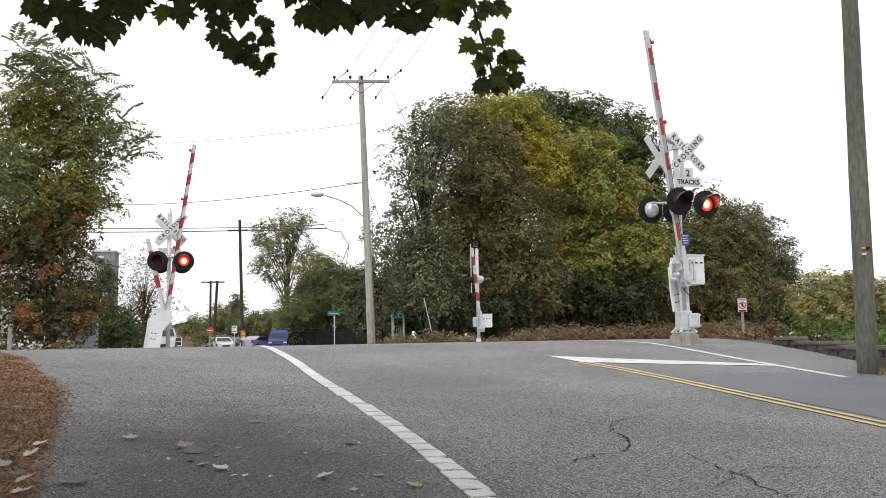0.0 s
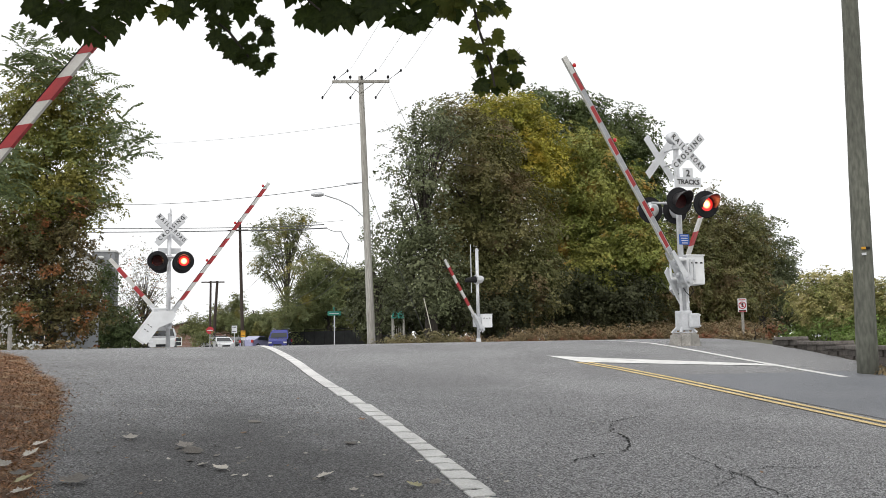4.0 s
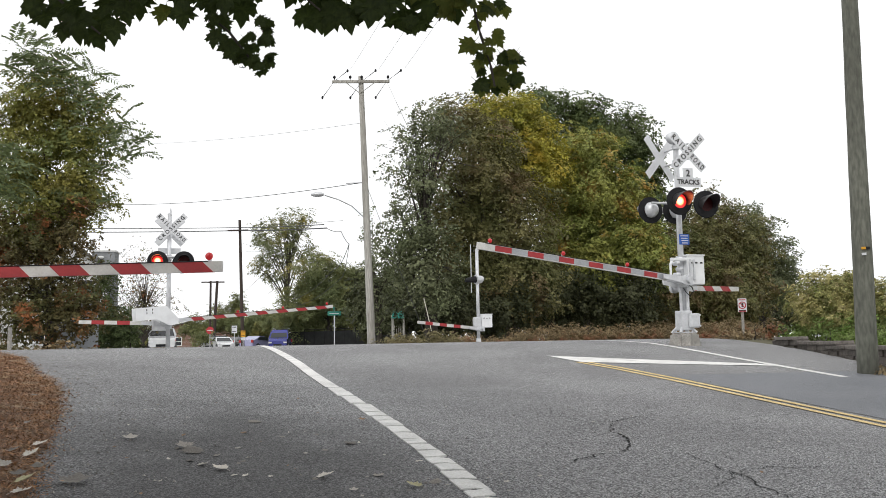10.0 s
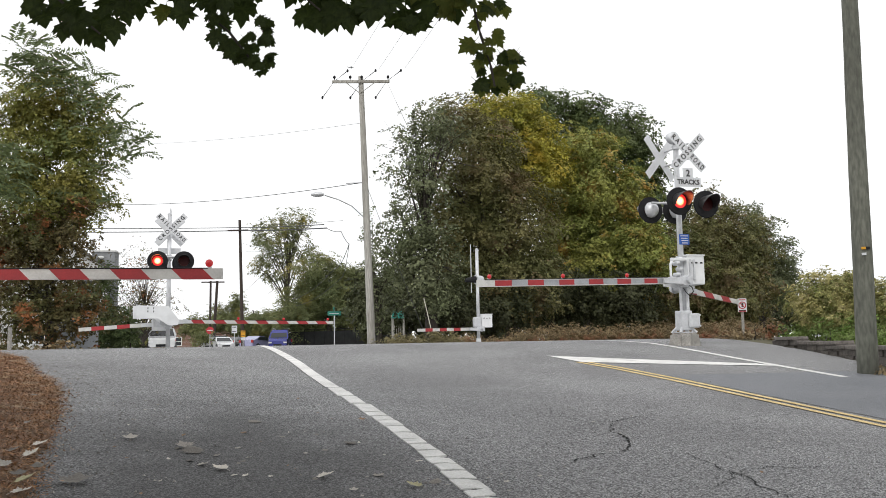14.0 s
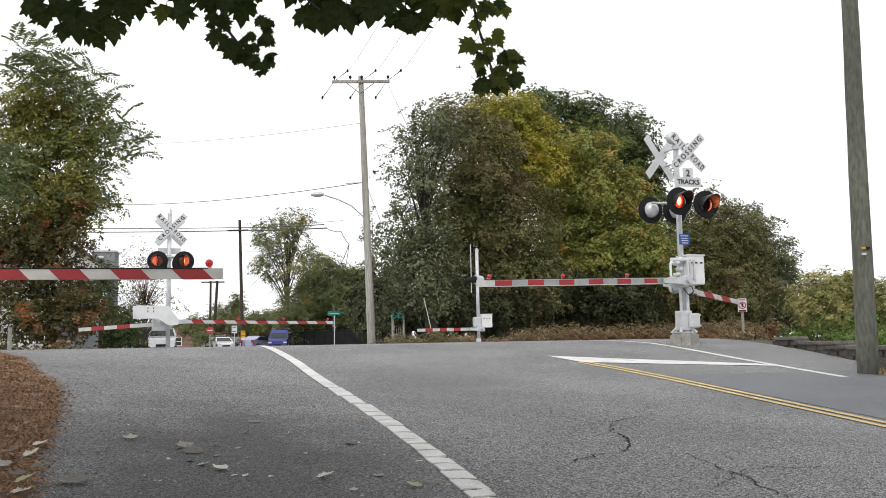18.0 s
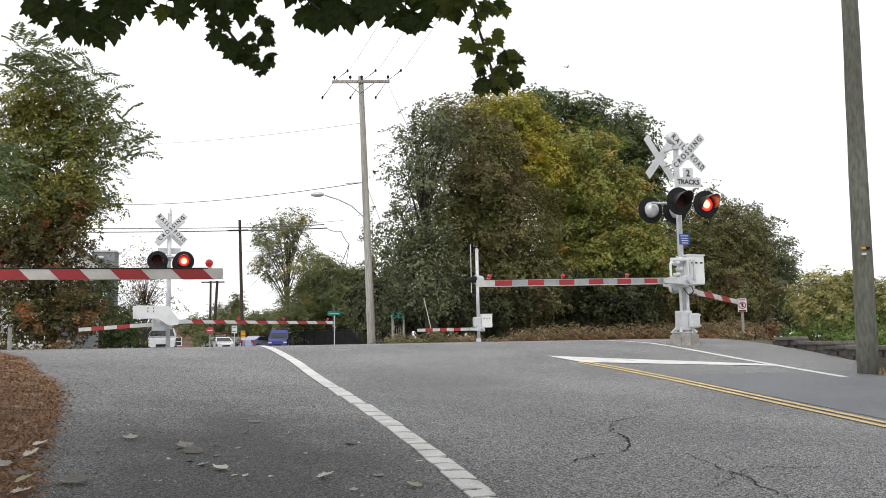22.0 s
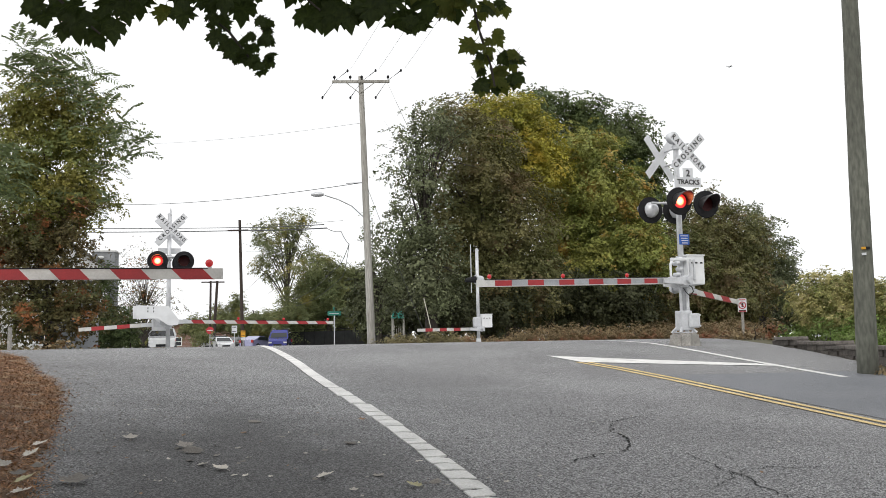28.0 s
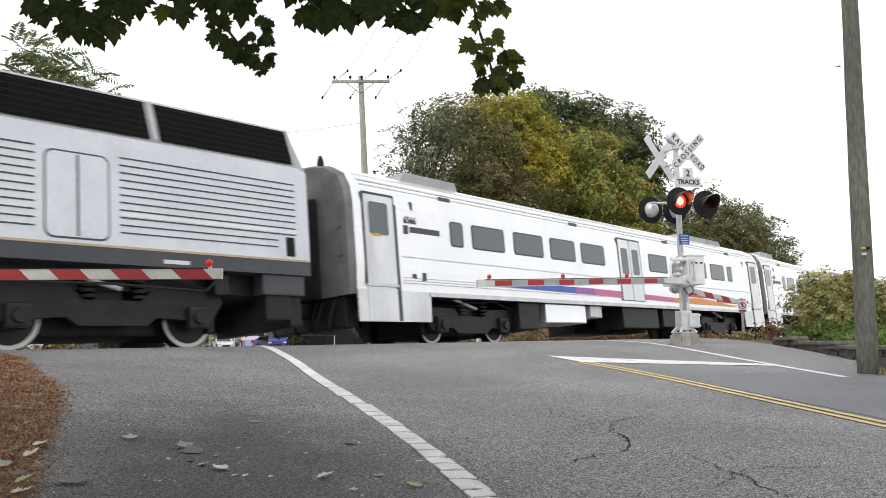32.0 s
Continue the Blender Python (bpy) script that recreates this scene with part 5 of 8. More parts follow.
for r0, r1, top in WALL_STEPS:
    for c in range(5):
        r = r0 + 0.2 * (c % 2)
        while r < r1 + 0.05:
            x, y, turn = along_wall(r)
            z = top - 0.125 - 0.115 * c
            if z > ground_z(x, y) - 0.12:
                ob = new("block", block_me)
                ob.parent = wall_thing
                ob.matrix_basis = pose(x, y, z, rnd.uniform(-1.2, 1.2), rnd.uniform(-0.8, 0.8), turn + rnd.uniform(-2, 2)) @ Matrix.Diagonal((1, rnd.uniform(0.92, 1.1), 1.0, 1))
            r += 0.405

# flat cap stones
bm = B()
box(bm, -0.44, 0.44, -0.18, 0.18, -0.035, 0.035, 0.016)
cap_me = bpy.data.meshes.new("cap_stone")
bm.to_mesh(cap_me)
bm.free()
cap_me.materials.append(STONE)
for r0, r1, top in WALL_STEPS:
    r = r0 + 0.40
    while r < r1 + 0.1:
        x, y, turn = along_wall(r)
        ob = new("cap_stone", cap_me)
        ob.parent = wall_thing
        ob.matrix_basis = pose(x, y, top - 0.035, rnd.uniform(-0.6, 0.6), rnd.uniform(-0.6, 0.6), turn + rnd.uniform(-1, 1))
        r += 0.89

# ---- vegetation
OLIVE = leaf_material("olive_brown_leaves", (0.155, 0.165, 0.062), (0.20, 0.175, 0.072), (0.20, 0.14, 0.072))
DARKGREEN = leaf_material("dark_green_leaves", (0.10, 0.14, 0.055), (0.145, 0.175, 0.068))
GREYGREEN = leaf_material("grey_green_leaves", (0.185, 0.20, 0.11), (0.14, 0.165, 0.08))
YELLOWGREEN = leaf_material("yellow_green_leaves", (0.46, 0.40, 0.06), (0.32, 0.32, 0.06), (0.50, 0.38, 0.06))
MIDGREEN = leaf_material("turning_green_leaves", (0.23, 0.275, 0.075), (0.33, 0.33, 0.085), (0.46, 0.29, 0.075))
RUSTY = leaf_material("rusty_leaves", (0.115, 0.12, 0.045), (0.15, 0.11, 0.05), (0.36, 0.14, 0.055), patch=0.7)
SUMAC = leaf_material("blue_green_leaflets", (0.15, 0.20, 0.10), (0.20, 0.23, 0.10))
LEFT_GREEN = leaf_material("green_gold_leaves", (0.21, 0.235, 0.065), (0.31, 0.275, 0.07), (0.18, 0.22, 0.08), patch=0.6)
DRY = leaf_material("dry_brush", (0.34, 0.255, 0.15), (0.27, 0.21, 0.11), (0.25, 0.10, 0.055), patch=0.5)
DRYGREEN = leaf_material("dry_green_brush", (0.24, 0.22, 0.11), (0.22, 0.18, 0.09), patch=0.6)
VARIEGATED = leaf_material("variegated_leaves", (0.50, 0.45, 0.19), (0.20, 0.23, 0.07), (0.54, 0.47, 0.24), patch=3.0)
HERB = leaf_material("green_herbs", (0.15, 0.25, 0.05), (0.20, 0.26, 0.08), patch=1.5)
FAR_GREEN = leaf_material("far_green_leaves", (0.17, 0.20, 0.085), (0.21, 0.22, 0.09), (0.30, 0.26, 0.075), patch=0.2)

# darker leaf green: the shade under the grove is put into its colour
SHADEGREEN = leaf_material("shaded_green_leaves", (0.066, 0.076, 0.036), (0.085, 0.09, 0.044))

# the grove beyond the tracks
tree("tall grey-green tree with thin foliage", (-0.6, 45.5, -0.3), 0.35, 11, [(-1.37, 45, 9.02, 1.59, 1.44, 3.04, .5), (-2.01, 45, 5.17, 1.51, 1.36, 2.61, .6), (-0.31, 46, 11.2, 1.48, 1.33, 1.78, .55), (-0.7, 44, 3.88, 1.56, 1.4, 2.55, .9)],
     GREYGREEN, 0.073, 142, 0.5, 11, "grove", (-0.6, 0), 26, core=0.35)
tree("large olive-brown tree in autumn leaf", (2.4, 50.5, -0.3), 0.5, 12, [(1.92, 50, 9.97, 3.06, 2.75, 3.38, 1), (1.02, 50, 6.03, 2.9, 2.61, 2.9, 1), (3.79, 50, 6.63, 2.9, 2.61, 3.22, 1), (0.9, 51, 13.0, 1.9, 1.8, 1.5, .8), (3.87, 50, 3.37, 3.22, 2.9, 2.42, 1)],
     OLIVE, 0.073, 162, 0.45, 12, "grove", (0, 0), 20)
tree("tree with a bright yellow-green top", (4.2, 55.5, -0.3), 0.45, 13, [(3.81, 55, 14.44, 2.66, 2.39, 1.59, 1), (5.04, 55, 12.76, 2.66, 2.39, 1.95, 1), (6.07, 55, 10.9, 2.13, 1.91, 2.13, 1)],
     YELLOWGREEN, 0.079, 152, 0.45, 13, "grove", (0.5, 0), 12)
tree("dark green tree at the back of the grove", (11, 67, -0.4), 0.5, 16, [(7.84, 66, 17.29, 2.55, 2.3, 2.13, 1), (13.43, 66, 15.64, 2.76, 2.49, 2.13, 1), (15.05, 66, 12.96, 1.91, 1.72, 3.4, 1), (11.3, 66, 16.79, 2.13, 1.91, 1.7, 1), (15.76, 66, 9.46, 1.7, 1.53, 3.83, 1), (9.5, 67, 13, 4, 2.5, 3.5, .8)],
     DARKGREEN, 0.099, 114, 0.55, 14, "grove", (0.5, 0), 16)
tree("broad green tree turning yellow and orange", (10.3, 58.5, -0.4), 0.45, 12, [(9.45, 58, 11.83, 2.8, 2.52, 2.62, 1), (10.5, 58, 9.51, 3.36, 3.03, 2.62, 1), (11.51, 58, 6.44, 3.36, 3.03, 2.24, 1), (8.16, 58, 7.26, 2.62, 2.35, 2.99, 1), (12.95, 58, 4.91, 2.62, 2.35, 2.24, 1), (9.5, 57, 4.6, 2.6, 2.0, 1.8, .8), (12.3, 56, 6.0, 1.8, 1.5, 1.6, .9)],
     MIDGREEN, 0.086, 152, 0.5, 15, "grove", (0, 0), 16)
tree("undergrowth tree under the grove, shade in its leaf colour", (7.0, 57.5, -0.4), 0.3, 4, [(7.03, 57, 3.38, 3.25, 2.92, 2.16, 1), (10.61, 57, 2.59, 3.61, 3.25, 1.8, 1)],
     SHADEGREEN, 0.086, 114, 0.5, 16, "grove", (0, 0), 8)
tree("undergrowth tree behind dry brush, shade in its leaf colour", (0.5, 47.5, -0.3), 0.2, 3, [(0.12, 47, 1.97, 3.26, 2.0, 1.48, .8), (3.5, 49, 2.2, 2.6, 2.0, 1.9, .8)],
     SHADEGREEN, 0.073, 114, 0.45, 17, "grove", (0, 0), 8)
tree("brownish green trees along the railway", (22.5, 78, -0.6), 0.4, 8, [(22.5, 76, 8.84, 3.43, 3.09, 4.41, 1), (26.07, 78, 8, 3.52, 3.17, 4.02, 1), (19.31, 72, 5.59, 3.25, 2.92, 3.71, 1), (23.23, 76, 3.89, 5.39, 4.85, 2.94, 1)],
     OLIVE, 0.099, 104, 0.55, 18, "grove", (0, 0), 14)
tree("thin-topped tree along the railway", (31, 86, -0.6), 0.35, 9, [(30.7, 84, 6.94, 2.98, 2.68, 4.06, 1), (34.33, 88, 5.52, 1.59, 1.43, 3.4, 1), (30.59, 86, 11.4, 2.3, 2.24, 1.9, 0.4)],
     GREYGREEN, 0.099, 104, 0.55, 19, "grove", (0, 0), 22)
tree("slender tree with open foliage by the pole", (-4.6, 62, -0.6), 0.22, 8, [(-4.19, 62, 5.58, 1.4, 1.26, 2.8, .45), (-4.82, 62, 2.78, 1.8, 1.62, 1.8, .6), (-5.17, 62, 8.43, 0.72, 0.65, 1.6, .35)],
     GREYGREEN, 0.079, 104, 0.5, 20, "", (-0.5, 0), 16, core=0.1)
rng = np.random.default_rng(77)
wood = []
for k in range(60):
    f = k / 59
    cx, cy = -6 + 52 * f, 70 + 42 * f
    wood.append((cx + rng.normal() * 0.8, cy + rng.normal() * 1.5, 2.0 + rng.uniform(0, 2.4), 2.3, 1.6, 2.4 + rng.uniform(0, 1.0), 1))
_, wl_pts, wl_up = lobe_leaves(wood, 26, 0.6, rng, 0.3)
tagged(leaf_quads("woodland", wl_pts, 0.19, SHADEGREEN, None, rng, facing=wl_up), "woodland edge behind the grove, shade in its leaf colour", "woodland", kind="stuff")
# left of the road, beyond the tracks
tree("green-gold tree beside the railway", (-12.7, 28.6, -0.5), 0.13, 6.5, [(-12.94, 28, 8.05, 1.35, 1.22, 1.4, .85), (-11.7, 28, 7.08, 1.08, 0.97, 1.26, .9), (-13.63, 28, 6.55, 1.44, 1.3, 1.62, 1), (-12.12, 28, 5.22, 1.44, 1.3, 1.44, 1), (-13.19, 28, 4.31, 1.62, 1.46, 1.44, 1), (-11.5, 28, 5.0, 0.6, 0.6, 1.0, .7)],
     LEFT_GREEN, 0.05, 420, 0.30, 21, "trees beside the railway", (-0.3, 0), 0, core=0.12)
tree("sumac-like tree with feathery leaflets", (-12.4, 27.6, -0.5), 0.09, 7, [(-12.89, 27, 9.2, 0.87, 0.78, 0.61, .5), (-11.61, 27, 8.5, 0.61, 0.55, 0.61, .5), (-10.1, 27, 6.71, 0.78, 0.7, 0.6, .4), (-9.75, 27, 6.3, 0.5, 0.45, 0.5, .4), (-12.6, 25, 4.96, 0.9, 0.63, 1.08, .9), (-11.2, 27, 7.6, 0.9, 0.7, 0.6, .4)],
     SUMAC, 0.05, 40, 0.22, 22, "trees beside the railway", (-0.2, 0), 0, core=0.0)
def fronds(parent, spots, mat, count, seed):
    """Feathery compound leaves: a stem with pairs of drooping leaflets, sharing one mesh."""
    g = random.Random(seed)
    made = []
    for v in range(3):
        pts, faces = [], []
        for i in range(11):
            f = 0.12 + 0.88 * i / 10
            sx, sz = 0.62 * f, -0.20 * f * f
            for sgn in (-1, 1):
                ln = 0.15 * math.sin(math.pi * (0.18 + 0.75 * f)) + 0.03
                a = math.radians(62 + g.uniform(-12, 12))
                dx, dy, dz = ln * math.cos(a), sgn * ln * math.sin(a), -0.05 * g.uniform(0.2, 1.6)
                k = len(pts)
                w = 0.024
                pts += [(sx, 0, sz), (sx + dx * 0.5 + w, dy * 0.5, sz + dz * 0.4 + 0.008), (sx + dx, dy, sz + dz), (sx + dx * 0.5 - w, dy * 0.5, sz + dz * 0.4 - 0.008)]
                faces.append((k, k + 1, k + 2, k + 3))
        k = len(pts)
        pts += [(0, -0.006, 0.0), (0, 0.006, 0.0), (0.62, 0.003, -0.2), (0.62, -0.003, -0.2), (0.3, 0, -0.03)]
        faces.append((k, k + 1, k + 2, k + 3))
        me = bpy.data.meshes.new("frond")
        me.from_pydata(pts, [], faces)
        me.materials.append(mat)
        made.append(me)
    o = parent.matrix_world.translation
    for cx, cy, cz, rad, n in spots:
        for _ in range(n):
            a, e = g.uniform(0, 360), g.uniform(-15, 50)
            ob = new("frond", made[g.randrange(3)])
            ob.parent = parent
            ob.matrix_basis = Matrix.Translation(Vector((cx + g.uniform(-rad, rad), cy + g.uniform(-rad, rad) * 0.6, cz + g.uniform(-rad, rad) * 0.7)) - o) @ pose(0, 0, 0, 0, -e, a) @ pose(0, 0, 0, g.uniform(-40, 40)) @ Matrix.Diagonal((g.uniform(0.95, 1.6),) * 3 + (1,))


sumac = [o for o in scene.objects if o.get("label", "").startswith("sumac-like")][0]
bpy.context.view_layer.update()
fronds(sumac, [(-12.9, 27, 9.1, 0.75, 46), (-11.7, 27, 8.5, 0.6, 34), (-11.0, 27, 7.9, 0.35, 8), (-10.4, 27, 6.85, 0.4, 12), (-10.0, 27, 6.3, 0.35, 10), (-9.75, 27, 6.6, 0.2, 4), (-9.7, 27, 5.95, 0.2, 5), (-10.2, 27, 5.6, 0.3, 7), (-10.8, 27, 7.4, 0.35, 6), (-12.9, 25, 5.4, 0.7, 44), (-12.4, 24.6, 4.4, 0.55, 26), (-10.8, 26.6, 4.4, 0.4, 6)], SUMAC, 0, 4)
tree("tangled bush with rusty autumn leaves", (-12.2, 27, -0.5), 0.12, 3, [(-12.86, 27, 3.27, 1.22, 1.1, 1.04, .75), (-11.79, 27, 2.55, 1.04, 0.94, 1.04, .55), (-12.63, 27, 1.51, 1.39, 1.25, 1.04, .5), (-11.35, 27, 3.77, 0.55, 0.6, 1.2, .6), (-11.05, 27, 0.96, 1.04, 0.94, 0.78, .6), (-13.4, 26.6, 2.3, 1.0, 0.8, 1.2, .8), (-12.0, 26.4, 0.7, 1.6, 0.8, 0.7, .8), (-11.6, 27, 1.7, 0.9, 0.8, 0.9, .5)],
     RUSTY, 0.045, 420, 0.25, 23, "trees beside the railway", (0, 0), 14, core=0.1)
tree("bare twiggy shrub behind the signal", (-20.5, 60, -0.6), 0.14, 5, [(-20.3, 60, 4.6, 1.9, 1.39, 2.1, .4), (-20.9, 60, 6.2, 1.4, 1.04, 1.16, .3), (-19.7, 60, 2.96, 1.6, 1.04, 1.93, .6), (-21.2, 60, 2.6, 1.6, 1.0, 1.8, .7)],
     RUSTY, 0.055, 80, 0.4, 24, "", (0, 0), 90, core=0.0)
tree("dark green rounded bush", (-11.2, 31.5, -0.6), 0.08, 0.8, [(-11.7, 31.5, 0.35, 0.8, 0.8, 0.75, 1), (-12.3, 31.5, 0.5, 0.6, 0.52, 0.7, 1), (-11.5, 31.5, 0.8, 0.6, 0.7, 0.7, 1), (-12.5, 31.5, 1.6, 0.8, 0.6, 0.9, 1), (-12.2, 31.5, 2.5, 0.5, 0.5, 0.7, .6)], DARKGREEN, 0.04, 420, 0.16, 25, "", (0, 0), 6, category="shrub")
# far down the street
tree("tall dark-limbed tree far off", (-20.3, 112, -0.7), 0.48, 14, [(-21.35, 112, 14.06, 3.25, 2.92, 2.53, .6), (-19.53, 112, 15.87, 2.16, 1.95, 1.8, .6), (-22.07, 112, 10.43, 2.53, 2.27, 2.16, .7), (-18.44, 112, 12.55, 1.8, 1.62, 2.16, .5), (-17.71, 112, 15.83, 1.01, 0.91, 1.59, .5)],
     FAR_GREEN, 0.095, 101, 0.6, 31, "far trees", (0.6, 0), 34, core=0.0)
tree("yellowing trees far off behind the fence", (-12.5, 95, -0.7), 0.4, 6, [(-13.8, 95, 7.51, 3.06, 2.75, 2.45, 1), (-11.36, 95, 5.62, 3.37, 3.03, 2.75, 1), (-15.03, 95, 4.46, 3.06, 2.75, 2.14, 1), (-9.51, 95, 6.81, 2.14, 1.93, 1.84, 1), (-8.5, 95, 3.2, 3.5, 2.5, 2.6, 1), (-14, 97, 2.5, 5, 2, 2.4, 1)],
     FAR_GREEN, 0.087, 125, 0.6, 32, "far trees", (0, 0), 14)
tree("green trees at the end of the street", (-27, 125, -0.7), 0.4, 6, [(-27.02, 125, 3.0, 4.03, 3.62, 1.9, 1), (-31.03, 125, 4.1, 2.82, 2.54, 2.01, 1), (-35.04, 125, 2.97, 2.42, 2.17, 1.45, 1), (-23, 125, 3.3, 4.83, 4.35, 2.0, 1), (-29.5, 125, 4.4, 1.1, 1.1, 2.6, 1), (-29.5, 125, 6.6, 0.6, 0.6, 1.2, 1)],
     FAR_GREEN, 0.104, 92, 0.6, 33, "far trees", (0, 0), 8)
tree("low trees behind the parked cars", (-31, 92, -0.7), 0.3, 2, [(-26.37, 96, 1.0, 1.16, 1.04, 0.7, 1), (-31.58, 92, 1.3, 2.32, 2.09, 1.3, 1), (-37, 92, 2.4, 3.2, 2.09, 2.6, 1)], FAR_GREEN, 0.087, 125, 0.5, 34, "far trees", (0, 0), 6)
# dry brush along the far side of the tracks
for k, (x, y, w, h) in enumerate(((-1.9, 38.2, 1.1, 0.62), (-0.3, 38.9, 0.9, 0.75), (0.9, 40.2, 0.9, 0.6), (2.4, 41.8, 0.9, 0.4), (4.0, 44.0, 1.1, 0.85), (5.7, 45.6, 1.2, 1.05), (7.4, 48.2, 1.3, 1.05), (9.4, 50.4, 1.3, 1.0), (11.6, 53.3, 1.5, 1.2), (14.2, 56.4, 1.7, 1.3), (17.4, 60.5, 2.0, 1.4), (21.5, 66, 2.4, 1.6))):
    z = ground_z(x, y)
    mt = DRYGREEN if k in (0, 1) else DRY
    tree("dry grassy shrub beside the tracks", (x, y, z), 0.05, h * 0.8, [(x, y, z + h * 0.45, w, w * 0.6, h * 0.62, 1), (x + w * 0.5, y, z + h * 0.3, w * 0.6, w * 0.5, h * 0.4, 1)], mt, 0.05, 300, 0.16, 40 + k, "dry shrubs beside the tracks", (0, 0), 10, category="shrub", slim=0.42)
for k, (x, y, w, h) in enumerate(((-13.6, 24.2, 1.2, 0.8), (-12.4, 24.8, 1.0, 0.7), (-11.2, 25.3, 0.9, 0.6), (-10.3, 25.8, 0.8, 0.45))):
    z = ground_z(x, y)
    tree("reddish dry brush at the foot of the trees", (x, y, z), 0.05, h * 0.8, [(x, y, z + h * 0.5, w, 0.5, h * 0.6, 1)], RUSTY if k < 2 else DRY, 0.05, 220, 0.14, 60 + k, "dry brush at the trees", (0, 0), 10, category="shrub")
# variegated bush above the block wall
bz = ground_z(9.2, 20.6)
tree("rounded yellow-green variegated bush", (9.1, 20.6, bz), 0.10, 1.0, [(8.95, 20.4, 0.78, 0.95, 0.8, 0.68, 1), (9.7, 20.8, 0.85, 0.75, 0.7, 0.62, 1), (9.1, 20.2, 0.35, 1.0, 0.6, 0.5, 1), (9.8, 20.2, 0.4, 0.6, 0.6, 0.5, 1)],
     VARIEGATED, 0.021, 3300, 0.085, 70, "", (0, 0), 12, category="shrub", low=0.55)
tree("second variegated bush beside the pole", (10.3, 19.6, bz), 0.08, 0.9, [(10.3, 19.6, 0.65, 0.6, 0.6, 0.65, 1), (10.1, 19.4, 0.25, 0.6, 0.6, 0.5, 1)], VARIEGATED, 0.021, 3000, 0.085, 71, "", (0, 0), 8, category="shrub", low=0.75)
tree("green weeds along the block wall", (8.4, 19.2, ground_z(8.4, 19.2)), 0.03, 0.3, [(8.3, 20.4, 0.02, 0.6, 0.3, 0.28, 1), (8.9, 18.9, -0.1, 0.8, 0.4, 0.25, 1), (8.9, 17.6, -0.15, 0.6, 0.4, 0.22, .8), (8.7, 19.9, 0.08, 0.6, 0.4, 0.34, 1), (9.5, 19.3, 0.05, 0.8, 0.4, 0.36, 1), (10.3, 18.6, 0.0, 0.7, 0.4, 0.34, 1)], HERB, 0.022, 750, 0.08, 72, "", (0, 0), 6, category="shrub")
tree("dry weeds at the end of the block wall", (7.6, 21.6, ground_z(7.6, 21.6)), 0.03, 0.3, [(7.5, 21.8, -0.02, 0.6, 0.3, 0.14, .8), (6.8, 22.3, -0.02, 0.9, 0.3, 0.10, .7), (7.9, 21.3, 0.12, 0.35, 0.3, 0.28, .8)], DRY, 0.04, 240, 0.08, 73, "", (0, 0), 6, category="shrub")
tree("tuft of dry grass at the pole foot", (6.4, 12.6, ground_z(6.4, 12.6)), 0.02, 0.1, [(6.4, 12.6, ground_z(6.4, 12.6) + 0.05, 0.35, 0.2, 0.07, .8)], DRY, 0.03, 300, 0.05, 74, "", (0, 0), 4, category="shrub")


# ---- the train
SILVER = material("silver_loco_paint", (0.69, 0.72, 0.77), (0.63, 0.66, 0.71), 0.8, 0.34, 0.3, fine=12, stain=0.18, stain_scale=1.2, stain_color=(0.25, 0.25, 0.25))
LIGHT_SILVER = material("pale_silver_paint", (0.80, 0.82, 0.85), (0.74, 0.76, 0.79), 0.8, 0.38, 0.2, fine=12)
SLATE = material("slate_grey_paint", (0.055, 0.058, 0.068), (0.043, 0.046, 0.055), 1.0, 0.4, fine=12, stain=0.25, stain_scale=1.5, stain_color=(0.09, 0.088, 0.085))
ROOFGREY = material("dusty_roof_grey", (0.40, 0.405, 0.42), (0.32, 0.325, 0.34), 1.2, 0.6, fine=12, stain=0.4, stain_scale=1.5, stain_color=(0.10, 0.095, 0.09))
UNDER = material("sooty_underframe", (0.008, 0.008, 0.009), (0.017, 0.016, 0.016), 3, 0.5, fine=20, stain=0.4, stain_scale=5, stain_color=(0.045, 0.040, 0.036), shine=0.35)
GRILLE = material("black_grille", (0.010, 0.010, 0.011), (0.014, 0.014, 0.015), 4, 0.8, fine=40, bump=0.5, shine=0.15)
STAINLESS = material("brushed_stainless", (0.90, 0.91, 0.93), (0.82, 0.83, 0.85), 0.6, 0.24, 0.7, fine=10, stain=0.15, stain_scale=1.0, stain_color=(0.4, 0.4, 0.4))
END_GREY = material("sooty_end_wall", (0.21, 0.205, 0.205), (0.13, 0.125, 0.125), 1.5, 0.55, 0.3, fine=12, stain=0.5, stain_scale=1.2, stain_color=(0.05, 0.045, 0.04))
ORANGE_RAIL = material("orange_handrail", (0.60, 0.30, 0.14), (0.52, 0.26, 0.12), 3, 0.5)
TAN = material("tan_stripe", (0.55, 0.42, 0.28), (0.48, 0.37, 0.25), 3, 0.5)
BLUE_FADE = material("blue_paint", (0.06, 0.10, 0.48), (0.08, 0.13, 0.52), 2, 0.45)
PURPLE = material("purple_paint", (0.36, 0.10, 0.40), (0.32, 0.09, 0.38), 2, 0.4)
MAGENTA = material("magenta_paint", (0.62, 0.13, 0.34), (0.56, 0.12, 0.32), 2, 0.4)
ORANGE = material("orange_paint", (0.75, 0.27, 0.05), (0.7, 0.25, 0.05), 2, 0.4)
RED_PAINT = material("red_paint", (0.62, 0.05, 0.04), (0.55, 0.05, 0.04), 2, 0.4)
BLUES = [material("blue_paint_shade", *[tuple(a + (b - a) * f for a, b in zip(c, (0.66, 0.685, 0.73))) for c in ((0.085, 0.16, 0.55), (0.105, 0.19, 0.60))], 2, 0.4) for f in (0.0, 0.0, 0.04, 0.1, 0.2, 0.32, 0.46, 0.6, 0.74, 0.86)]
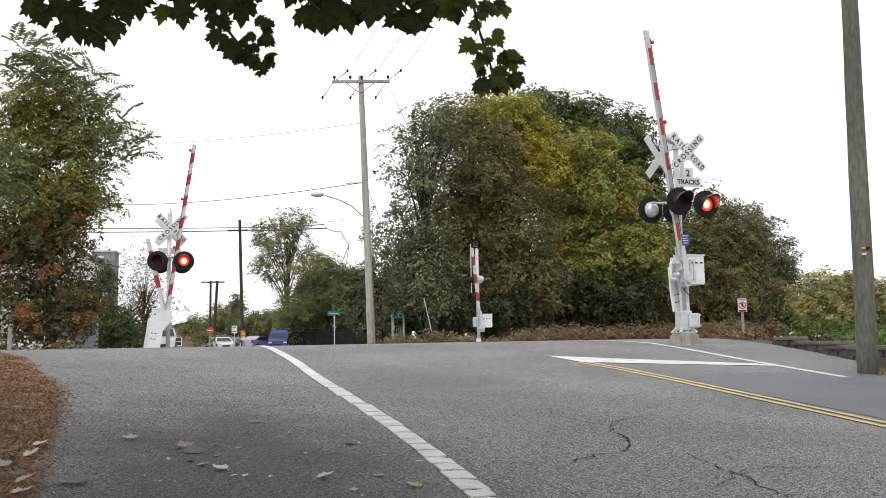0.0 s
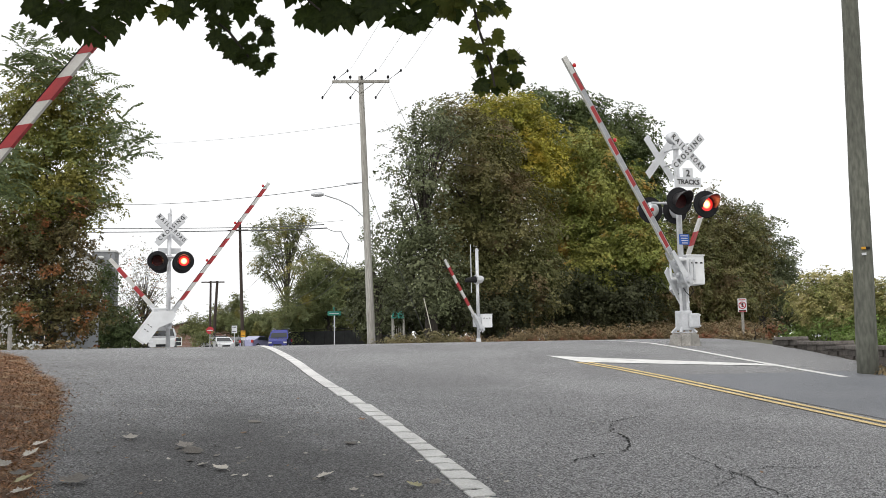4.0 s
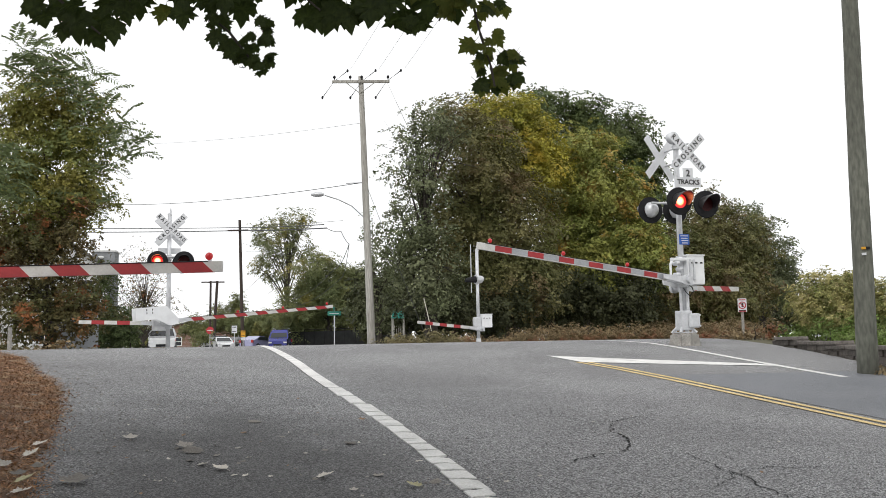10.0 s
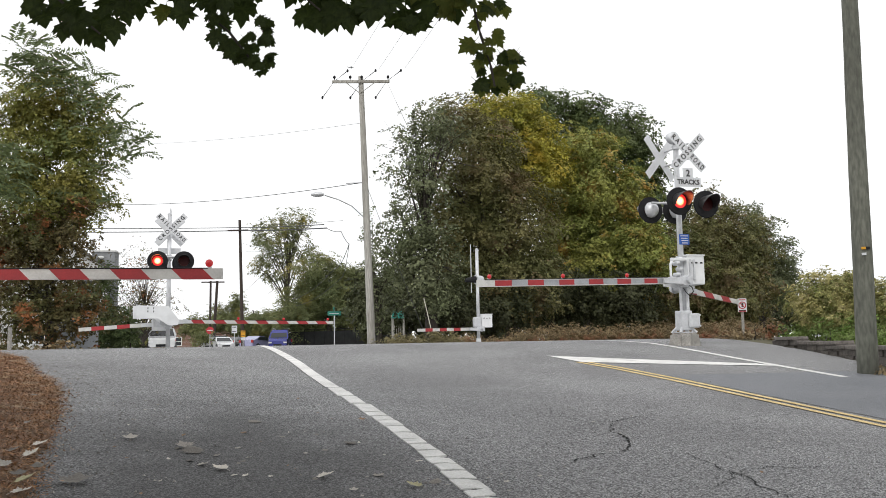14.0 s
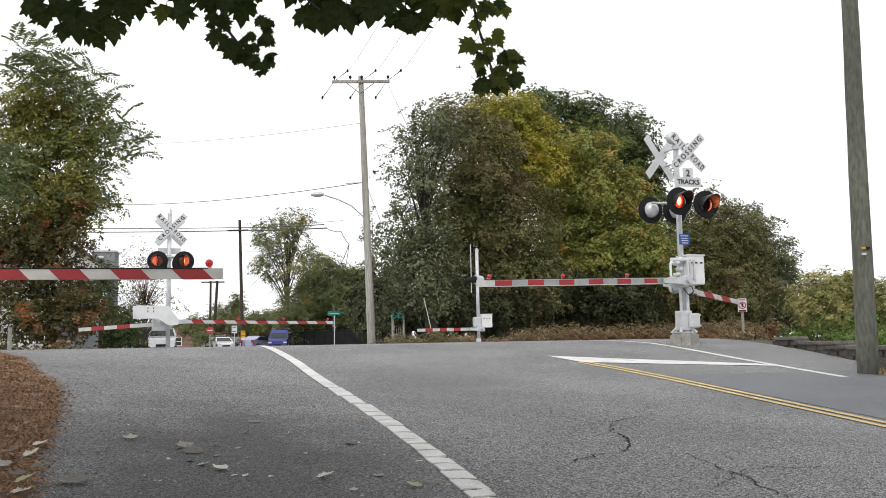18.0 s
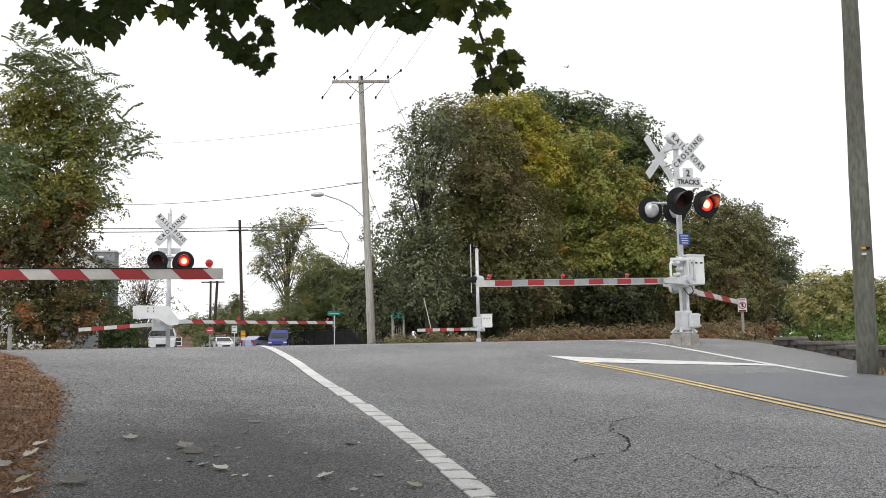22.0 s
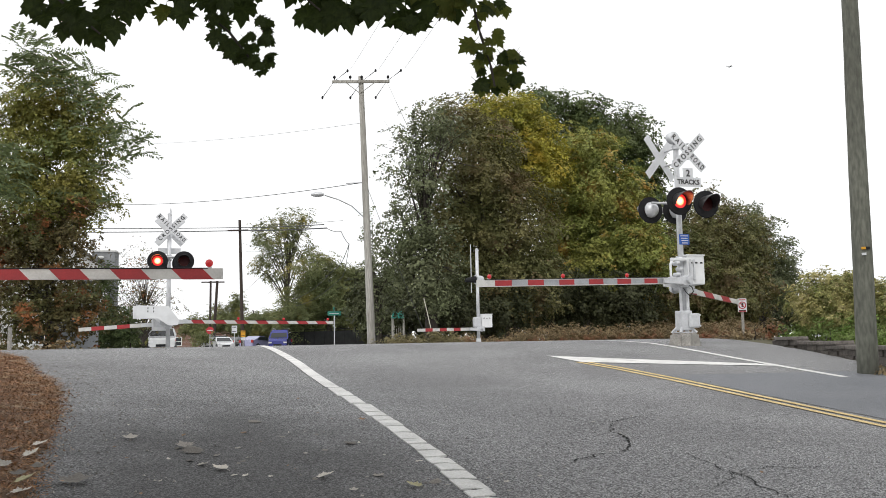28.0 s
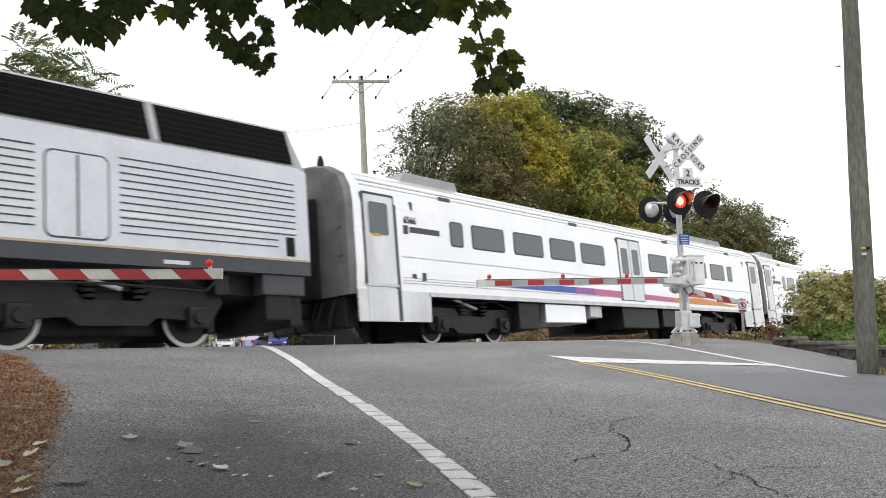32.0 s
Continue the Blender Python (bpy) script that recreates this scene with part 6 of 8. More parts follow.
TRAIN_GLASS = glassy("tinted_train_glass", (0.13, 0.14, 0.15), 0.06)
TRAIN_GLASS.node_tree.nodes["Principled BSDF"].inputs["Metallic"].default_value = 0.75
WHEEL = material("worn_wheel_steel", (0.55, 0.54, 0.53), (0.45, 0.44, 0.43), 3, 0.4, 0.7)
SATIN = material("satin_stainless_door", (0.76, 0.77, 0.79), (0.62, 0.63, 0.65), 0.8, 0.3, 0.7, fine=10, stain=0.35, stain_scale=1.2, stain_color=(0.3, 0.29, 0.28), stretch=3.0)
SCREEN_GLASS = glassy("windscreen_glass", (0.26, 0.275, 0.29), 0.05)
SCREEN_GLASS.node_tree.nodes["Principled BSDF"].inputs["Metallic"].default_value = 0.8
HATCH = material("mid_grey_hatch_paint", (0.17, 0.175, 0.19), (0.135, 0.14, 0.155), 1.2, 0.45, fine=12, stain=0.4, stain_scale=1.5, stain_color=(0.08, 0.08, 0.08))
TRAIN = []
WHEELS = []
SPEED = 18.96


def train_pose(t, back):
    """A vehicle whose two bogies stand on the curved, canted track."""
    s = 7.3 + SPEED * (31.0 - t) + back + lerp_table([(0, 4.0), (28.0, 1.66), (30.0, 0.66), (30.5, 0.24), (31.0, -0.06), (32.0, -0.14)], t)
    fore, aft = (5.9, 19.67) if back == 0 else (4.45, 21.05)
    a, b = Vector(on_track(s + fore, 0)), Vector(on_track(s + aft, 0))
    u = (b - a).normalized()
    o = a - u * fore
    cant = pose(0, 1.5, 1.9, 4.6) @ pose(0, -1.5, -1.9)
    return pose(o.x, o.y, -0.035, 0, 0, math.degrees(math.atan2(-u.y, -u.x))) @ cant


def loft(bm, sections, mats=None):
    """Skins across half sections of (y, z), mirrored, at the places x."""
    rings = []
    for x, half in sections:
        ring = [bm.verts.new((x, y, z)) for y, z in half] + [bm.verts.new((x, -y, z)) for y, z in reversed(half) if y > 1e-6]
        rings.append(ring)
    n = len(rings[0])
    k = len(sections[0][1])
    for a, b in zip(rings, rings[1:]):
        for i in range(n):
            j = (i + 1) % n
            f = bm.faces.new((a[i], a[j], b[j], b[i]))
            if mats:
                strip = i if i < k - 1 else (n - 1 - i)
                f.material_index = mats[min(max(strip, 0), len(mats) - 1)]
    bm.faces.new(rings[0])
    bm.faces.new(rings[-1][::-1])
    return bm


def plate(parent, name, mat, pts, y, t=0.012, label="", mirror=True):
    """A flat panel on the side at +y (and its twin at -y): outline pts in (x, z)."""
    out = None
    for s in ((1, -1) if mirror else (1,)):
        bm = B()
        slab(bm, pts, "y", s * (y - 0.01), s * (y + t))
        out = part(name, bm, mat, parent, label)
    return out


def rect(x0, x1, z0, z1, c=0.0):
    if not c:
        return [(x0, z0), (x1, z0), (x1, z1), (x0, z1)]
    pts = []
    for cx, cz, a0 in ((x1 - c, z1 - c, 0), (x0 + c, z1 - c, 90), (x0 + c, z0 + c, 180), (x1 - c, z0 + c, 270)):
        for k in range(4):
            a = math.radians(a0 + 30 * k)
            pts.append((cx + c * math.cos(a), cz + c * math.sin(a)))
    return pts


def bogie(parent, x, wheelbase, radius, frame_z, name="bogie"):
    """A truck of two wheelsets, its frame, springs and brake gear."""
    bm = B()
    for s in (-1, 1):
        slab(bm, [(x - wheelbase / 2 - 0.55, frame_z - 0.08), (x - wheelbase / 2 - 0.45, frame_z + 0.12), (x - 0.7, frame_z + 0.10), (x - 0.5, frame_z - 0.08), (x + 0.5, frame_z - 0.08), (x + 0.7, frame_z + 0.10), (x + wheelbase / 2 + 0.45, frame_z + 0.12), (x + wheelbase / 2 + 0.55, frame_z - 0.08), (x + wheelbase / 2 + 0.3, frame_z - 0.44), (x + 0.8, frame_z - 0.36), (x + 0.6, frame_z - 0.50), (x - 0.6, frame_z - 0.50), (x - 0.8, frame_z - 0.36), (x - wheelbase / 2 - 0.3, frame_z - 0.44)], "y", s * 0.98, s * 1.14)
    box(bm, x - 0.25, x + 0.25, -0.98, 0.98, frame_z - 0.2, frame_z + 0.15, 0.02)
    fr = part(name, bm, UNDER, parent, "sooty black bogie frame")
    bm = B()
    box(bm, x - wheelbase / 2 - 0.35, x + wheelbase / 2 + 0.35, -0.62, 0.62, radius * 0.45, frame_z + 0.12, 0.05)
    part("traction_motor", bm, UNDER, fr)
    for s in (-1, 1):
        for dx in (-wheelbase / 2 - 0.42, wheelbase / 2 + 0.42):
            bm = B()
            box(bm, x + dx - 0.07, x + dx + 0.07, s * 0.70, s * 0.96, radius * 0.5, frame_z + 0.05, 0.02)
            part("brake_shoe", bm, UNDER, fr)
    for s in (-1, 1):
        for dx in (-wheelbase / 2, wheelbase / 2):
            bm = B()
            box(bm, x + dx - 0.2, x + dx + 0.2, s * 1.0, s * 1.24, radius - 0.2, radius + 0.2, 0.05)
            tube(bm, (x + dx, s * 1.2, radius), (x + dx, s * 1.3, radius), 0.13, 0.11, 14)
            part("axle_box", bm, UNDER, fr)
        for dx in (-0.45, 0.45):
            bm = B()
            for k in range(4):
                tube(bm, (x + dx, s * 1.14, frame_z - 0.05 + 0.09 * k), (x + dx, s * 1.14, frame_z + 0.0 + 0.09 * k), 0.11, 0.11, 12)
            part("spring", bm, UNDER, fr)
        bm = B()
        tube(bm, (x - 0.1, s * 1.2, frame_z + 0.1), (x + 0.9, s * 1.2, frame_z + 0.35), 0.04)
        part("damper", bm, ALU, fr)
        bm = B()
        pipe(bm, [(x - wheelbase / 2 - 0.4, s * 1.18, frame_z + 0.12), (x - 0.9, s * 1.2, frame_z + 0.3), (x + 0.6, s * 1.2, frame_z + 0.22)], 0.025, 6)
        part("hose", bm, BLACK, fr)
    for dx in (-wheelbase / 2, wheelbase / 2):
        bm = B()
        tube(bm, (0, -0.72, 0), (0, 0.72, 0), 0.08, 0.08, 12)
        for s in (-1, 1):
            tube(bm, (0, s * 0.70, 0), (0, s * 0.83, 0), radius, radius, 32)
            tube(bm, (0, s * 0.66, 0), (0, s * 0.70, 0), radius + 0.03, radius + 0.03, 32)
        ws = part("wheelset", bm, UNDER, parent, "pair of steel wheels on an axle")
        ws.matrix_basis = pose(x + dx, 0, radius)
        for s in (-1, 1):
            bm = B()
            for k in range(32):
                a0, a1 = 2 * math.pi * k / 32, 2 * math.pi * (k + 1) / 32
                q = [bm.verts.new((r * math.cos(a), s * 0.835, r * math.sin(a))) for r, a in ((radius * 0.85, a0), (radius * 0.99, a0), (radius * 0.99, a1), (radius * 0.85, a1))]
                bm.faces.new(q)
            bmesh.ops.remove_doubles(bm, verts=bm.verts, dist=1e-5)
            bmesh.ops.solidify(bm, geom=bm.faces[:], thickness=0.01)
            part("tyre", bm, WHEEL, ws, "bright worn wheel rim")
        WHEELS.append((ws, (x + dx, 0, radius), radius))


def locomotive():
    """The engine: x runs forward, the reference point lies just ahead of the nose."""
    ob = thing("locomotive", train_pose(0, 0), "silver diesel passenger locomotive with slate cab bands and louvred sides", "locomotive")

    def sec(xb, w, zs, wr, zr, zc, zb=1.05):
        return (-xb, [(0, zb), (w, zb), (w, 1.6), (w, zs), (wr, zr), (0, zc)])
    # cab: centre, corner and side points from the sill to the roof
    C = [(-1.63, 0, 1.32), (-1.62, 0, 1.46), (-1.55, 0, 2.08), (-1.71, 0, 2.55), (-1.98, 0, 3.18), (-2.64, 0, 4.16), (-3.22, 0, 4.62)]
    K = [(-1.76, 1.04, 1.32), (-1.74, 1.05, 1.50), (-1.70, 1.12, 2.33), (-2.07, 1.12, 2.93), (-2.28, 1.08, 3.20), (-3.02, 1.04, 4.13), (-3.27, 1.13, 4.45)]
    S = [(-2.28, 1.5, 1.32), (-2.18, 1.5, 1.62), (-1.95, 1.5, 2.27), (-2.64, 1.5, 2.99), (-2.80, 1.5, 3.18), (-3.45, 1.5, 3.96), (-3.45, 1.5, 3.97)]
    back = [(-4.95, 1.5, 1.32), (-4.95, 1.5, 3.98), (-4.95, 1.2, 4.44), (-4.95, 0, 4.54)]
    C, K, S, back = ([Vector(p) for p in q] for q in (C, K, S, back))
    flip = Vector((1, -1, 1))
    bm = B()
    for s in (1, -1):
        def face(pts, mi):
            vs = [bm.verts.new(p if s > 0 else p * flip) for p in pts]
            bm.faces.new(vs if s > 0 else vs[::-1]).material_index = mi
        for i, (front, corner) in enumerate(((1, 1), (0, 3), (0, 1), (1, 1), (0, 1), (0, 1))):
            face((C[i], K[i], K[i + 1], C[i + 1]), front)
            if i < 5:
                face((K[i], S[i], S[i + 1], K[i + 1]), corner)
        face((K[5], S[5], K[6]), 1)
        face((S[1], S[0], back[0], back[1], S[5], S[4], S[3], S[2]), 0)
        face((S[5], back[1], back[2], K[6]), 4)
        face((K[6], back[2], back[3], C[6]), 4)
        face((C[0], back[0] * Vector((1, 0, 1)), back[0], S[0], K[0]), 1)
        face((back[0], back[0] * Vector((1, 0, 1)), back[3], back[2], back[1]), 1)
    bmesh.ops.remove_doubles(bm, verts=bm.verts, dist=0.004)
    part("cab_shell", bm, [SILVER, SLATE, LIGHT_SILVER, BLACK, ROOFGREY], ob, "silver and slate streamlined cab")

    def on_front(i, u, v, s, out=0.012):
        """A point of the cab's front between rows i and i + 1; u from the middle outwards, v upwards."""
        lo, hi = C[i].lerp(K[i], u), C[i + 1].lerp(K[i + 1], u)
        n = (K[i] - C[i]).cross(C[i + 1] - C[i]).normalized()
        n = n if n.x > 0 else -n
        p = lo.lerp(hi, v) + n * out
        return p if s > 0 else p * flip

    def front_panel(name, mat, i, uv, s, label="", out=0.012):
        bm = B()
        a = [bm.verts.new(on_front(i, u, v, s, out)) for u, v in uv]
        b = [bm.verts.new(on_front(i, u, v, s, -0.01)) for u, v in uv]
        bm.faces.new(a)
        for k in range(len(uv)):
            bm.faces.new((a[k], b[k], b[k - 1], a[k - 1]))
        return part(name, bm, mat, ob, label)
    for s in (1, -1):
        front_panel("windscreen", SCREEN_GLASS, 4, [(0.10, 0.08), (0.93, 0.04), (0.97, 0.12), (0.92, 0.90), (0.86, 0.95), (0.12, 0.93)], s, "sloping windscreen pane")
        nb = front_panel("number_board", SIGN_W, 5, [(0.22, 0.22), (0.80, 0.22), (0.80, 0.52), (0.22, 0.52)], s, "white number board with dark figures")
        for k in range(4):
            u = 0.28 + 0.12 * k
            g = front_panel("figure_bar", INK, 5, [(u, 0.28), (u + 0.07, 0.28), (u + 0.07, 0.46), (u, 0.46)], s, out=0.018)
            g.parent = nb
        front_panel("marker_light", LENS_RED, 1, [(0.76 + 0.07 * math.cos(a), 0.66 + 0.10 * math.sin(a)) for a in np.linspace(0, 6.283, 15)[:-1]], s, out=0.02)
        ring = front_panel("lamp_ring", BLACK, 1, [(0.78 + 0.105 * math.cos(a), 0.34 + 0.16 * math.sin(a)) for a in np.linspace(0, 6.283, 19)[:-1]], s, out=0.02)
        front_panel("ditch_light", HEADLAMP, 1, [(0.78 + 0.075 * math.cos(a), 0.34 + 0.12 * math.sin(a)) for a in np.linspace(0, 6.283, 19)[:-1]], s, "lit round headlamp", out=0.03)
        bm = B()
        p0, p1 = on_front(4, 0.55, 0.02, s, 0.03), on_front(4, 0.42, 0.62, s, 0.03)
        tube(bm, p0, p1, 0.012)
        tube(bm, p1.lerp(p0, 0.4), p1 + (p1 - p0) * 0.35, 0.018)
        part("wiper", bm, BLACK, ob)
        bm = B()
        tube(bm, (-1.66, s * 0.115, 2.66), (-1.80, s * 0.115, 2.66), 0.085, 0.085, 16)
        part("headlight", bm, HEADLAMP, ob, "lit headlamp")
        # pale edge trims beside the corner band
        for a, b in ((K[3], K[5]), (K[5], K[6])):
            bm = B()
            off = Vector((0.012, 0.0, 0.008))
            tube(bm, (a + off) if s > 0 else (a + off) * flip, (b + off) if s > 0 else (b + off) * flip, 0.016, 0.016, 6)
            part("edge_trim", bm, LIGHT_SILVER, ob)
    bm = B()
    box(bm, -1.85, -1.685, -0.27, 0.27, 2.53, 2.80, 0.05)
    part("headlight_housing", bm, BLACK, ob)
    bm = B()
    slab(bm, [(-0.15, 1.96), (-0.06, 1.96), (0.06, 2.12), (0.06, 1.96), (0.15, 1.96), (0.15, 2.26), (0.06, 2.26), (-0.06, 2.10), (-0.06, 2.26), (-0.15, 2.26)], "x", -1.60, -1.535)
    part("nose_emblem", bm, INK, ob)
    bm = B()
    for s in (1, -1):
        for a, b in ((C, K), (K, S)):
            q = [a[1], b[1], b[1] + Vector((0.004, 0, 0.055)), a[1] + Vector((0.004, 0, 0.055))]
            vs = [bm.verts.new((p + Vector((0.014, 0.008, 0))) if s > 0 else (p + Vector((0.014, 0.008, 0))) * flip) for p in q]
            bm.faces.new(vs)
    bmesh.ops.remove_doubles(bm, verts=bm.verts, dist=0.02)
    bmesh.ops.solidify(bm, geom=bm.faces[:], thickness=0.008)
    part("nose_stripe", bm, TAN, ob, "tan stripe round the nose")
    bm = B()
    loft(bm, [sec(4.95, 1.499, 3.48, 1.24, 4.32, 4.46, 1.32), sec(23.4, 1.499, 3.48, 1.24, 4.32, 4.46, 1.32), sec(23.65, 1.47, 3.40, 1.1, 4.08, 4.2, 1.32)], (1, 1, 0, 2, 2))
    part("engine_body", bm, [SILVER, SLATE, ROOFGREY], ob, "silver louvred engine body")
    # pilot, plough and coupler
    bm = B()
    loft(bm, [(-1.75, [(0, 0.78), (0.95, 0.78), (1.0, 1.33), (0, 1.33)]), (-2.3, [(0, 0.55), (1.30, 0.55), (1.42, 1.33), (0, 1.33)]), (-3.2, [(0, 0.6), (1.30, 0.6), (1.42, 1.33), (0, 1.33)])])
    part("pilot", bm, UNDER, ob, "black pilot beam")
    for s in (1, -1):
        bm = B()
        q = [(-1.55, 0.0, 0.12), (-2.05, 1.25, 0.12), (-2.12, 1.28, 0.66), (-1.85, 0.0, 0.72)]
        vs = [bm.verts.new((x, s * y, z)) for x, y, z in q]
        bm.faces.new(vs)
        bmesh.ops.solidify(bm, geom=bm.faces[:], thickness=0.05)
        part("plough", bm, UNDER, ob, "black snow plough blade")
        bm = B()
        slab(bm, [(-1.95, 0.88), (-2.2, 1.33), (-3.5, 1.33), (-3.15, 0.70), (-2.1, 0.62)], "y", s * 1.40, s * 1.46)
        part("side_skirt", bm, BLACK, ob, "black skirt below the cab")
        bm = B()
        box(bm, -2.3, -1.9, s * 0.62, s * 1.15, 0.82, 1.0, 0.03)
        part("equipment_box", bm, UNDER, ob)
        bm = B()
        pipe(bm, [(-1.72, s * 0.5, 1.05), (-1.62, s * 0.55, 0.85), (-1.66, s * 0.62, 0.6), (-1.8, s * 0.66, 0.45)], 0.014, 8)
        part("cable_loop", bm, BLACK, ob)
    bm = B()
    box(bm, -1.9, -1.25, -0.14, 0.14, 0.72, 0.98, 0.04)
    box(bm, -1.42, -1.2, -0.22, 0.2, 0.68, 1.02, 0.05)
    part("coupler", bm, UNDER, ob)
    for y in (-0.88, 0.88):
        bm = B()
        box(bm, -1.92, -1.74, y - 0.11, y + 0.11, 1.10, 1.30, 0.04)
        part("amber_lamp", bm, LENS_AMBER, ob, "amber warning lamp")
        bm = B()
        tube(bm, (-1.70, y * 0.86, 0.95), (-1.85, y * 0.86, 0.95), 0.07, 0.07, 14)
        part("hose_cap", bm, LENS_RED, ob, "red round hose cap")
        for k in range(3):
            yy = y * (0.30 + 0.14 * k)
            bm = B()
            pipe(bm, [(-1.70, yy, 0.98), (-1.55, yy, 0.8), (-1.58, yy * 0.9, 0.5), (-1.72, yy * 0.8, 0.52)], 0.026, 8)
            part("air_hose", bm, BLACK, ob)
        bm = B()
        pipe(bm, [(-2.0, y * 1.42, 1.30), (-1.95, y * 1.42, 1.28), (-1.95, y * 1.42, 1.0), (-2.0, y * 1.42, 0.98)], 0.022, 6)
        part("grab_iron", bm, ORANGE_RAIL, ob)
    # sides
    plate(ob, "sill_stripe", TAN, rect(-23.6, -2.2, 1.585, 1.625), 1.5, 0.006)
    plate(ob, "sill", SLATE, [(-2.27, 1.325), (-4.95, 1.325), (-4.95, 1.585), (-2.19, 1.585)], 1.5, 0.006)
    plate(ob, "cab_window_surround", SLATE, [(-2.66, 3.00), (-4.28, 2.98), (-4.85, 3.5), (-4.93, 3.95), (-3.46, 3.95)], 1.5, 0.006, "slate window surround")
    plate(ob, "window_trim", LIGHT_SILVER, [(-2.60, 2.95), (-2.68, 2.99), (-3.48, 3.93), (-4.93, 3.93), (-4.93, 3.97), (-3.44, 3.97)], 1.5, 0.014)
    plate(ob, "cab_window", TRAIN_GLASS, [(-2.84, 3.18), (-3.52, 3.20), (-3.52, 3.88), (-3.44, 3.88)], 1.5, 0.014, "dark cab side window")
    plate(ob, "cab_window", TRAIN_GLASS, [(-3.58, 3.20), (-4.24, 3.22), (-4.32, 3.90), (-3.58, 3.89)], 1.5, 0.014)
    plate(ob, "window_sill", LIGHT_SILVER, [(-2.80, 3.13), (-4.26, 3.15), (-4.26, 3.19), (-2.80, 3.17)], 1.5, 0.03)
    for s in (1, -1):
        bm = B()
        box(bm, -3.80, -3.54, s * 1.55, s * 1.68, 3.20, 3.88, 0.05)
        part("mirror", bm, LIGHT_SILVER, ob, "tall pale mirror housing")
        bm = B()
        slab(bm, [(-4.60 + 0.20 * math.cos(a), 3.70 + 0.20 * math.sin(a)) for a in np.linspace(0, 2 * math.pi, 21)[:-1]], "y", s * 1.495, s * 1.516)
        part("round_emblem", bm, LIGHT_SILVER, ob, "pale round emblem")
        bm = B()
        slab(bm, rect(-5.72, -5.14, 3.58, 3.94), "y", s * 1.30, s * 1.43)
        fl = part("flag_panel", bm, SIGN_W, ob, "small flag panel")
        bm = B()
        slab(bm, rect(-5.38, -5.14, 3.77, 3.94), "y", s * 1.42, s * 1.436)
        part("canton", bm, BLUE_FADE, fl)
        for x0, z1 in ((-4.76, 3.28), (-5.40, 3.28)):
            bm = B()
            pipe(bm, [(x0, s * 1.50, z1), (x0, s * 1.58, z1), (x0, s * 1.58, 1.25), (x0, s * 1.50, 1.25)], 0.021, 8)
            part("handrail", bm, ORANGE_RAIL, ob, "orange cab handrail")
    letters("4004", 0.36, SLATE, ob, pose(-3.26, 1.512, 2.64, 0, 0, 180), name="fleet_number", bold=0.008)
    for x0, x1, z0, z1 in ((-2.86, -2.68, 1.88, 2.14), (-2.92, -3.93, 1.93, 2.08), (-4.05, -4.11, 2.10, 2.34)):
        plate(ob, "operator_mark", SLATE, rect(x0, x1, z0, z1), 1.5, 0.01)
    plate(ob, "vent", BLACK, rect(-2.56, -2.38, 1.73, 2.10), 1.5, 0.008)
    plate(ob, "white_band", LIGHT_SILVER, rect(-4.74, -2.0, 2.25, 2.31), 1.5, 0.004)
    d = plate(ob, "cab_door", SILVER, rect(-5.34, -4.84, 1.42, 3.35, 0.06), 1.5, 0.02, "silver cab door")
    plate(ob, "door_seam", SLATE, rect(-5.46, -5.43, 1.35, 3.35), 1.5, 0.012)
    plate(ob, "door_lock", BLACK, rect(-5.40, -5.28, 2.2, 2.38), 1.5, 0.035)
    plate(ob, "door_lock", BLACK, rect(-5.40, -5.28, 1.75, 1.92), 1.5, 0.035)
    plate(ob, "warning_label", YELLOW_SIGN, rect(-5.28, -5.08, 2.02, 2.12), 1.5, 0.026)
    for k in range(11):
        z = 3.12 - 0.127 * k
        plate(ob, "louvre", SLATE, rect(-18.22, -5.75, z - 0.011, z + 0.011), 1.5, 0.010)
        if k < 9:
            plate(ob, "louvre", SLATE, rect(-23.3, -19.62, z - 0.011, z + 0.011), 1.5, 0.010)
        else:
            plate(ob, "louvre", SLATE, rect(-22.85, -19.62, z - 0.011, z + 0.011), 1.5, 0.010)
    plate(ob, "bright_band", LIGHT_SILVER, rect(-23.3, -19.62, 2.13, 2.20), 1.5, 0.006)
    for k in range(4):
        z = 2.225 - 0.127 * k
        for j in range(10):
            x0 = -6.5 - 0.10 * k - 0.36 * j
            plate(ob, "blue_stripe", BLUES[min(9, int(abs(j - 3.5) * 1.7))], rect(x0 - 0.36, x0, z - 0.103, z + 0.0), 1.5, 0.005, "blue swoosh band")
    plate(ob, "door_frame", SLATE, rect(-19.44, -18.36, 1.68, 3.10, 0.14), 1.5, 0.006)
    plate(ob, "equipment_door", SILVER, rect(-19.41, -18.39, 1.71, 3.07, 0.12), 1.5, 0.012, "rounded equipment door")
    plate(ob, "door_seam", SLATE, rect(-18.92, -18.88, 1.73, 3.05), 1.5, 0.016)
    plate(ob, "vent", BLACK, rect(-23.25, -23.05, 1.68, 2.05), 1.5, 0.014)

    def slope(name, mat, x0, x1, f0, f1, out=0.02, label=""):
        """A panel on the sloping shoulder between the heights f0 and f1 of it."""
        for s in (1, -1):
            bm = B()
            pts = []
            for x, f in ((x0, f0), (x1, f0), (x1, f1), (x0, f1)):
                pts.append(bm.verts.new((x, s * (1.5 - 0.255 * f + out), 3.48 + 0.84 * f + out * 0.3)))
            bm.faces.new(pts)
            bmesh.ops.solidify(bm, geom=bm.faces[:], thickness=0.015)
            p = part(name, bm, mat, ob, label)
        return p
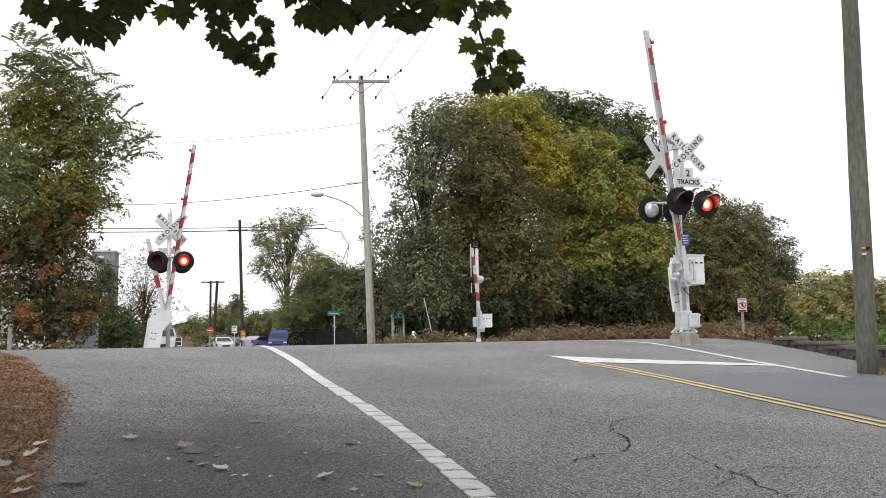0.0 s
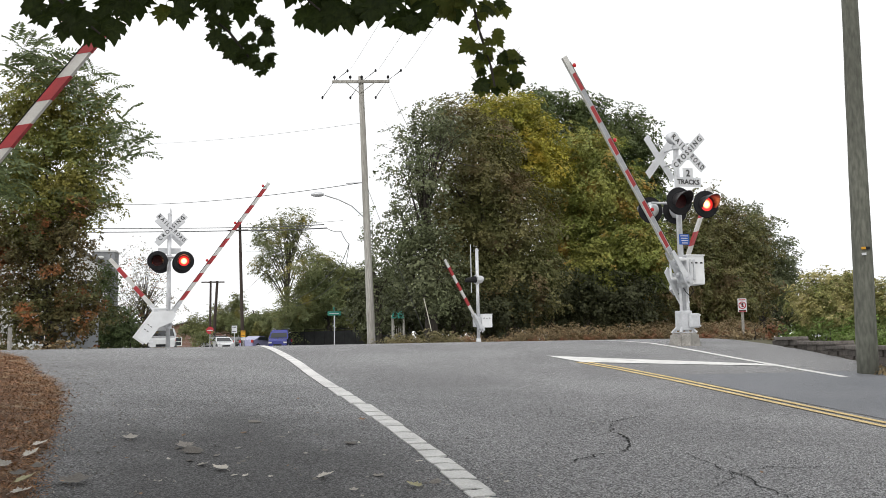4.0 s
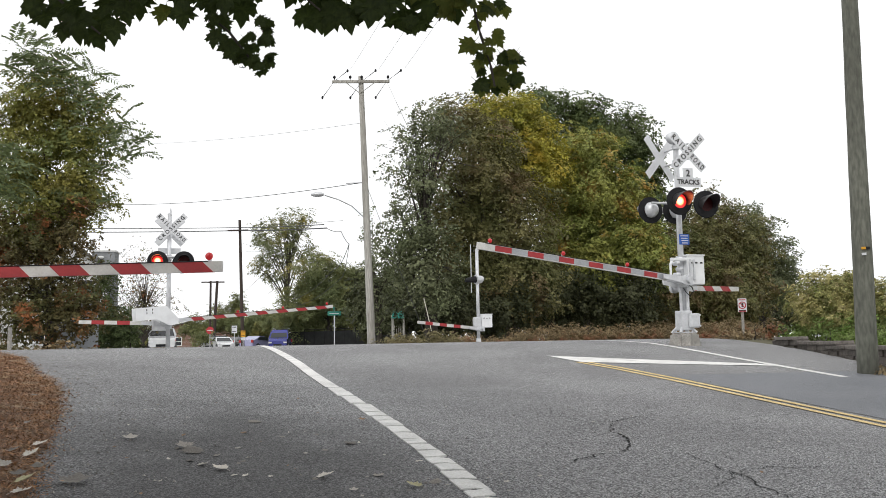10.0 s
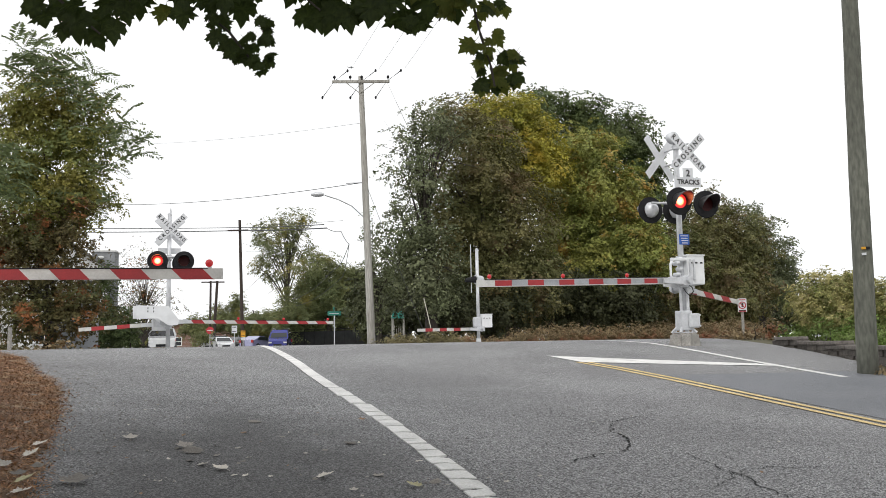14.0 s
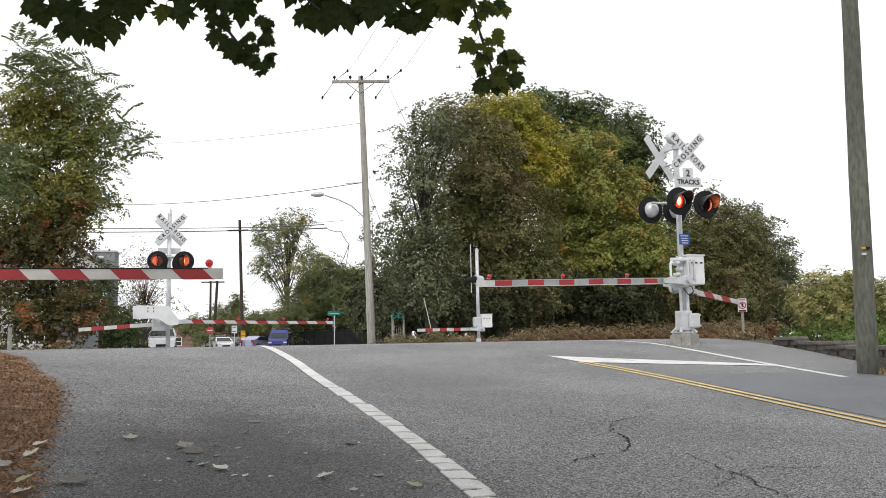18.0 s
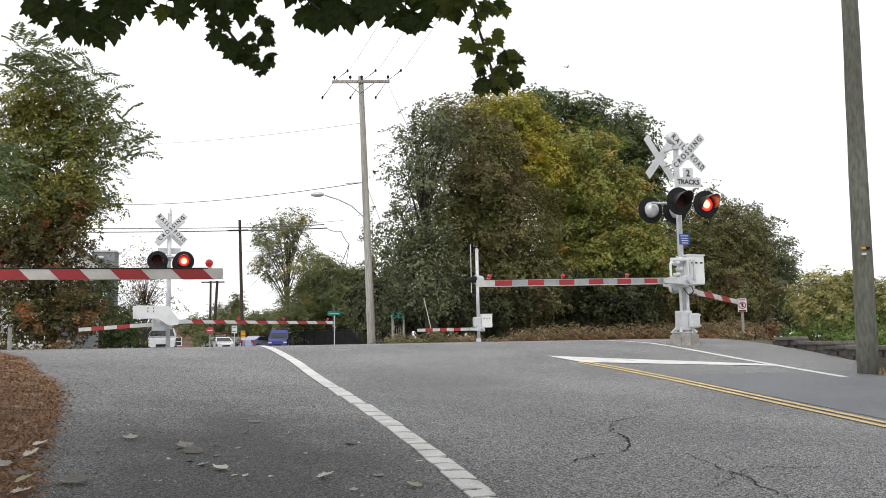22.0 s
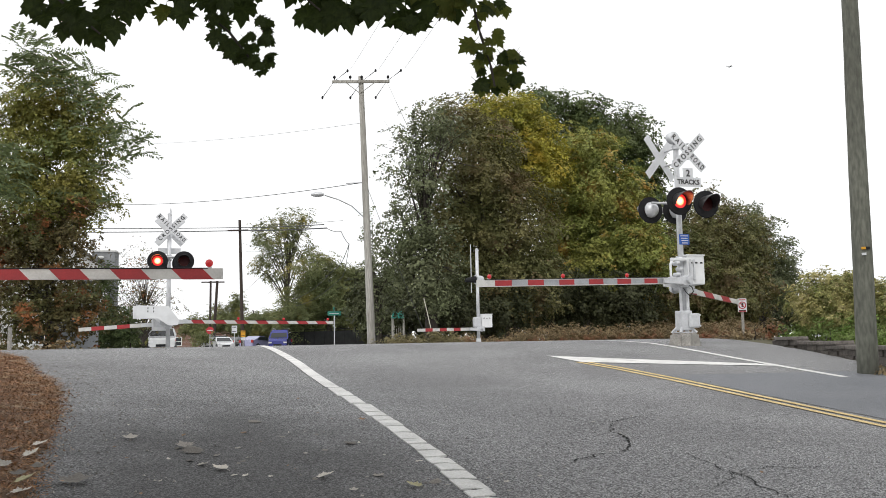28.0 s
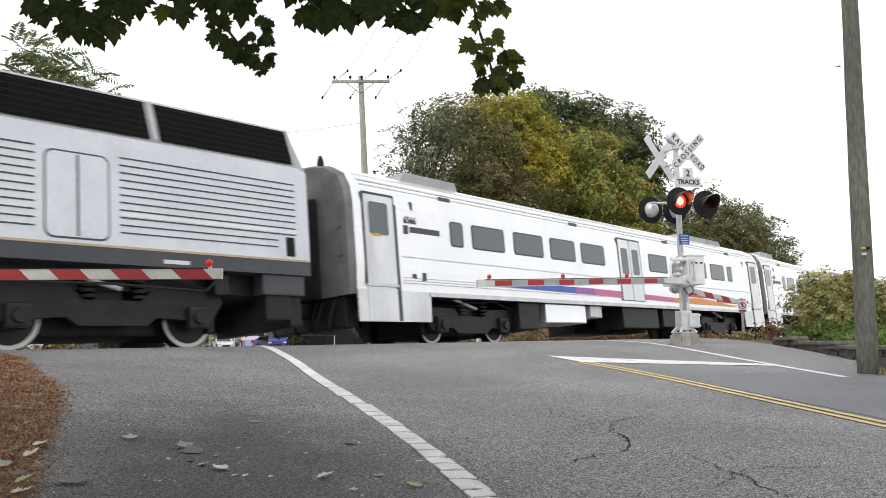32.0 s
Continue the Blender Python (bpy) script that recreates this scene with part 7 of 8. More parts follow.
    for x0, x1, f0, f1 in ((-8.3, -6.0, 0.12, 0.76), (-11.5, -8.55, 0.10, 0.88), (-20.2, -17.4, 0.06, 0.93), (-23.3, -20.4, 0.06, 0.93)):
        slope("radiator_grille", GRILLE, x1, x0, f0, f1, 0.02, "black radiator grille")
        for k in range(6):
            f = f0 + (f1 - f0) * (k + 0.5) / 6
            slope("grille_bar", UNDER, x1, x0, f, f + 0.014, 0.026)
    for x0, x1 in ((-13.6, -11.6), (-15.4, -13.65), (-17.3, -15.45)):
        slope("roof_hatch", HATCH, x1, x0, 0.05, 0.8, 0.012, "dusty grey roof hatch panel")
    slope("roof_trim", LIGHT_SILVER, -23.3, -5.95, 0.93, 0.98, 0.016)
    for x in (-8.43, -11.55, -13.62, -15.42, -17.35, -20.3):
        slope("panel_joint", LIGHT_SILVER, x - 0.03, x + 0.03, 0.06, 0.95, 0.03)
    for x in (-9.3, -12.4, -15.5):
        plate(ob, "panel_seam", HATCH, rect(x - 0.008, x + 0.008, 1.64, 3.44), 1.5, 0.003)
    for x in (-14.6, -15.0, -12.6):
        bm = B()
        pipe(bm, [(x, 1.26, 4.26), (x - 0.05, 1.20, 4.42), (x - 0.18, 1.12, 4.44)], 0.012, 6)
        part("lifting_eye", bm, UNDER, ob)
    slope("roof_hatch", SLATE, -5.0, -5.9, 0.05, 0.95, 0.015)
    for x in (-6.9, -9.6, -18.7, -21.7):
        bm = B()
        tube(bm, (x, 0, 4.26), (x, 0, 4.40), 0.65, 0.60, 24)
        part("roof_fan", bm, ROOFGREY, ob)
    bm = B()
    slab(bm, [(-4.3, 4.32), (-5.4, 4.3), (-5.3, 4.5), (-4.5, 4.52)], "y", -0.9, 0.9)
    part("roof_intake", bm, BLACK, ob)
    bm = B()
    tube(bm, (-16.5, 0.2, 4.25), (-16.5, 0.2, 4.45), 0.2)
    part("exhaust", bm, BLACK, ob)
    # steps, tank, boxes
    for s in (1, -1):
        bm = B()
        box(bm, -5.5, -4.78, s * 1.30, s * 1.44, 0.38, 1.35, 0.02)
        st = part("step_well", bm, UNDER, ob)
        for z in (0.42, 0.74, 1.06):
            bm = B()
            box(bm, -5.46, -4.82, s * 1.44, s * 1.50, z, z + 0.035)
            part("step", bm, TAN, st)
        bm = B()
        tube(bm, (-4.55, s * 1.46, 1.12), (-4.55, s * 1.50, 1.12), 0.028)
        part("side_lamp", bm, HEADLAMP, ob)
        bm = B()
        box(bm, -9.8, -8.35, s * 0.8, s * 1.34, 0.24, 0.94, 0.04)
        part("battery_box", bm, UNDER, ob)
    bm = B()
    prof = [(0.0, 0.22), (1.0, 0.22), (1.26, 0.34), (1.36, 0.68), (1.32, 1.0), (1.22, 1.16), (0, 1.16)]
    loft(bm, [(-11.6, prof), (-16.9, prof)])
    part("fuel_tank", bm, UNDER, ob, "black fuel tank")
    for s in (1, -1):
        bm = B()
        box(bm, -23.5, -22.5, s * 1.10, s * 1.44, 0.92, 1.33, 0.03)
        part("rear_skirt", bm, SLATE, ob)
        bm = B()
        box(bm, -23.2, -22.6, s * 1.0, s * 1.38, 0.45, 0.95, 0.03)
        part("rear_step_box", bm, UNDER, ob)
    # dark block added in place of the shade between engine and coach
    bm = B()
    box(bm, -23.55, -23.25, -1.25, 1.25, 0.34, 1.33, 0.03)
    part("rear_shade_block", bm, UNDER, ob, "dark block standing in for shade under the rear end")
    bm = B()
    box(bm, -24.2, -23.4, -0.15, 0.15, 0.7, 1.0, 0.04)
    part("rear_coupler", bm, UNDER, ob)
    bm = B()
    box(bm, -23.3, -2.6, -1.05, 1.05, 0.95, 1.34)
    for s in (1, -1):
        box(bm, -16.9, -7.6, s * 1.0, s * 1.30, 1.18, 1.33)
    part("underframe", bm, UNDER, ob, "sooty black underframe")
    for x0, x1 in ((-17.3, -16.6), (-20.9, -20.4)):
        plate(ob, "sill_label", SIGN_W, rect(x0, x1, 1.38, 1.45), 1.5, 0.004, "white marking on the sill")
    for s in (1, -1):
        for x0, x1, z0, z1 in ((-4.5, -4.2, 0.95, 1.28), (-6.2, -5.75, 1.0, 1.3), (-7.5, -7.2, 0.75, 1.25), (-11.2, -10.2, 0.55, 1.15), (-17.6, -17.2, 0.8, 1.25), (-21.8, -21.5, 0.9, 1.28)):
            bm = B()
            box(bm, x0, x1, s * 1.12, s * 1.36, z0, z1, 0.03)
            part("equipment_box", bm, UNDER, ob)
        for x0, x1 in ((-4.4, -7.4), (-17.4, -21.6)):
            bm = B()
            pipe(bm, [(x0, s * 1.34, 1.22), (x0 - 0.4, s * 1.36, 1.0), ((x0 + x1) / 2, s * 1.36, 1.02), (x1 + 0.3, s * 1.36, 0.96), (x1, s * 1.34, 1.22)], 0.022, 6)
            part("brake_pipe", bm, UNDER, ob, "grimy brake pipe")
    bogie(ob, -5.9, 3.1, 0.50, 0.86)
    bogie(ob, -19.67, 3.13, 0.50, 0.86)
    TRAIN.append((ob, 0.0))
    return ob


def coach(back, number, label):
    """A single-level coach: x runs back from its front end as negative."""
    ob = thing("passenger_coach", train_pose(0, back), label, "passenger coach", "coaches of the train")
    L = 25.5
    half = [(0, 1.02), (1.47, 1.02), (1.5, 1.6), (1.5, 3.0), (1.45, 3.34), (1.30, 3.64), (0.96, 3.85), (0.5, 3.95), (0, 3.99)]
    bm = B()
    loft(bm, [(-0.03, half), (-L + 0.03, half)], (1, 0, 0, 0, 0, 0, 0, 0))
    part("body", bm, [STAINLESS, UNDER], ob, "brushed stainless coach body")
    for x, sgn in ((0.0, 1), (-L, -1)):
        bm = B()
        e = [(y * 0.985, z) for y, z in half]
        loft(bm, [(x - sgn * 0.04, half), (x + sgn * 0.05, e), (x + sgn * 0.10, [(y * 0.93, z - (0.04 if z > 3 else 0)) for y, z in half])])
        end = part("end_wall", bm, END_GREY, ob, "sooty grey end wall")
        bm = B()
        box(bm, x - 0.02 * sgn, x + 0.22 * sgn, -0.55, 0.55, 1.0, 3.2, 0.05)
        part("gangway", bm, BLACK, end)
        bm = B()
        tube(bm, (x - 0.02 * sgn, 1.02, 2.95), (x + 0.03 * sgn, 1.02, 2.95), 0.15, 0.15, 18)
        part("end_lamp", bm, SLATE, end)
        for z in (1.75, 2.35):
            bm = B()
            pipe(bm, [(x, 0.55, z - 0.1), (x + 0.1 * sgn, 1.25, z + 0.12)], 0.025, 6)
            part("grab_rail", bm, SLATE, end)
        bm = B()
        box(bm, x, x + 0.06 * sgn, 1.22, 1.34, 1.6, 2.5, 0.02)
        part("end_post", bm, STAINLESS, end)
        bm = B()
        box(bm, x - 0.2 * sgn, x + 0.35 * sgn, -0.15, 0.15, 0.65, 0.95, 0.04)
        part("coupler", bm, UNDER, ob)
        # dark block added where the coupler and truck lie in shade
        bm = B()
        box(bm, x - 0.30 * sgn, x + 0.02 * sgn, -1.15, 1.15, 0.36, 1.04, 0.03)
        part("end_shade_block", bm, UNDER, ob, "dark block standing in for shade under the coach end")
        for y in (-0.95, -0.25, 0.3, 0.85):
            bm = B()
            pipe(bm, [(x, y, 0.98), (x + 0.14 * sgn, y, 0.7), (x + 0.20 * sgn, y * 0.95, 0.42), (x + 0.1 * sgn, y * 0.9, 0.3)], 0.03, 8)
            part("jumper_cable", bm, BLACK, ob)
        bm = B()
        pipe(bm, [(x, 0.5, 1.0), (x + 0.2 * sgn, 0.5, 0.6), (x + 0.25 * sgn, 0.45, 0.35)], 0.035, 8)
        part("air_hose", bm, BLACK, ob)
        # vestibule skirts and doors
        a, b = x, x - sgn * 2.45
        plate(ob, "skirt", SATIN, [(a - sgn * 0.03, 0.44), (b + sgn * 0.05, 0.44), (b, 1.12), (a - sgn * 0.03, 1.12)], 1.47, 0.02, "stainless vestibule skirt")
        da, db = x - sgn * 0.34, x - sgn * 1.28
        lo, hi = min(da, db), max(da, db)
        plate(ob, "door_frame", SLATE, rect(lo - 0.06, hi + 0.06, 1.22, 3.25, 0.05), 1.5, 0.006)
        dr = plate(ob, "door", SATIN, rect(lo, hi, 1.24, 3.19, 0.04), 1.5, 0.015, "stainless sliding door")
        plate(ob, "door_window", TRAIN_GLASS, rect(lo + 0.18, hi - 0.14, 2.32, 3.04, 0.07), 1.5, 0.02)
        plate(ob, "door_sticker", YELLOW_SIGN, rect(lo + 0.42, hi - 0.22, 2.29, 2.34), 1.5, 0.024)
        plate(ob, "door_sill", ALU, rect(lo - 0.02, hi + 0.04, 1.19, 1.25), 1.49, 0.05)
        plate(ob, "step_trap", SATIN, rect(lo, hi, 0.46, 1.16), 1.47, 0.03)
        plate(ob, "door_seam", SLATE, rect(min(db, db - sgn * 0.12), max(db, db - sgn * 0.12), 0.46, 3.05), 1.5, 0.004)
        for k in range(2):
            q = x - sgn * (1.9 + 0.35 * k)
            plate(ob, "side_vent", SLATE, rect(q - 0.06, q + 0.06, 1.42 - 0.05 * k, 1.52 + 0.04 * k), 1.5, 0.01)
        plate(ob, "side_lamp", SLATE, rect(x - sgn * 1.95 - 0.04, x - sgn * 1.95 + 0.04, 2.98, 3.18), 1.47, 0.03)
    # windows mirrored about the middle doors
    spans = [(3.33, 3.87), (4.21, 5.66), (6.08, 7.57), (7.93, 9.35), (9.69, 11.17)]
    for a, b in spans + [(L - b, L - a) for a, b in spans]:
        plate(ob, "window_frame", SLATE, rect(-b, -a, 2.26, 2.88, 0.09), 1.5, 0.004)
        plate(ob, "window", TRAIN_GLASS, rect(-b + 0.035, -a - 0.035, 2.295, 2.845, 0.07), 1.5, 0.010, "tinted rounded coach window")
    plate(ob, "door_frame", SLATE, rect(-13.72, -12.0 - 0.08, 1.22, 3.25, 0.04), 1.5, 0.006)
    for a, b in ((12.14, 12.88), (12.92, 13.66)):
        plate(ob, "door", SATIN, rect(-b, -a, 1.24, 3.19, 0.03), 1.5, 0.014, "stainless sliding door")
        plate(ob, "door_window", TRAIN_GLASS, rect(-b + 0.14, -a - 0.14, 2.08, 2.92, 0.06), 1.5, 0.018)
    # sill, ribs, livery
    plate(ob, "side_sill", ALU, rect(-L + 2.4, -2.4, 1.02, 1.12), 1.5, 0.03)
    plate(ob, "side_rib", ALU, rect(-L + 0.2, -1.5, 1.88, 1.91), 1.5, 0.008)
    for k in range(3):
        plate(ob, "side_rib", ALU, rect(-L + 0.2, -1.5, 1.30 + 0.06 * k, 1.315 + 0.06 * k), 1.5, 0.008)
    for z, y in ((3.42, 1.41), (3.53, 1.36), (3.66, 1.27)):
        plate(ob, "roof_rib", ALU, rect(-L + 0.3, -0.3, z - 0.012, z + 0.012), y, 0.012)
    plate(ob, "livery_blue", BLUE_FADE, [(-4.6, 1.38), (-9.2, 1.34), (-9.1, 1.52), (-6.0, 1.50)], 1.5, 0.011, "blue livery band")
    plate(ob, "livery_purple", PURPLE, [(-9.22, 1.34), (-10.3, 1.33), (-10.2, 1.52), (-9.12, 1.52)], 1.5, 0.011)
    plate(ob, "livery_magenta", MAGENTA, [(-10.32, 1.33), (-12.05, 1.31), (-12.05, 1.50), (-10.22, 1.52)], 1.5, 0.011)
    plate(ob, "livery_magenta", MAGENTA, [(-13.75, 1.30), (-16.2, 1.27), (-16.0, 1.42), (-13.75, 1.47)], 1.5, 0.011)
    plate(ob, "livery_orange", ORANGE, [(-16.22, 1.26), (-22.4, 1.24), (-18.6, 1.48), (-16.02, 1.42)], 1.5, 0.011)
    plate(ob, "livery_red", RED_PAINT, [(-17.5, 1.50), (-19.3, 1.50), (-18.7, 1.78), (-17.3, 1.82)], 1.5, 0.011)
    plate(ob, "livery_red", RED_PAINT, [(-20.2, 1.38), (-22.0, 1.38), (-21.4, 1.58), (-20.0, 1.66)], 1.5, 0.011)
    letters(number, 0.22, SLATE, ob, pose(-1.86, 1.512, 2.74, 0, 0, 180), name="fleet_number", bold=0.004)
    for x0, x1, z0, z1 in ((-1.62, -1.78, 2.42, 2.62), (-1.84, -2.92, 2.47, 2.60)):
        plate(ob, "operator_mark", SLATE, rect(x0, x1, z0, z1), 1.5, 0.01)
    # roof gear
    bm = B()
    slab(bm, [(-2.3, 3.84), (-4.6, 3.84), (-4.5, 4.10), (-2.5, 4.10)], "y", -0.9, 0.9)
    part("air_conditioner", bm, ROOFGREY, ob, "grey roof unit")
    bm = B()
    slab(bm, [(-L + 2.5, 3.84), (-L + 7.0, 3.84), (-L + 6.8, 4.07), (-L + 2.8, 4.07)], "y", -0.9, 0.9)
    part("air_conditioner", bm, ROOFGREY, ob)
    for x in (-3.3, -9.5, -16.0, -22.0):
        plate(ob, "roof_vent", SLATE, rect(x - 0.22, x + 0.22, 3.28, 3.46), 1.42, 0.02)
    bm = B()
    ball(bm, (-0.1, 0.55, 3.98), 0.16, 0.5, 0.5, 1.4)
    part("roof_horn", bm, BLACK, ob)
    # underfloor boxes
    for x0, x1, z0, mt in ((-9.8, -7.55, 0.48, STAINLESS), (-10.8, -10.1, 0.66, ALU), (-14.8, -12.2, 0.35, UNDER), (-17.6, -15.2, 0.40, UNDER), (-7.2, -6.2, 0.30, UNDER)):
        for s in (1, -1):
            bm = B()
            box(bm, x0, x1, s * 0.4, s * 1.40, z0, 1.02, 0.03)
            bx_ = part("underfloor_box", bm, mt, ob)
    bm = B()
    box(bm, -L + 0.5, -0.5, -0.5, 0.5, 0.75, 1.02, 0.0)
    part("underframe", bm, UNDER, ob)
    bogie(ob, -4.45, 2.6, 0.42, 0.72)
    bogie(ob, -L + 4.45, 2.6, 0.42, 0.72)
    TRAIN.append((ob, back))
    return ob


engine = locomotive()
# the cab is drawn out a little towards its nose
for ch in engine.children_recursive:
    if not ch.name.startswith(("wheelset", "tyre", "bogie", "axle", "spring", "damper", "hose", "traction", "brake")):
        for v in ch.data.vertices:
            if v.co.x > -4.7:
                v.co.x += 0.05 * (v.co.x + 4.7)
for k, num in enumerate(("6566", "6541", "6527", "6510")):
    coach(24.76 + 26.0 * k, num, "stainless single-level passenger coach with coloured livery stripes")

# ---- small aircraft far off in the sky
PLANE = material("distant_airframe", (0.25, 0.26, 0.28), (0.2, 0.21, 0.22), 1, 0.5)
plane = thing("aeroplane", pose(-823.6, 1500, 499, 0, 0, 0), "small propeller aeroplane far off in the white sky", "aeroplane")
bm = B()
ball(bm, (0, 0, 0), 1.0, 5.5, 0.8, 0.8)
part("fuselage", bm, PLANE, plane)
bm = B()
slab(bm, [(0.8, -8), (1.6, -8), (2.0, 0), (1.6, 8), (0.8, 8), (0.0, 0)], "z", 0.5, 0.7)
part("wing", bm, PLANE, plane)
bm = B()
slab(bm, [(-5.2, 0.2), (-4.2, 0.2), (-4.8, 2.2), (-5.5, 2.2)], "y", -0.1, 0.1)
part("tail_fin", bm, PLANE, plane)

# ---- maple leaves over the camera, on a limb of a tree behind it
MAPLE = leaf_material("maple_leaf", (0.028, 0.044, 0.011), (0.048, 0.068, 0.015), patch=6.0, glow=0.45)
MAPLE_OLD = leaf_material("yellowing_maple_leaf", (0.085, 0.11, 0.02), (0.115, 0.125, 0.022), patch=3.0, glow=0.5)
DRIED = material("dried_leaf", (0.62, 0.59, 0.54), (0.48, 0.44, 0.38), 12, 0.85, fine=60, per_object=0.3)
DRIED_B = material("brown_dried_leaf", (0.34, 0.21, 0.12), (0.24, 0.15, 0.09), 12, 0.85, fine=60, per_object=0.3)
DRIED_G = material("grey_dried_leaf", (0.30, 0.28, 0.25), (0.20, 0.18, 0.16), 12, 0.85, fine=60, per_object=0.3)
DRIED_Y = material("yellowed_leaf", (0.44, 0.42, 0.26), (0.36, 0.32, 0.17), 12, 0.8, fine=60)
OUTLINE = [(0.0, -0.50), (0.07, -0.42), (0.30, -0.46), (0.27, -0.34), (0.52, -0.22), (0.42, -0.12), (0.60, 0.08), (0.44, 0.08), (0.40, 0.22), (0.24, 0.12), (0.30, 0.34), (0.18, 0.32), (0.12, 0.44), (0.0, 0.62)]


def maple_mesh(name, mat, curl, seed):
    """One five-lobed leaf about a unit across, stalk at the bottom, curled and waved."""
    g = random.Random(seed)
    pts = OUTLINE + [(-x, y) for x, y in OUTLINE[-2:0:-1]]
    bm = B()
    def lift(x, y):
        return curl * (x * x * 0.9 + 0.5 * (y - 0.1) ** 2) + 0.05 * math.sin(7 * x + seed) * math.cos(5 * y)
    mid = bm.verts.new((0, -0.08, lift(0, -0.08)))
    ring = []
    for x, y in pts:
        x, y = x * g.uniform(0.9, 1.1), y * g.uniform(0.93, 1.07)
        ring.append(bm.verts.new((x, y, lift(x, y))))
    inner = [bm.verts.new((v.co.x * 0.5, -0.08 + (v.co.y + 0.08) * 0.5, lift(v.co.x * 0.5, v.co.y * 0.5))) for v in ring]
    n = len(ring)
    for i in range(n):
        j = (i + 1) % n
        bm.faces.new((inner[i], ring[i], ring[j], inner[j]))
        bm.faces.new((mid, inner[i], inner[j]))
    tube(bm, (0, -0.48, lift(0, -0.48)), (0.03, -0.74, 0.04), 0.012, 0.010, 5)
    me = bpy.data.meshes.new(name)
    bmesh.ops.recalc_face_normals(bm, faces=bm.faces)
    bm.to_mesh(me)
    bm.free()
    me.materials.append(mat)
    return me


LEAF_ME = [maple_mesh("leaf", MAPLE, c, k) for k, c in enumerate((-0.25, 0.15, -0.4, 0.3))] + [maple_mesh("leaf", MAPLE_OLD, -0.3, 9)]
maple = thing("maple_branch", Matrix.Translation((-3.2, -2.2, ground_z(-3.2, -2.2))), "maple limb with broad dark green leaves hanging over the view", "tree")
mo = Vector((-3.2, -2.2, ground_z(-3.2, -2.2)))
bm = B()
tk = [Vector((-3.2, -2.2, mo.z - 0.2)), Vector((-3.15, -2.15, 0.5)), Vector((-3.1, -2.0, 2.4)), Vector((-3.2, -2.1, 5.0))]
for a, b, r0, r1 in zip(tk, tk[1:], (0.26, 0.2, 0.17), (0.2, 0.17, 0.13)):
    tube(bm, a - mo, b - mo, r0, r1, 12, caps=False)
part("trunk", bm, BARK, maple)
LIMB = [Vector(p) for p in ((-3.1, -2.0, 2.3), (-2.3, 0.3, 1.75), (-1.5, 2.1, 1.35), (-0.7, 2.5, 1.12), (-0.1, 2.5, 1.05), (0.30, 2.5, 1.02))]
bm = B()
for i, (a, b) in enumerate(zip(LIMB, LIMB[1:])):
    tube(bm, a - mo, b - mo, 0.05 - 0.008 * i, 0.042 - 0.008 * i, 8, caps=False)
part("limb", bm, BARK, maple)
TWIGS = [((-0.72, 2.5, 1.12), (-0.68, 2.5, 0.87), (-0.62, 2.5, 0.82), (-0.56, 2.5, 0.74)), ((0.09, 2.5, 1.03), (0.10, 2.5, 0.90), (0.121, 2.5, 0.80), (0.15, 2.5, 0.70), (0.16, 2.5, 0.64)),
         ((-1.3, 2.2, 1.27), (-1.15, 2.5, 0.95), (-1.0, 2.5, 0.82)), ((-0.6, 2.5, 1.10), (-0.35, 2.5, 0.88)), ((-1.0, 2.35, 1.2), (-0.9, 2.5, 0.88)), ((0.1, 2.5, 1.03), (0.0, 2.55, 0.86))]
for tw in TWIGS:
    bm = B()
    for a, b in zip(tw, tw[1:]):
        tube(bm, Vector(a) - mo, Vector(b) - mo, 0.0042, 0.003, 6)
    part("twig", bm, BARK, maple)


def hang(x, z, y, size, tilt, facing, which):
    ob = new("leaf", LEAF_ME[which])
    ob.parent = maple
    ob.matrix_basis = Matrix.Translation(Vector((x, y, z)) - mo) @ pose(0, 0, 0, 0, tilt, 0) @ pose(0, 0, 0, 90 + facing, 0, 0) @ pose(0, 0, 0, 0, 0, 180) @ Matrix.Diagonal((size, size, size, 1))


lr = random.Random(21)
# the lower rim of the leaf canopy, as (x, z) at two and a half metres
RIM = [(-1.239, 0.88), (-1.178, 0.824), (-1.111, 0.797), (-1.027, 0.778), (-0.969, 0.782), (-0.945, 0.819), (-0.92, 0.822), (-0.86, 0.887), (-0.829, 0.852), (-0.762, 0.825), (-0.678, 0.84), (-0.595, 0.83), (-0.562, 0.855), (-0.512, 0.884),
       (-0.445, 0.883), (-0.403, 0.835), (-0.362, 0.805), (-0.295, 0.79), (-0.27, 0.769), (-0.228, 0.823), (-0.178, 0.796), (-0.128, 0.83), (-0.07, 0.803), (-0.028, 0.844), (0.014, 0.836), (0.064, 0.856), (0.10, 0.88)]
x = -1.20
while x < 0.09:
    rim = lerp_table(RIM, x)
    for row in range(4):
        size = lr.uniform(0.072, 0.108)
        z = rim + size * 0.60 + row * 0.07 + lr.uniform(-0.008, 0.015)
        if z < 1.15:
            hang(x + lr.uniform(-0.02, 0.02), z, 2.5 + lr.uniform(-0.10, 0.10), size, lr.uniform(-28, 28), lr.uniform(-30, 25), 4 if lr.random() < 0.05 else lr.randrange(4))
    x += 0.044
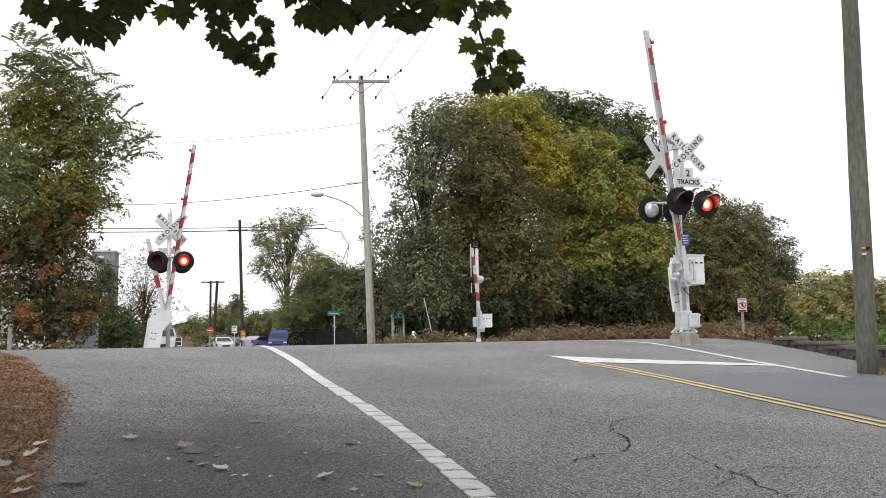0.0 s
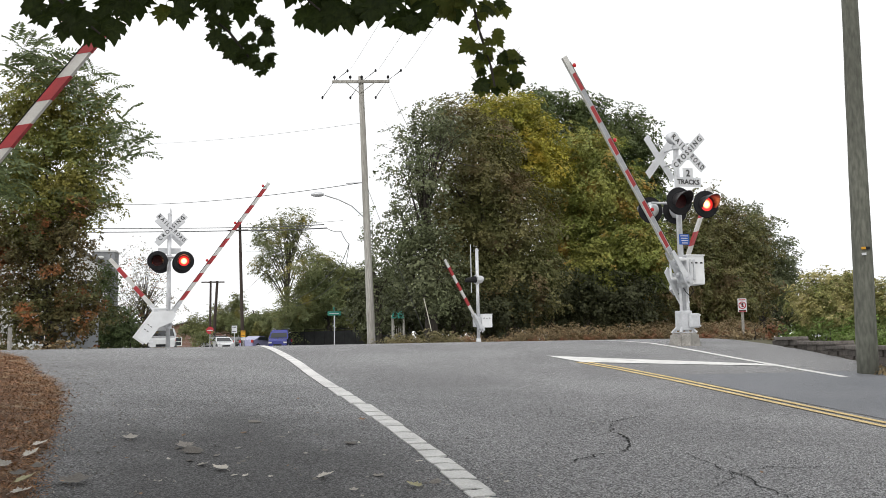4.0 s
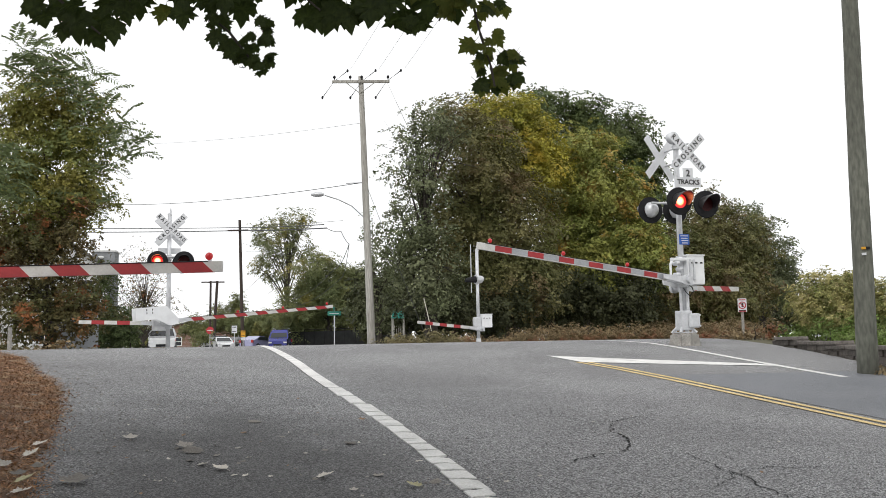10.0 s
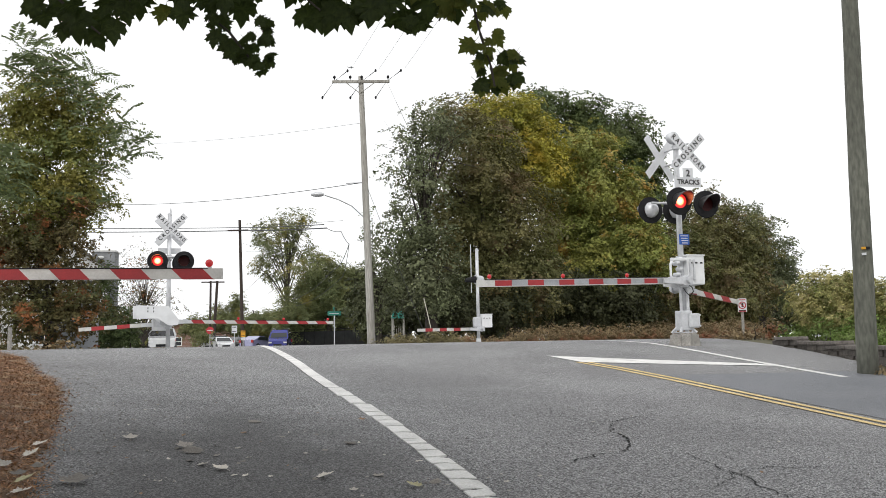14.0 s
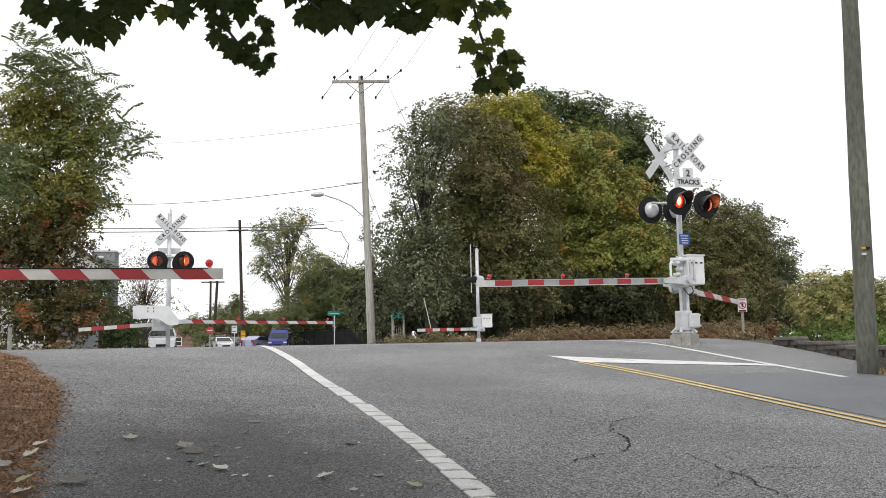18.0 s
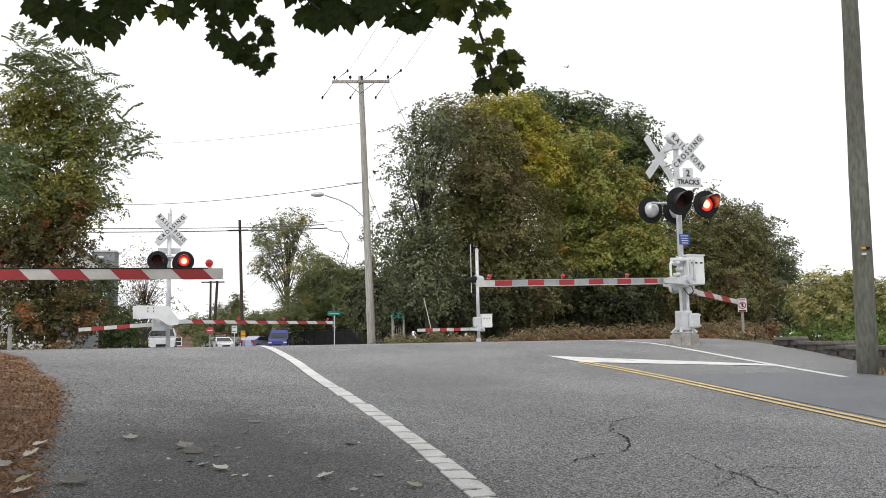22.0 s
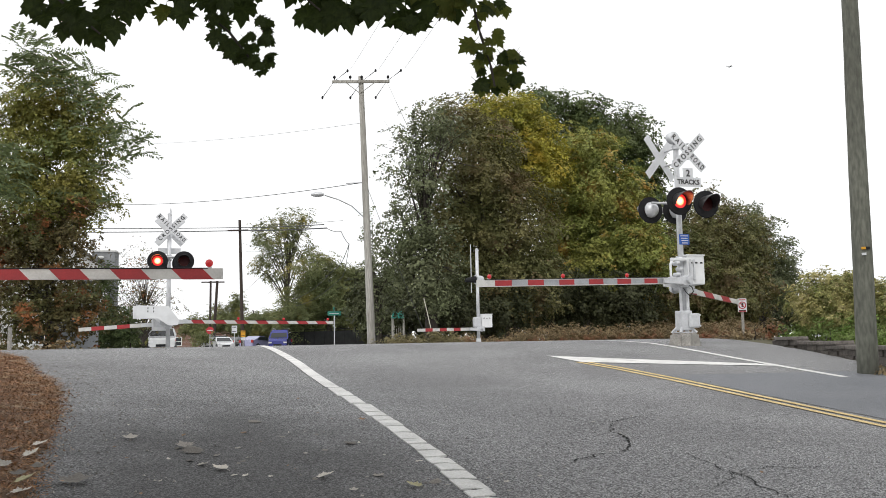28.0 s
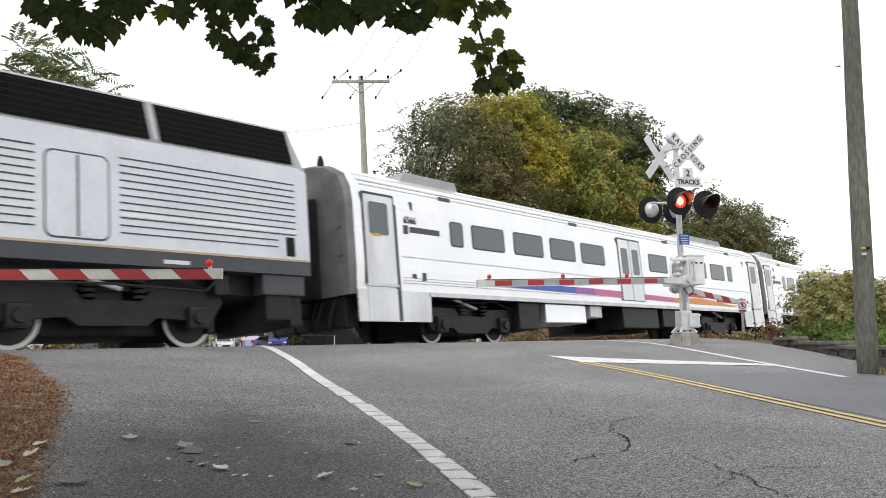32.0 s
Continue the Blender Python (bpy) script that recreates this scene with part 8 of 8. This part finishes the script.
for cx, cz, w, h, count, size in ((-0.60, 0.78, 0.055, 0.032, 12, 0.042), (-0.585, 0.74, 0.045, 0.018, 6, 0.042), (-0.515, 0.81, 0.013, 0.04, 7, 0.036), (-0.50, 0.75, 0.012, 0.03, 5, 0.034), (-0.525, 0.70, 0.018, 0.02, 6, 0.034), (-0.65, 0.83, 0.03, 0.03, 6, 0.038),
                                  (0.19, 0.70, 0.028, 0.02, 5, 0.055), (0.175, 0.655, 0.018, 0.012, 3, 0.062), (0.13, 0.65, 0.018, 0.01, 2, 0.05), (0.225, 0.66, 0.012, 0.015, 3, 0.055), (0.085, 0.765, 0.012, 0.012, 2, 0.052), (0.16, 0.775, 0.018, 0.012, 3, 0.045), (0.135, 0.725, 0.02, 0.02, 5, 0.036), (0.12, 0.70, 0.01, 0.02, 3, 0.034),
                                  (0.05, 0.885, 0.03, 0.02, 4, 0.075), (0.13, 0.86, 0.025, 0.02, 4, 0.05), (0.185, 0.88, 0.02, 0.015, 3, 0.045), (-0.07, 0.815, 0.02, 0.015, 3, 0.05)):
    for _ in range(count):
        hang(cx + lr.uniform(-w, w), cz + lr.uniform(-h, h), 2.5 + lr.uniform(-0.06, 0.06), size * lr.uniform(0.8, 1.25), lr.uniform(-60, 60), lr.uniform(-40, 30), 4 if (cx > 0.03 and lr.random() < 0.7) else lr.randrange(4))
# unseen crown above the view, added to shade the near road
rng = np.random.default_rng(50)
_, shade_canopy, _ = lobe_leaves([(-3.0, 0.8, 3.3, 2.6, 2.6, 0.9, 1), (-2.8, 4.4, 4.1, 2.6, 2.2, 0.9, 1), (-0.6, 2.0, 3.4, 1.8, 1.8, 0.7, 1), (-3.2, -2.2, 4.6, 2.4, 2.4, 1.6, 1), (-5.2, 3.0, 3.8, 2.2, 2.6, 0.9, 1), (-0.8, 4.2, 4.2, 1.8, 1.8, 0.8, 1), (1.6, 1.0, 4.2, 2.2, 2.2, 0.8, 1), (2.4, -2.0, 4.6, 2.6, 2.4, 0.9, 1), (4.6, 1.5, 5.2, 2.4, 2.2, 0.8, 1), (3.2, 4.4, 5.6, 2.4, 1.8, 0.8, 1)], 260, 0.3, rng, 0.4)
leaf_quads("crown", shade_canopy - np.array(mo), 0.06, MAPLE, maple, rng)

# ---- fallen leaves on the road
DRY_ME = [maple_mesh("fallen_leaf", DRIED, c, 30 + k) for k, c in enumerate((0.35, 0.55, -0.3))] + [maple_mesh("fallen_leaf", DRIED_B, 0.8, 40)] + [maple_mesh("fallen_leaf", DRIED_G, c, 50 + k) for k, c in enumerate((0.5, -0.4))] + [maple_mesh("fallen_leaf", DRIED_Y, 0.4, 60)]


def fallen(r, q, size, which, turn, tip=0.0, lift=0.0):
    x, y, z = road_z(r, q, lift)
    me = DRY_ME[which]
    tilt = pose(0, 0, 0, 4.3 + tip, 0, turn).to_3x3()
    low = min((tilt @ Vector((v.co.x, v.co.y, v.co.z * 0.7))).z for v in me.vertices) * size
    ob = new("fallen_leaf", me)
    ob.matrix_world = pose(x, y, z - low - 0.001, 4.3 + tip, 0, turn) @ Matrix.Diagonal((size, size, size * 0.7, 1))
    tagged(ob, ("pale", "pale", "pale", "brown", "grey", "grey", "yellowed")[which] + " dried maple leaf lying on the " + ("litter of the verge" if lift else "asphalt"), "fallen leaf", "fallen leaves on the road")


lr = random.Random(5)
for r, q, size, which in ((6.37, -0.39, 0.11, 1), (6.04, -0.04, 0.13, 4), (5.88, 0.01, 0.15, 5), (5.48, 0.07, 0.075, 0), (5.35, 0.165, 0.11, 1), (7.13, 0.48, 0.12, 5), (6.62, 0.37, 0.06, 3), (5.04, -0.58, 0.17, 4), (5.19, 0.24, 0.045, 0),
                          (5.17, 0.30, 0.042, 1), (5.17, 0.44, 0.035, 2), (6.18, 1.07, 0.10, 4), (5.95, 0.86, 0.05, 5), (5.11, 0.74, 0.11, 0), (5.14, 1.06, 0.075, 4), (4.85, 1.20, 0.10, 6), (4.94, 1.344, 0.08, 5), (4.79, 0.85, 0.055, 1),
                          (5.55, 1.40, 0.035, 0), (7.28, 1.36, 0.065, 3), (6.46, 0.63, 0.05, 5), (6.02, 0.30, 0.05, 1), (5.71, 0.35, 0.04, 0), (5.59, 0.31, 0.04, 5), (5.05, 1.705, 0.03, 0), (4.94, 1.78, 0.04, 1), (4.72, 1.71, 0.025, 0),
                          (5.07, 2.04, 0.034, 1), (5.15, 1.82, 0.025, 2), (4.89, 1.40, 0.03, 1), (4.66, 0.87, 0.025, 0), (5.11, 0.985, 0.027, 0), (6.56, 0.89, 0.036, 5), (5.6, 0.0, 0.06, 4), (5.75, 0.16, 0.05, 4)):
    fallen(r, q, size * 0.9, which, lr.uniform(-70, 70), lr.uniform(2, 12))
for _ in range(75):
    r = lr.uniform(4.2, 9.5) if lr.random() < 0.8 else lr.uniform(4.2, 13)
    fallen(r, lr.uniform(-0.6, 1.3) if lr.random() < 0.75 else lr.uniform(1.3, 9), lr.uniform(0.012, 0.032), lr.randrange(6), lr.uniform(-80, 80), lr.uniform(0, 25))

# leaf litter on the verge, too much to count
rng = np.random.default_rng(3)
LITTER = leaf_material("shredded_litter", (0.40, 0.225, 0.115), (0.25, 0.135, 0.075), (0.46, 0.34, 0.22), patch=4.0, glow=0.05)
pts = []
for _ in range(95000):
    r = rng.uniform(3.0, 12.2) if rng.random() < 0.93 else rng.uniform(12, 16)
    edge = lerp_table(LEFT, r)
    q = edge + 0.05 * rng.normal() - abs(rng.normal()) * 1.2 + (0.16 * rng.random() if rng.random() < 0.03 else 0)
    px, py, pz_ = road_z(r, q, 0.018)
    pts.append((px, py, pz_ + rng.uniform(0, 0.014)))
ob = leaf_quads("leaf_litter", np.array(pts), 0.015, LITTER, None, rng, up=1.6, slim=0.28)
tagged(ob, "rust-brown fallen leaves covering the verge", "leaf litter", kind="stuff")
for r, q, size, which in ((5.96, -0.89, 0.09, 0), (5.58, -0.88, 0.09, 1), (5.30, -0.98, 0.09, 0), (5.1, -0.86, 0.08, 4), (4.9, -0.80, 0.10, 6), (4.75, -0.95, 0.10, 4), (4.7, -0.78, 0.09, 1), (5.3, -0.80, 0.06, 5), (5.75, -1.0, 0.06, 4), (6.8, -1.1, 0.05, 4), (8.3, -1.3, 0.05, 4)):
    fallen(r, q, size, which, lr.uniform(-70, 70), lr.uniform(4, 20), 0.03)
# small stones and grit along the road edges
bm_pts, bm_faces = [], []
for _ in range(1500):
    r = rng.uniform(3.5, 13)
    q = lerp_table(LEFT, r) + rng.normal() * 0.35 + 0.1 if rng.random() < 0.55 else (lerp_table(RIGHT, r) + rng.normal() * 0.3 if rng.random() < 0.5 else rng.uniform(-0.6, 9))
    px, py, pz_ = road_z(r, q, 0.002)
    s = rng.uniform(0.004, 0.014)
    k = len(bm_pts)
    a = rng.uniform(0, 6.28)
    bm_pts += [(px + s * math.cos(a + i * 2.09), py + s * math.sin(a + i * 2.09), pz_) for i in range(3)] + [(px, py, pz_ + s * 0.9)]
    bm_faces += [(k, k + 1, k + 3), (k + 1, k + 2, k + 3), (k + 2, k, k + 3)]
tagged(sheet("grit", bm_pts, bm_faces, material("pale_grit", (0.34, 0.32, 0.29), (0.22, 0.21, 0.2), 20, 0.9, island=True)), "loose pale grit on the road", "grit", kind="stuff")


# ---- everything that moves
def motions():
    for arm, pivot, side, az, table in GATES:
        walk(arm, [(t, pose(*pivot, 0, -side * a, az)) for t, a in table])
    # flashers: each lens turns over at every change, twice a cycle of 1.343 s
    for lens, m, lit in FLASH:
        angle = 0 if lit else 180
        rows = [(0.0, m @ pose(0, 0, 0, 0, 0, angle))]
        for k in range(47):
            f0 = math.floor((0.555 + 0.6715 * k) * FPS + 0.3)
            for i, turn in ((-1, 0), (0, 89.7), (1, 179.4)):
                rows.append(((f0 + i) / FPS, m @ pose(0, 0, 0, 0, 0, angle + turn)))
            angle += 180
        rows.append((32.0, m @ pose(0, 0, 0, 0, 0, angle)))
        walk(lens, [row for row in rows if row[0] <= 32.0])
    for ob, back in TRAIN:
        walk(ob, [(t, train_pose(t, back)) for t in (0, 10, 20, 26, 28, 29, 29.5, 30, 30.3, 30.6, 30.8, 31, 31.2, 31.4, 31.6, 31.8, 32)])
    # wheels roll while the train is in view
    for ws, at, radius in WHEELS[:8]:
        rows = [(0.0, pose(*at))]
        for k in range(108):
            rows.append((28.4 + k / FPS, pose(*at, 0, math.degrees(SPEED * k / FPS / radius) % 360, 0)))
        rows.append((32.0, rows[-1][1]))
        walk(ws, rows)
    walk(plane, [(t, pose(-823.6 + 47.63 * t, 1500, 499.5 - 0.79 * t)) for t in (0, 8, 16, 24, 32)])


motions()
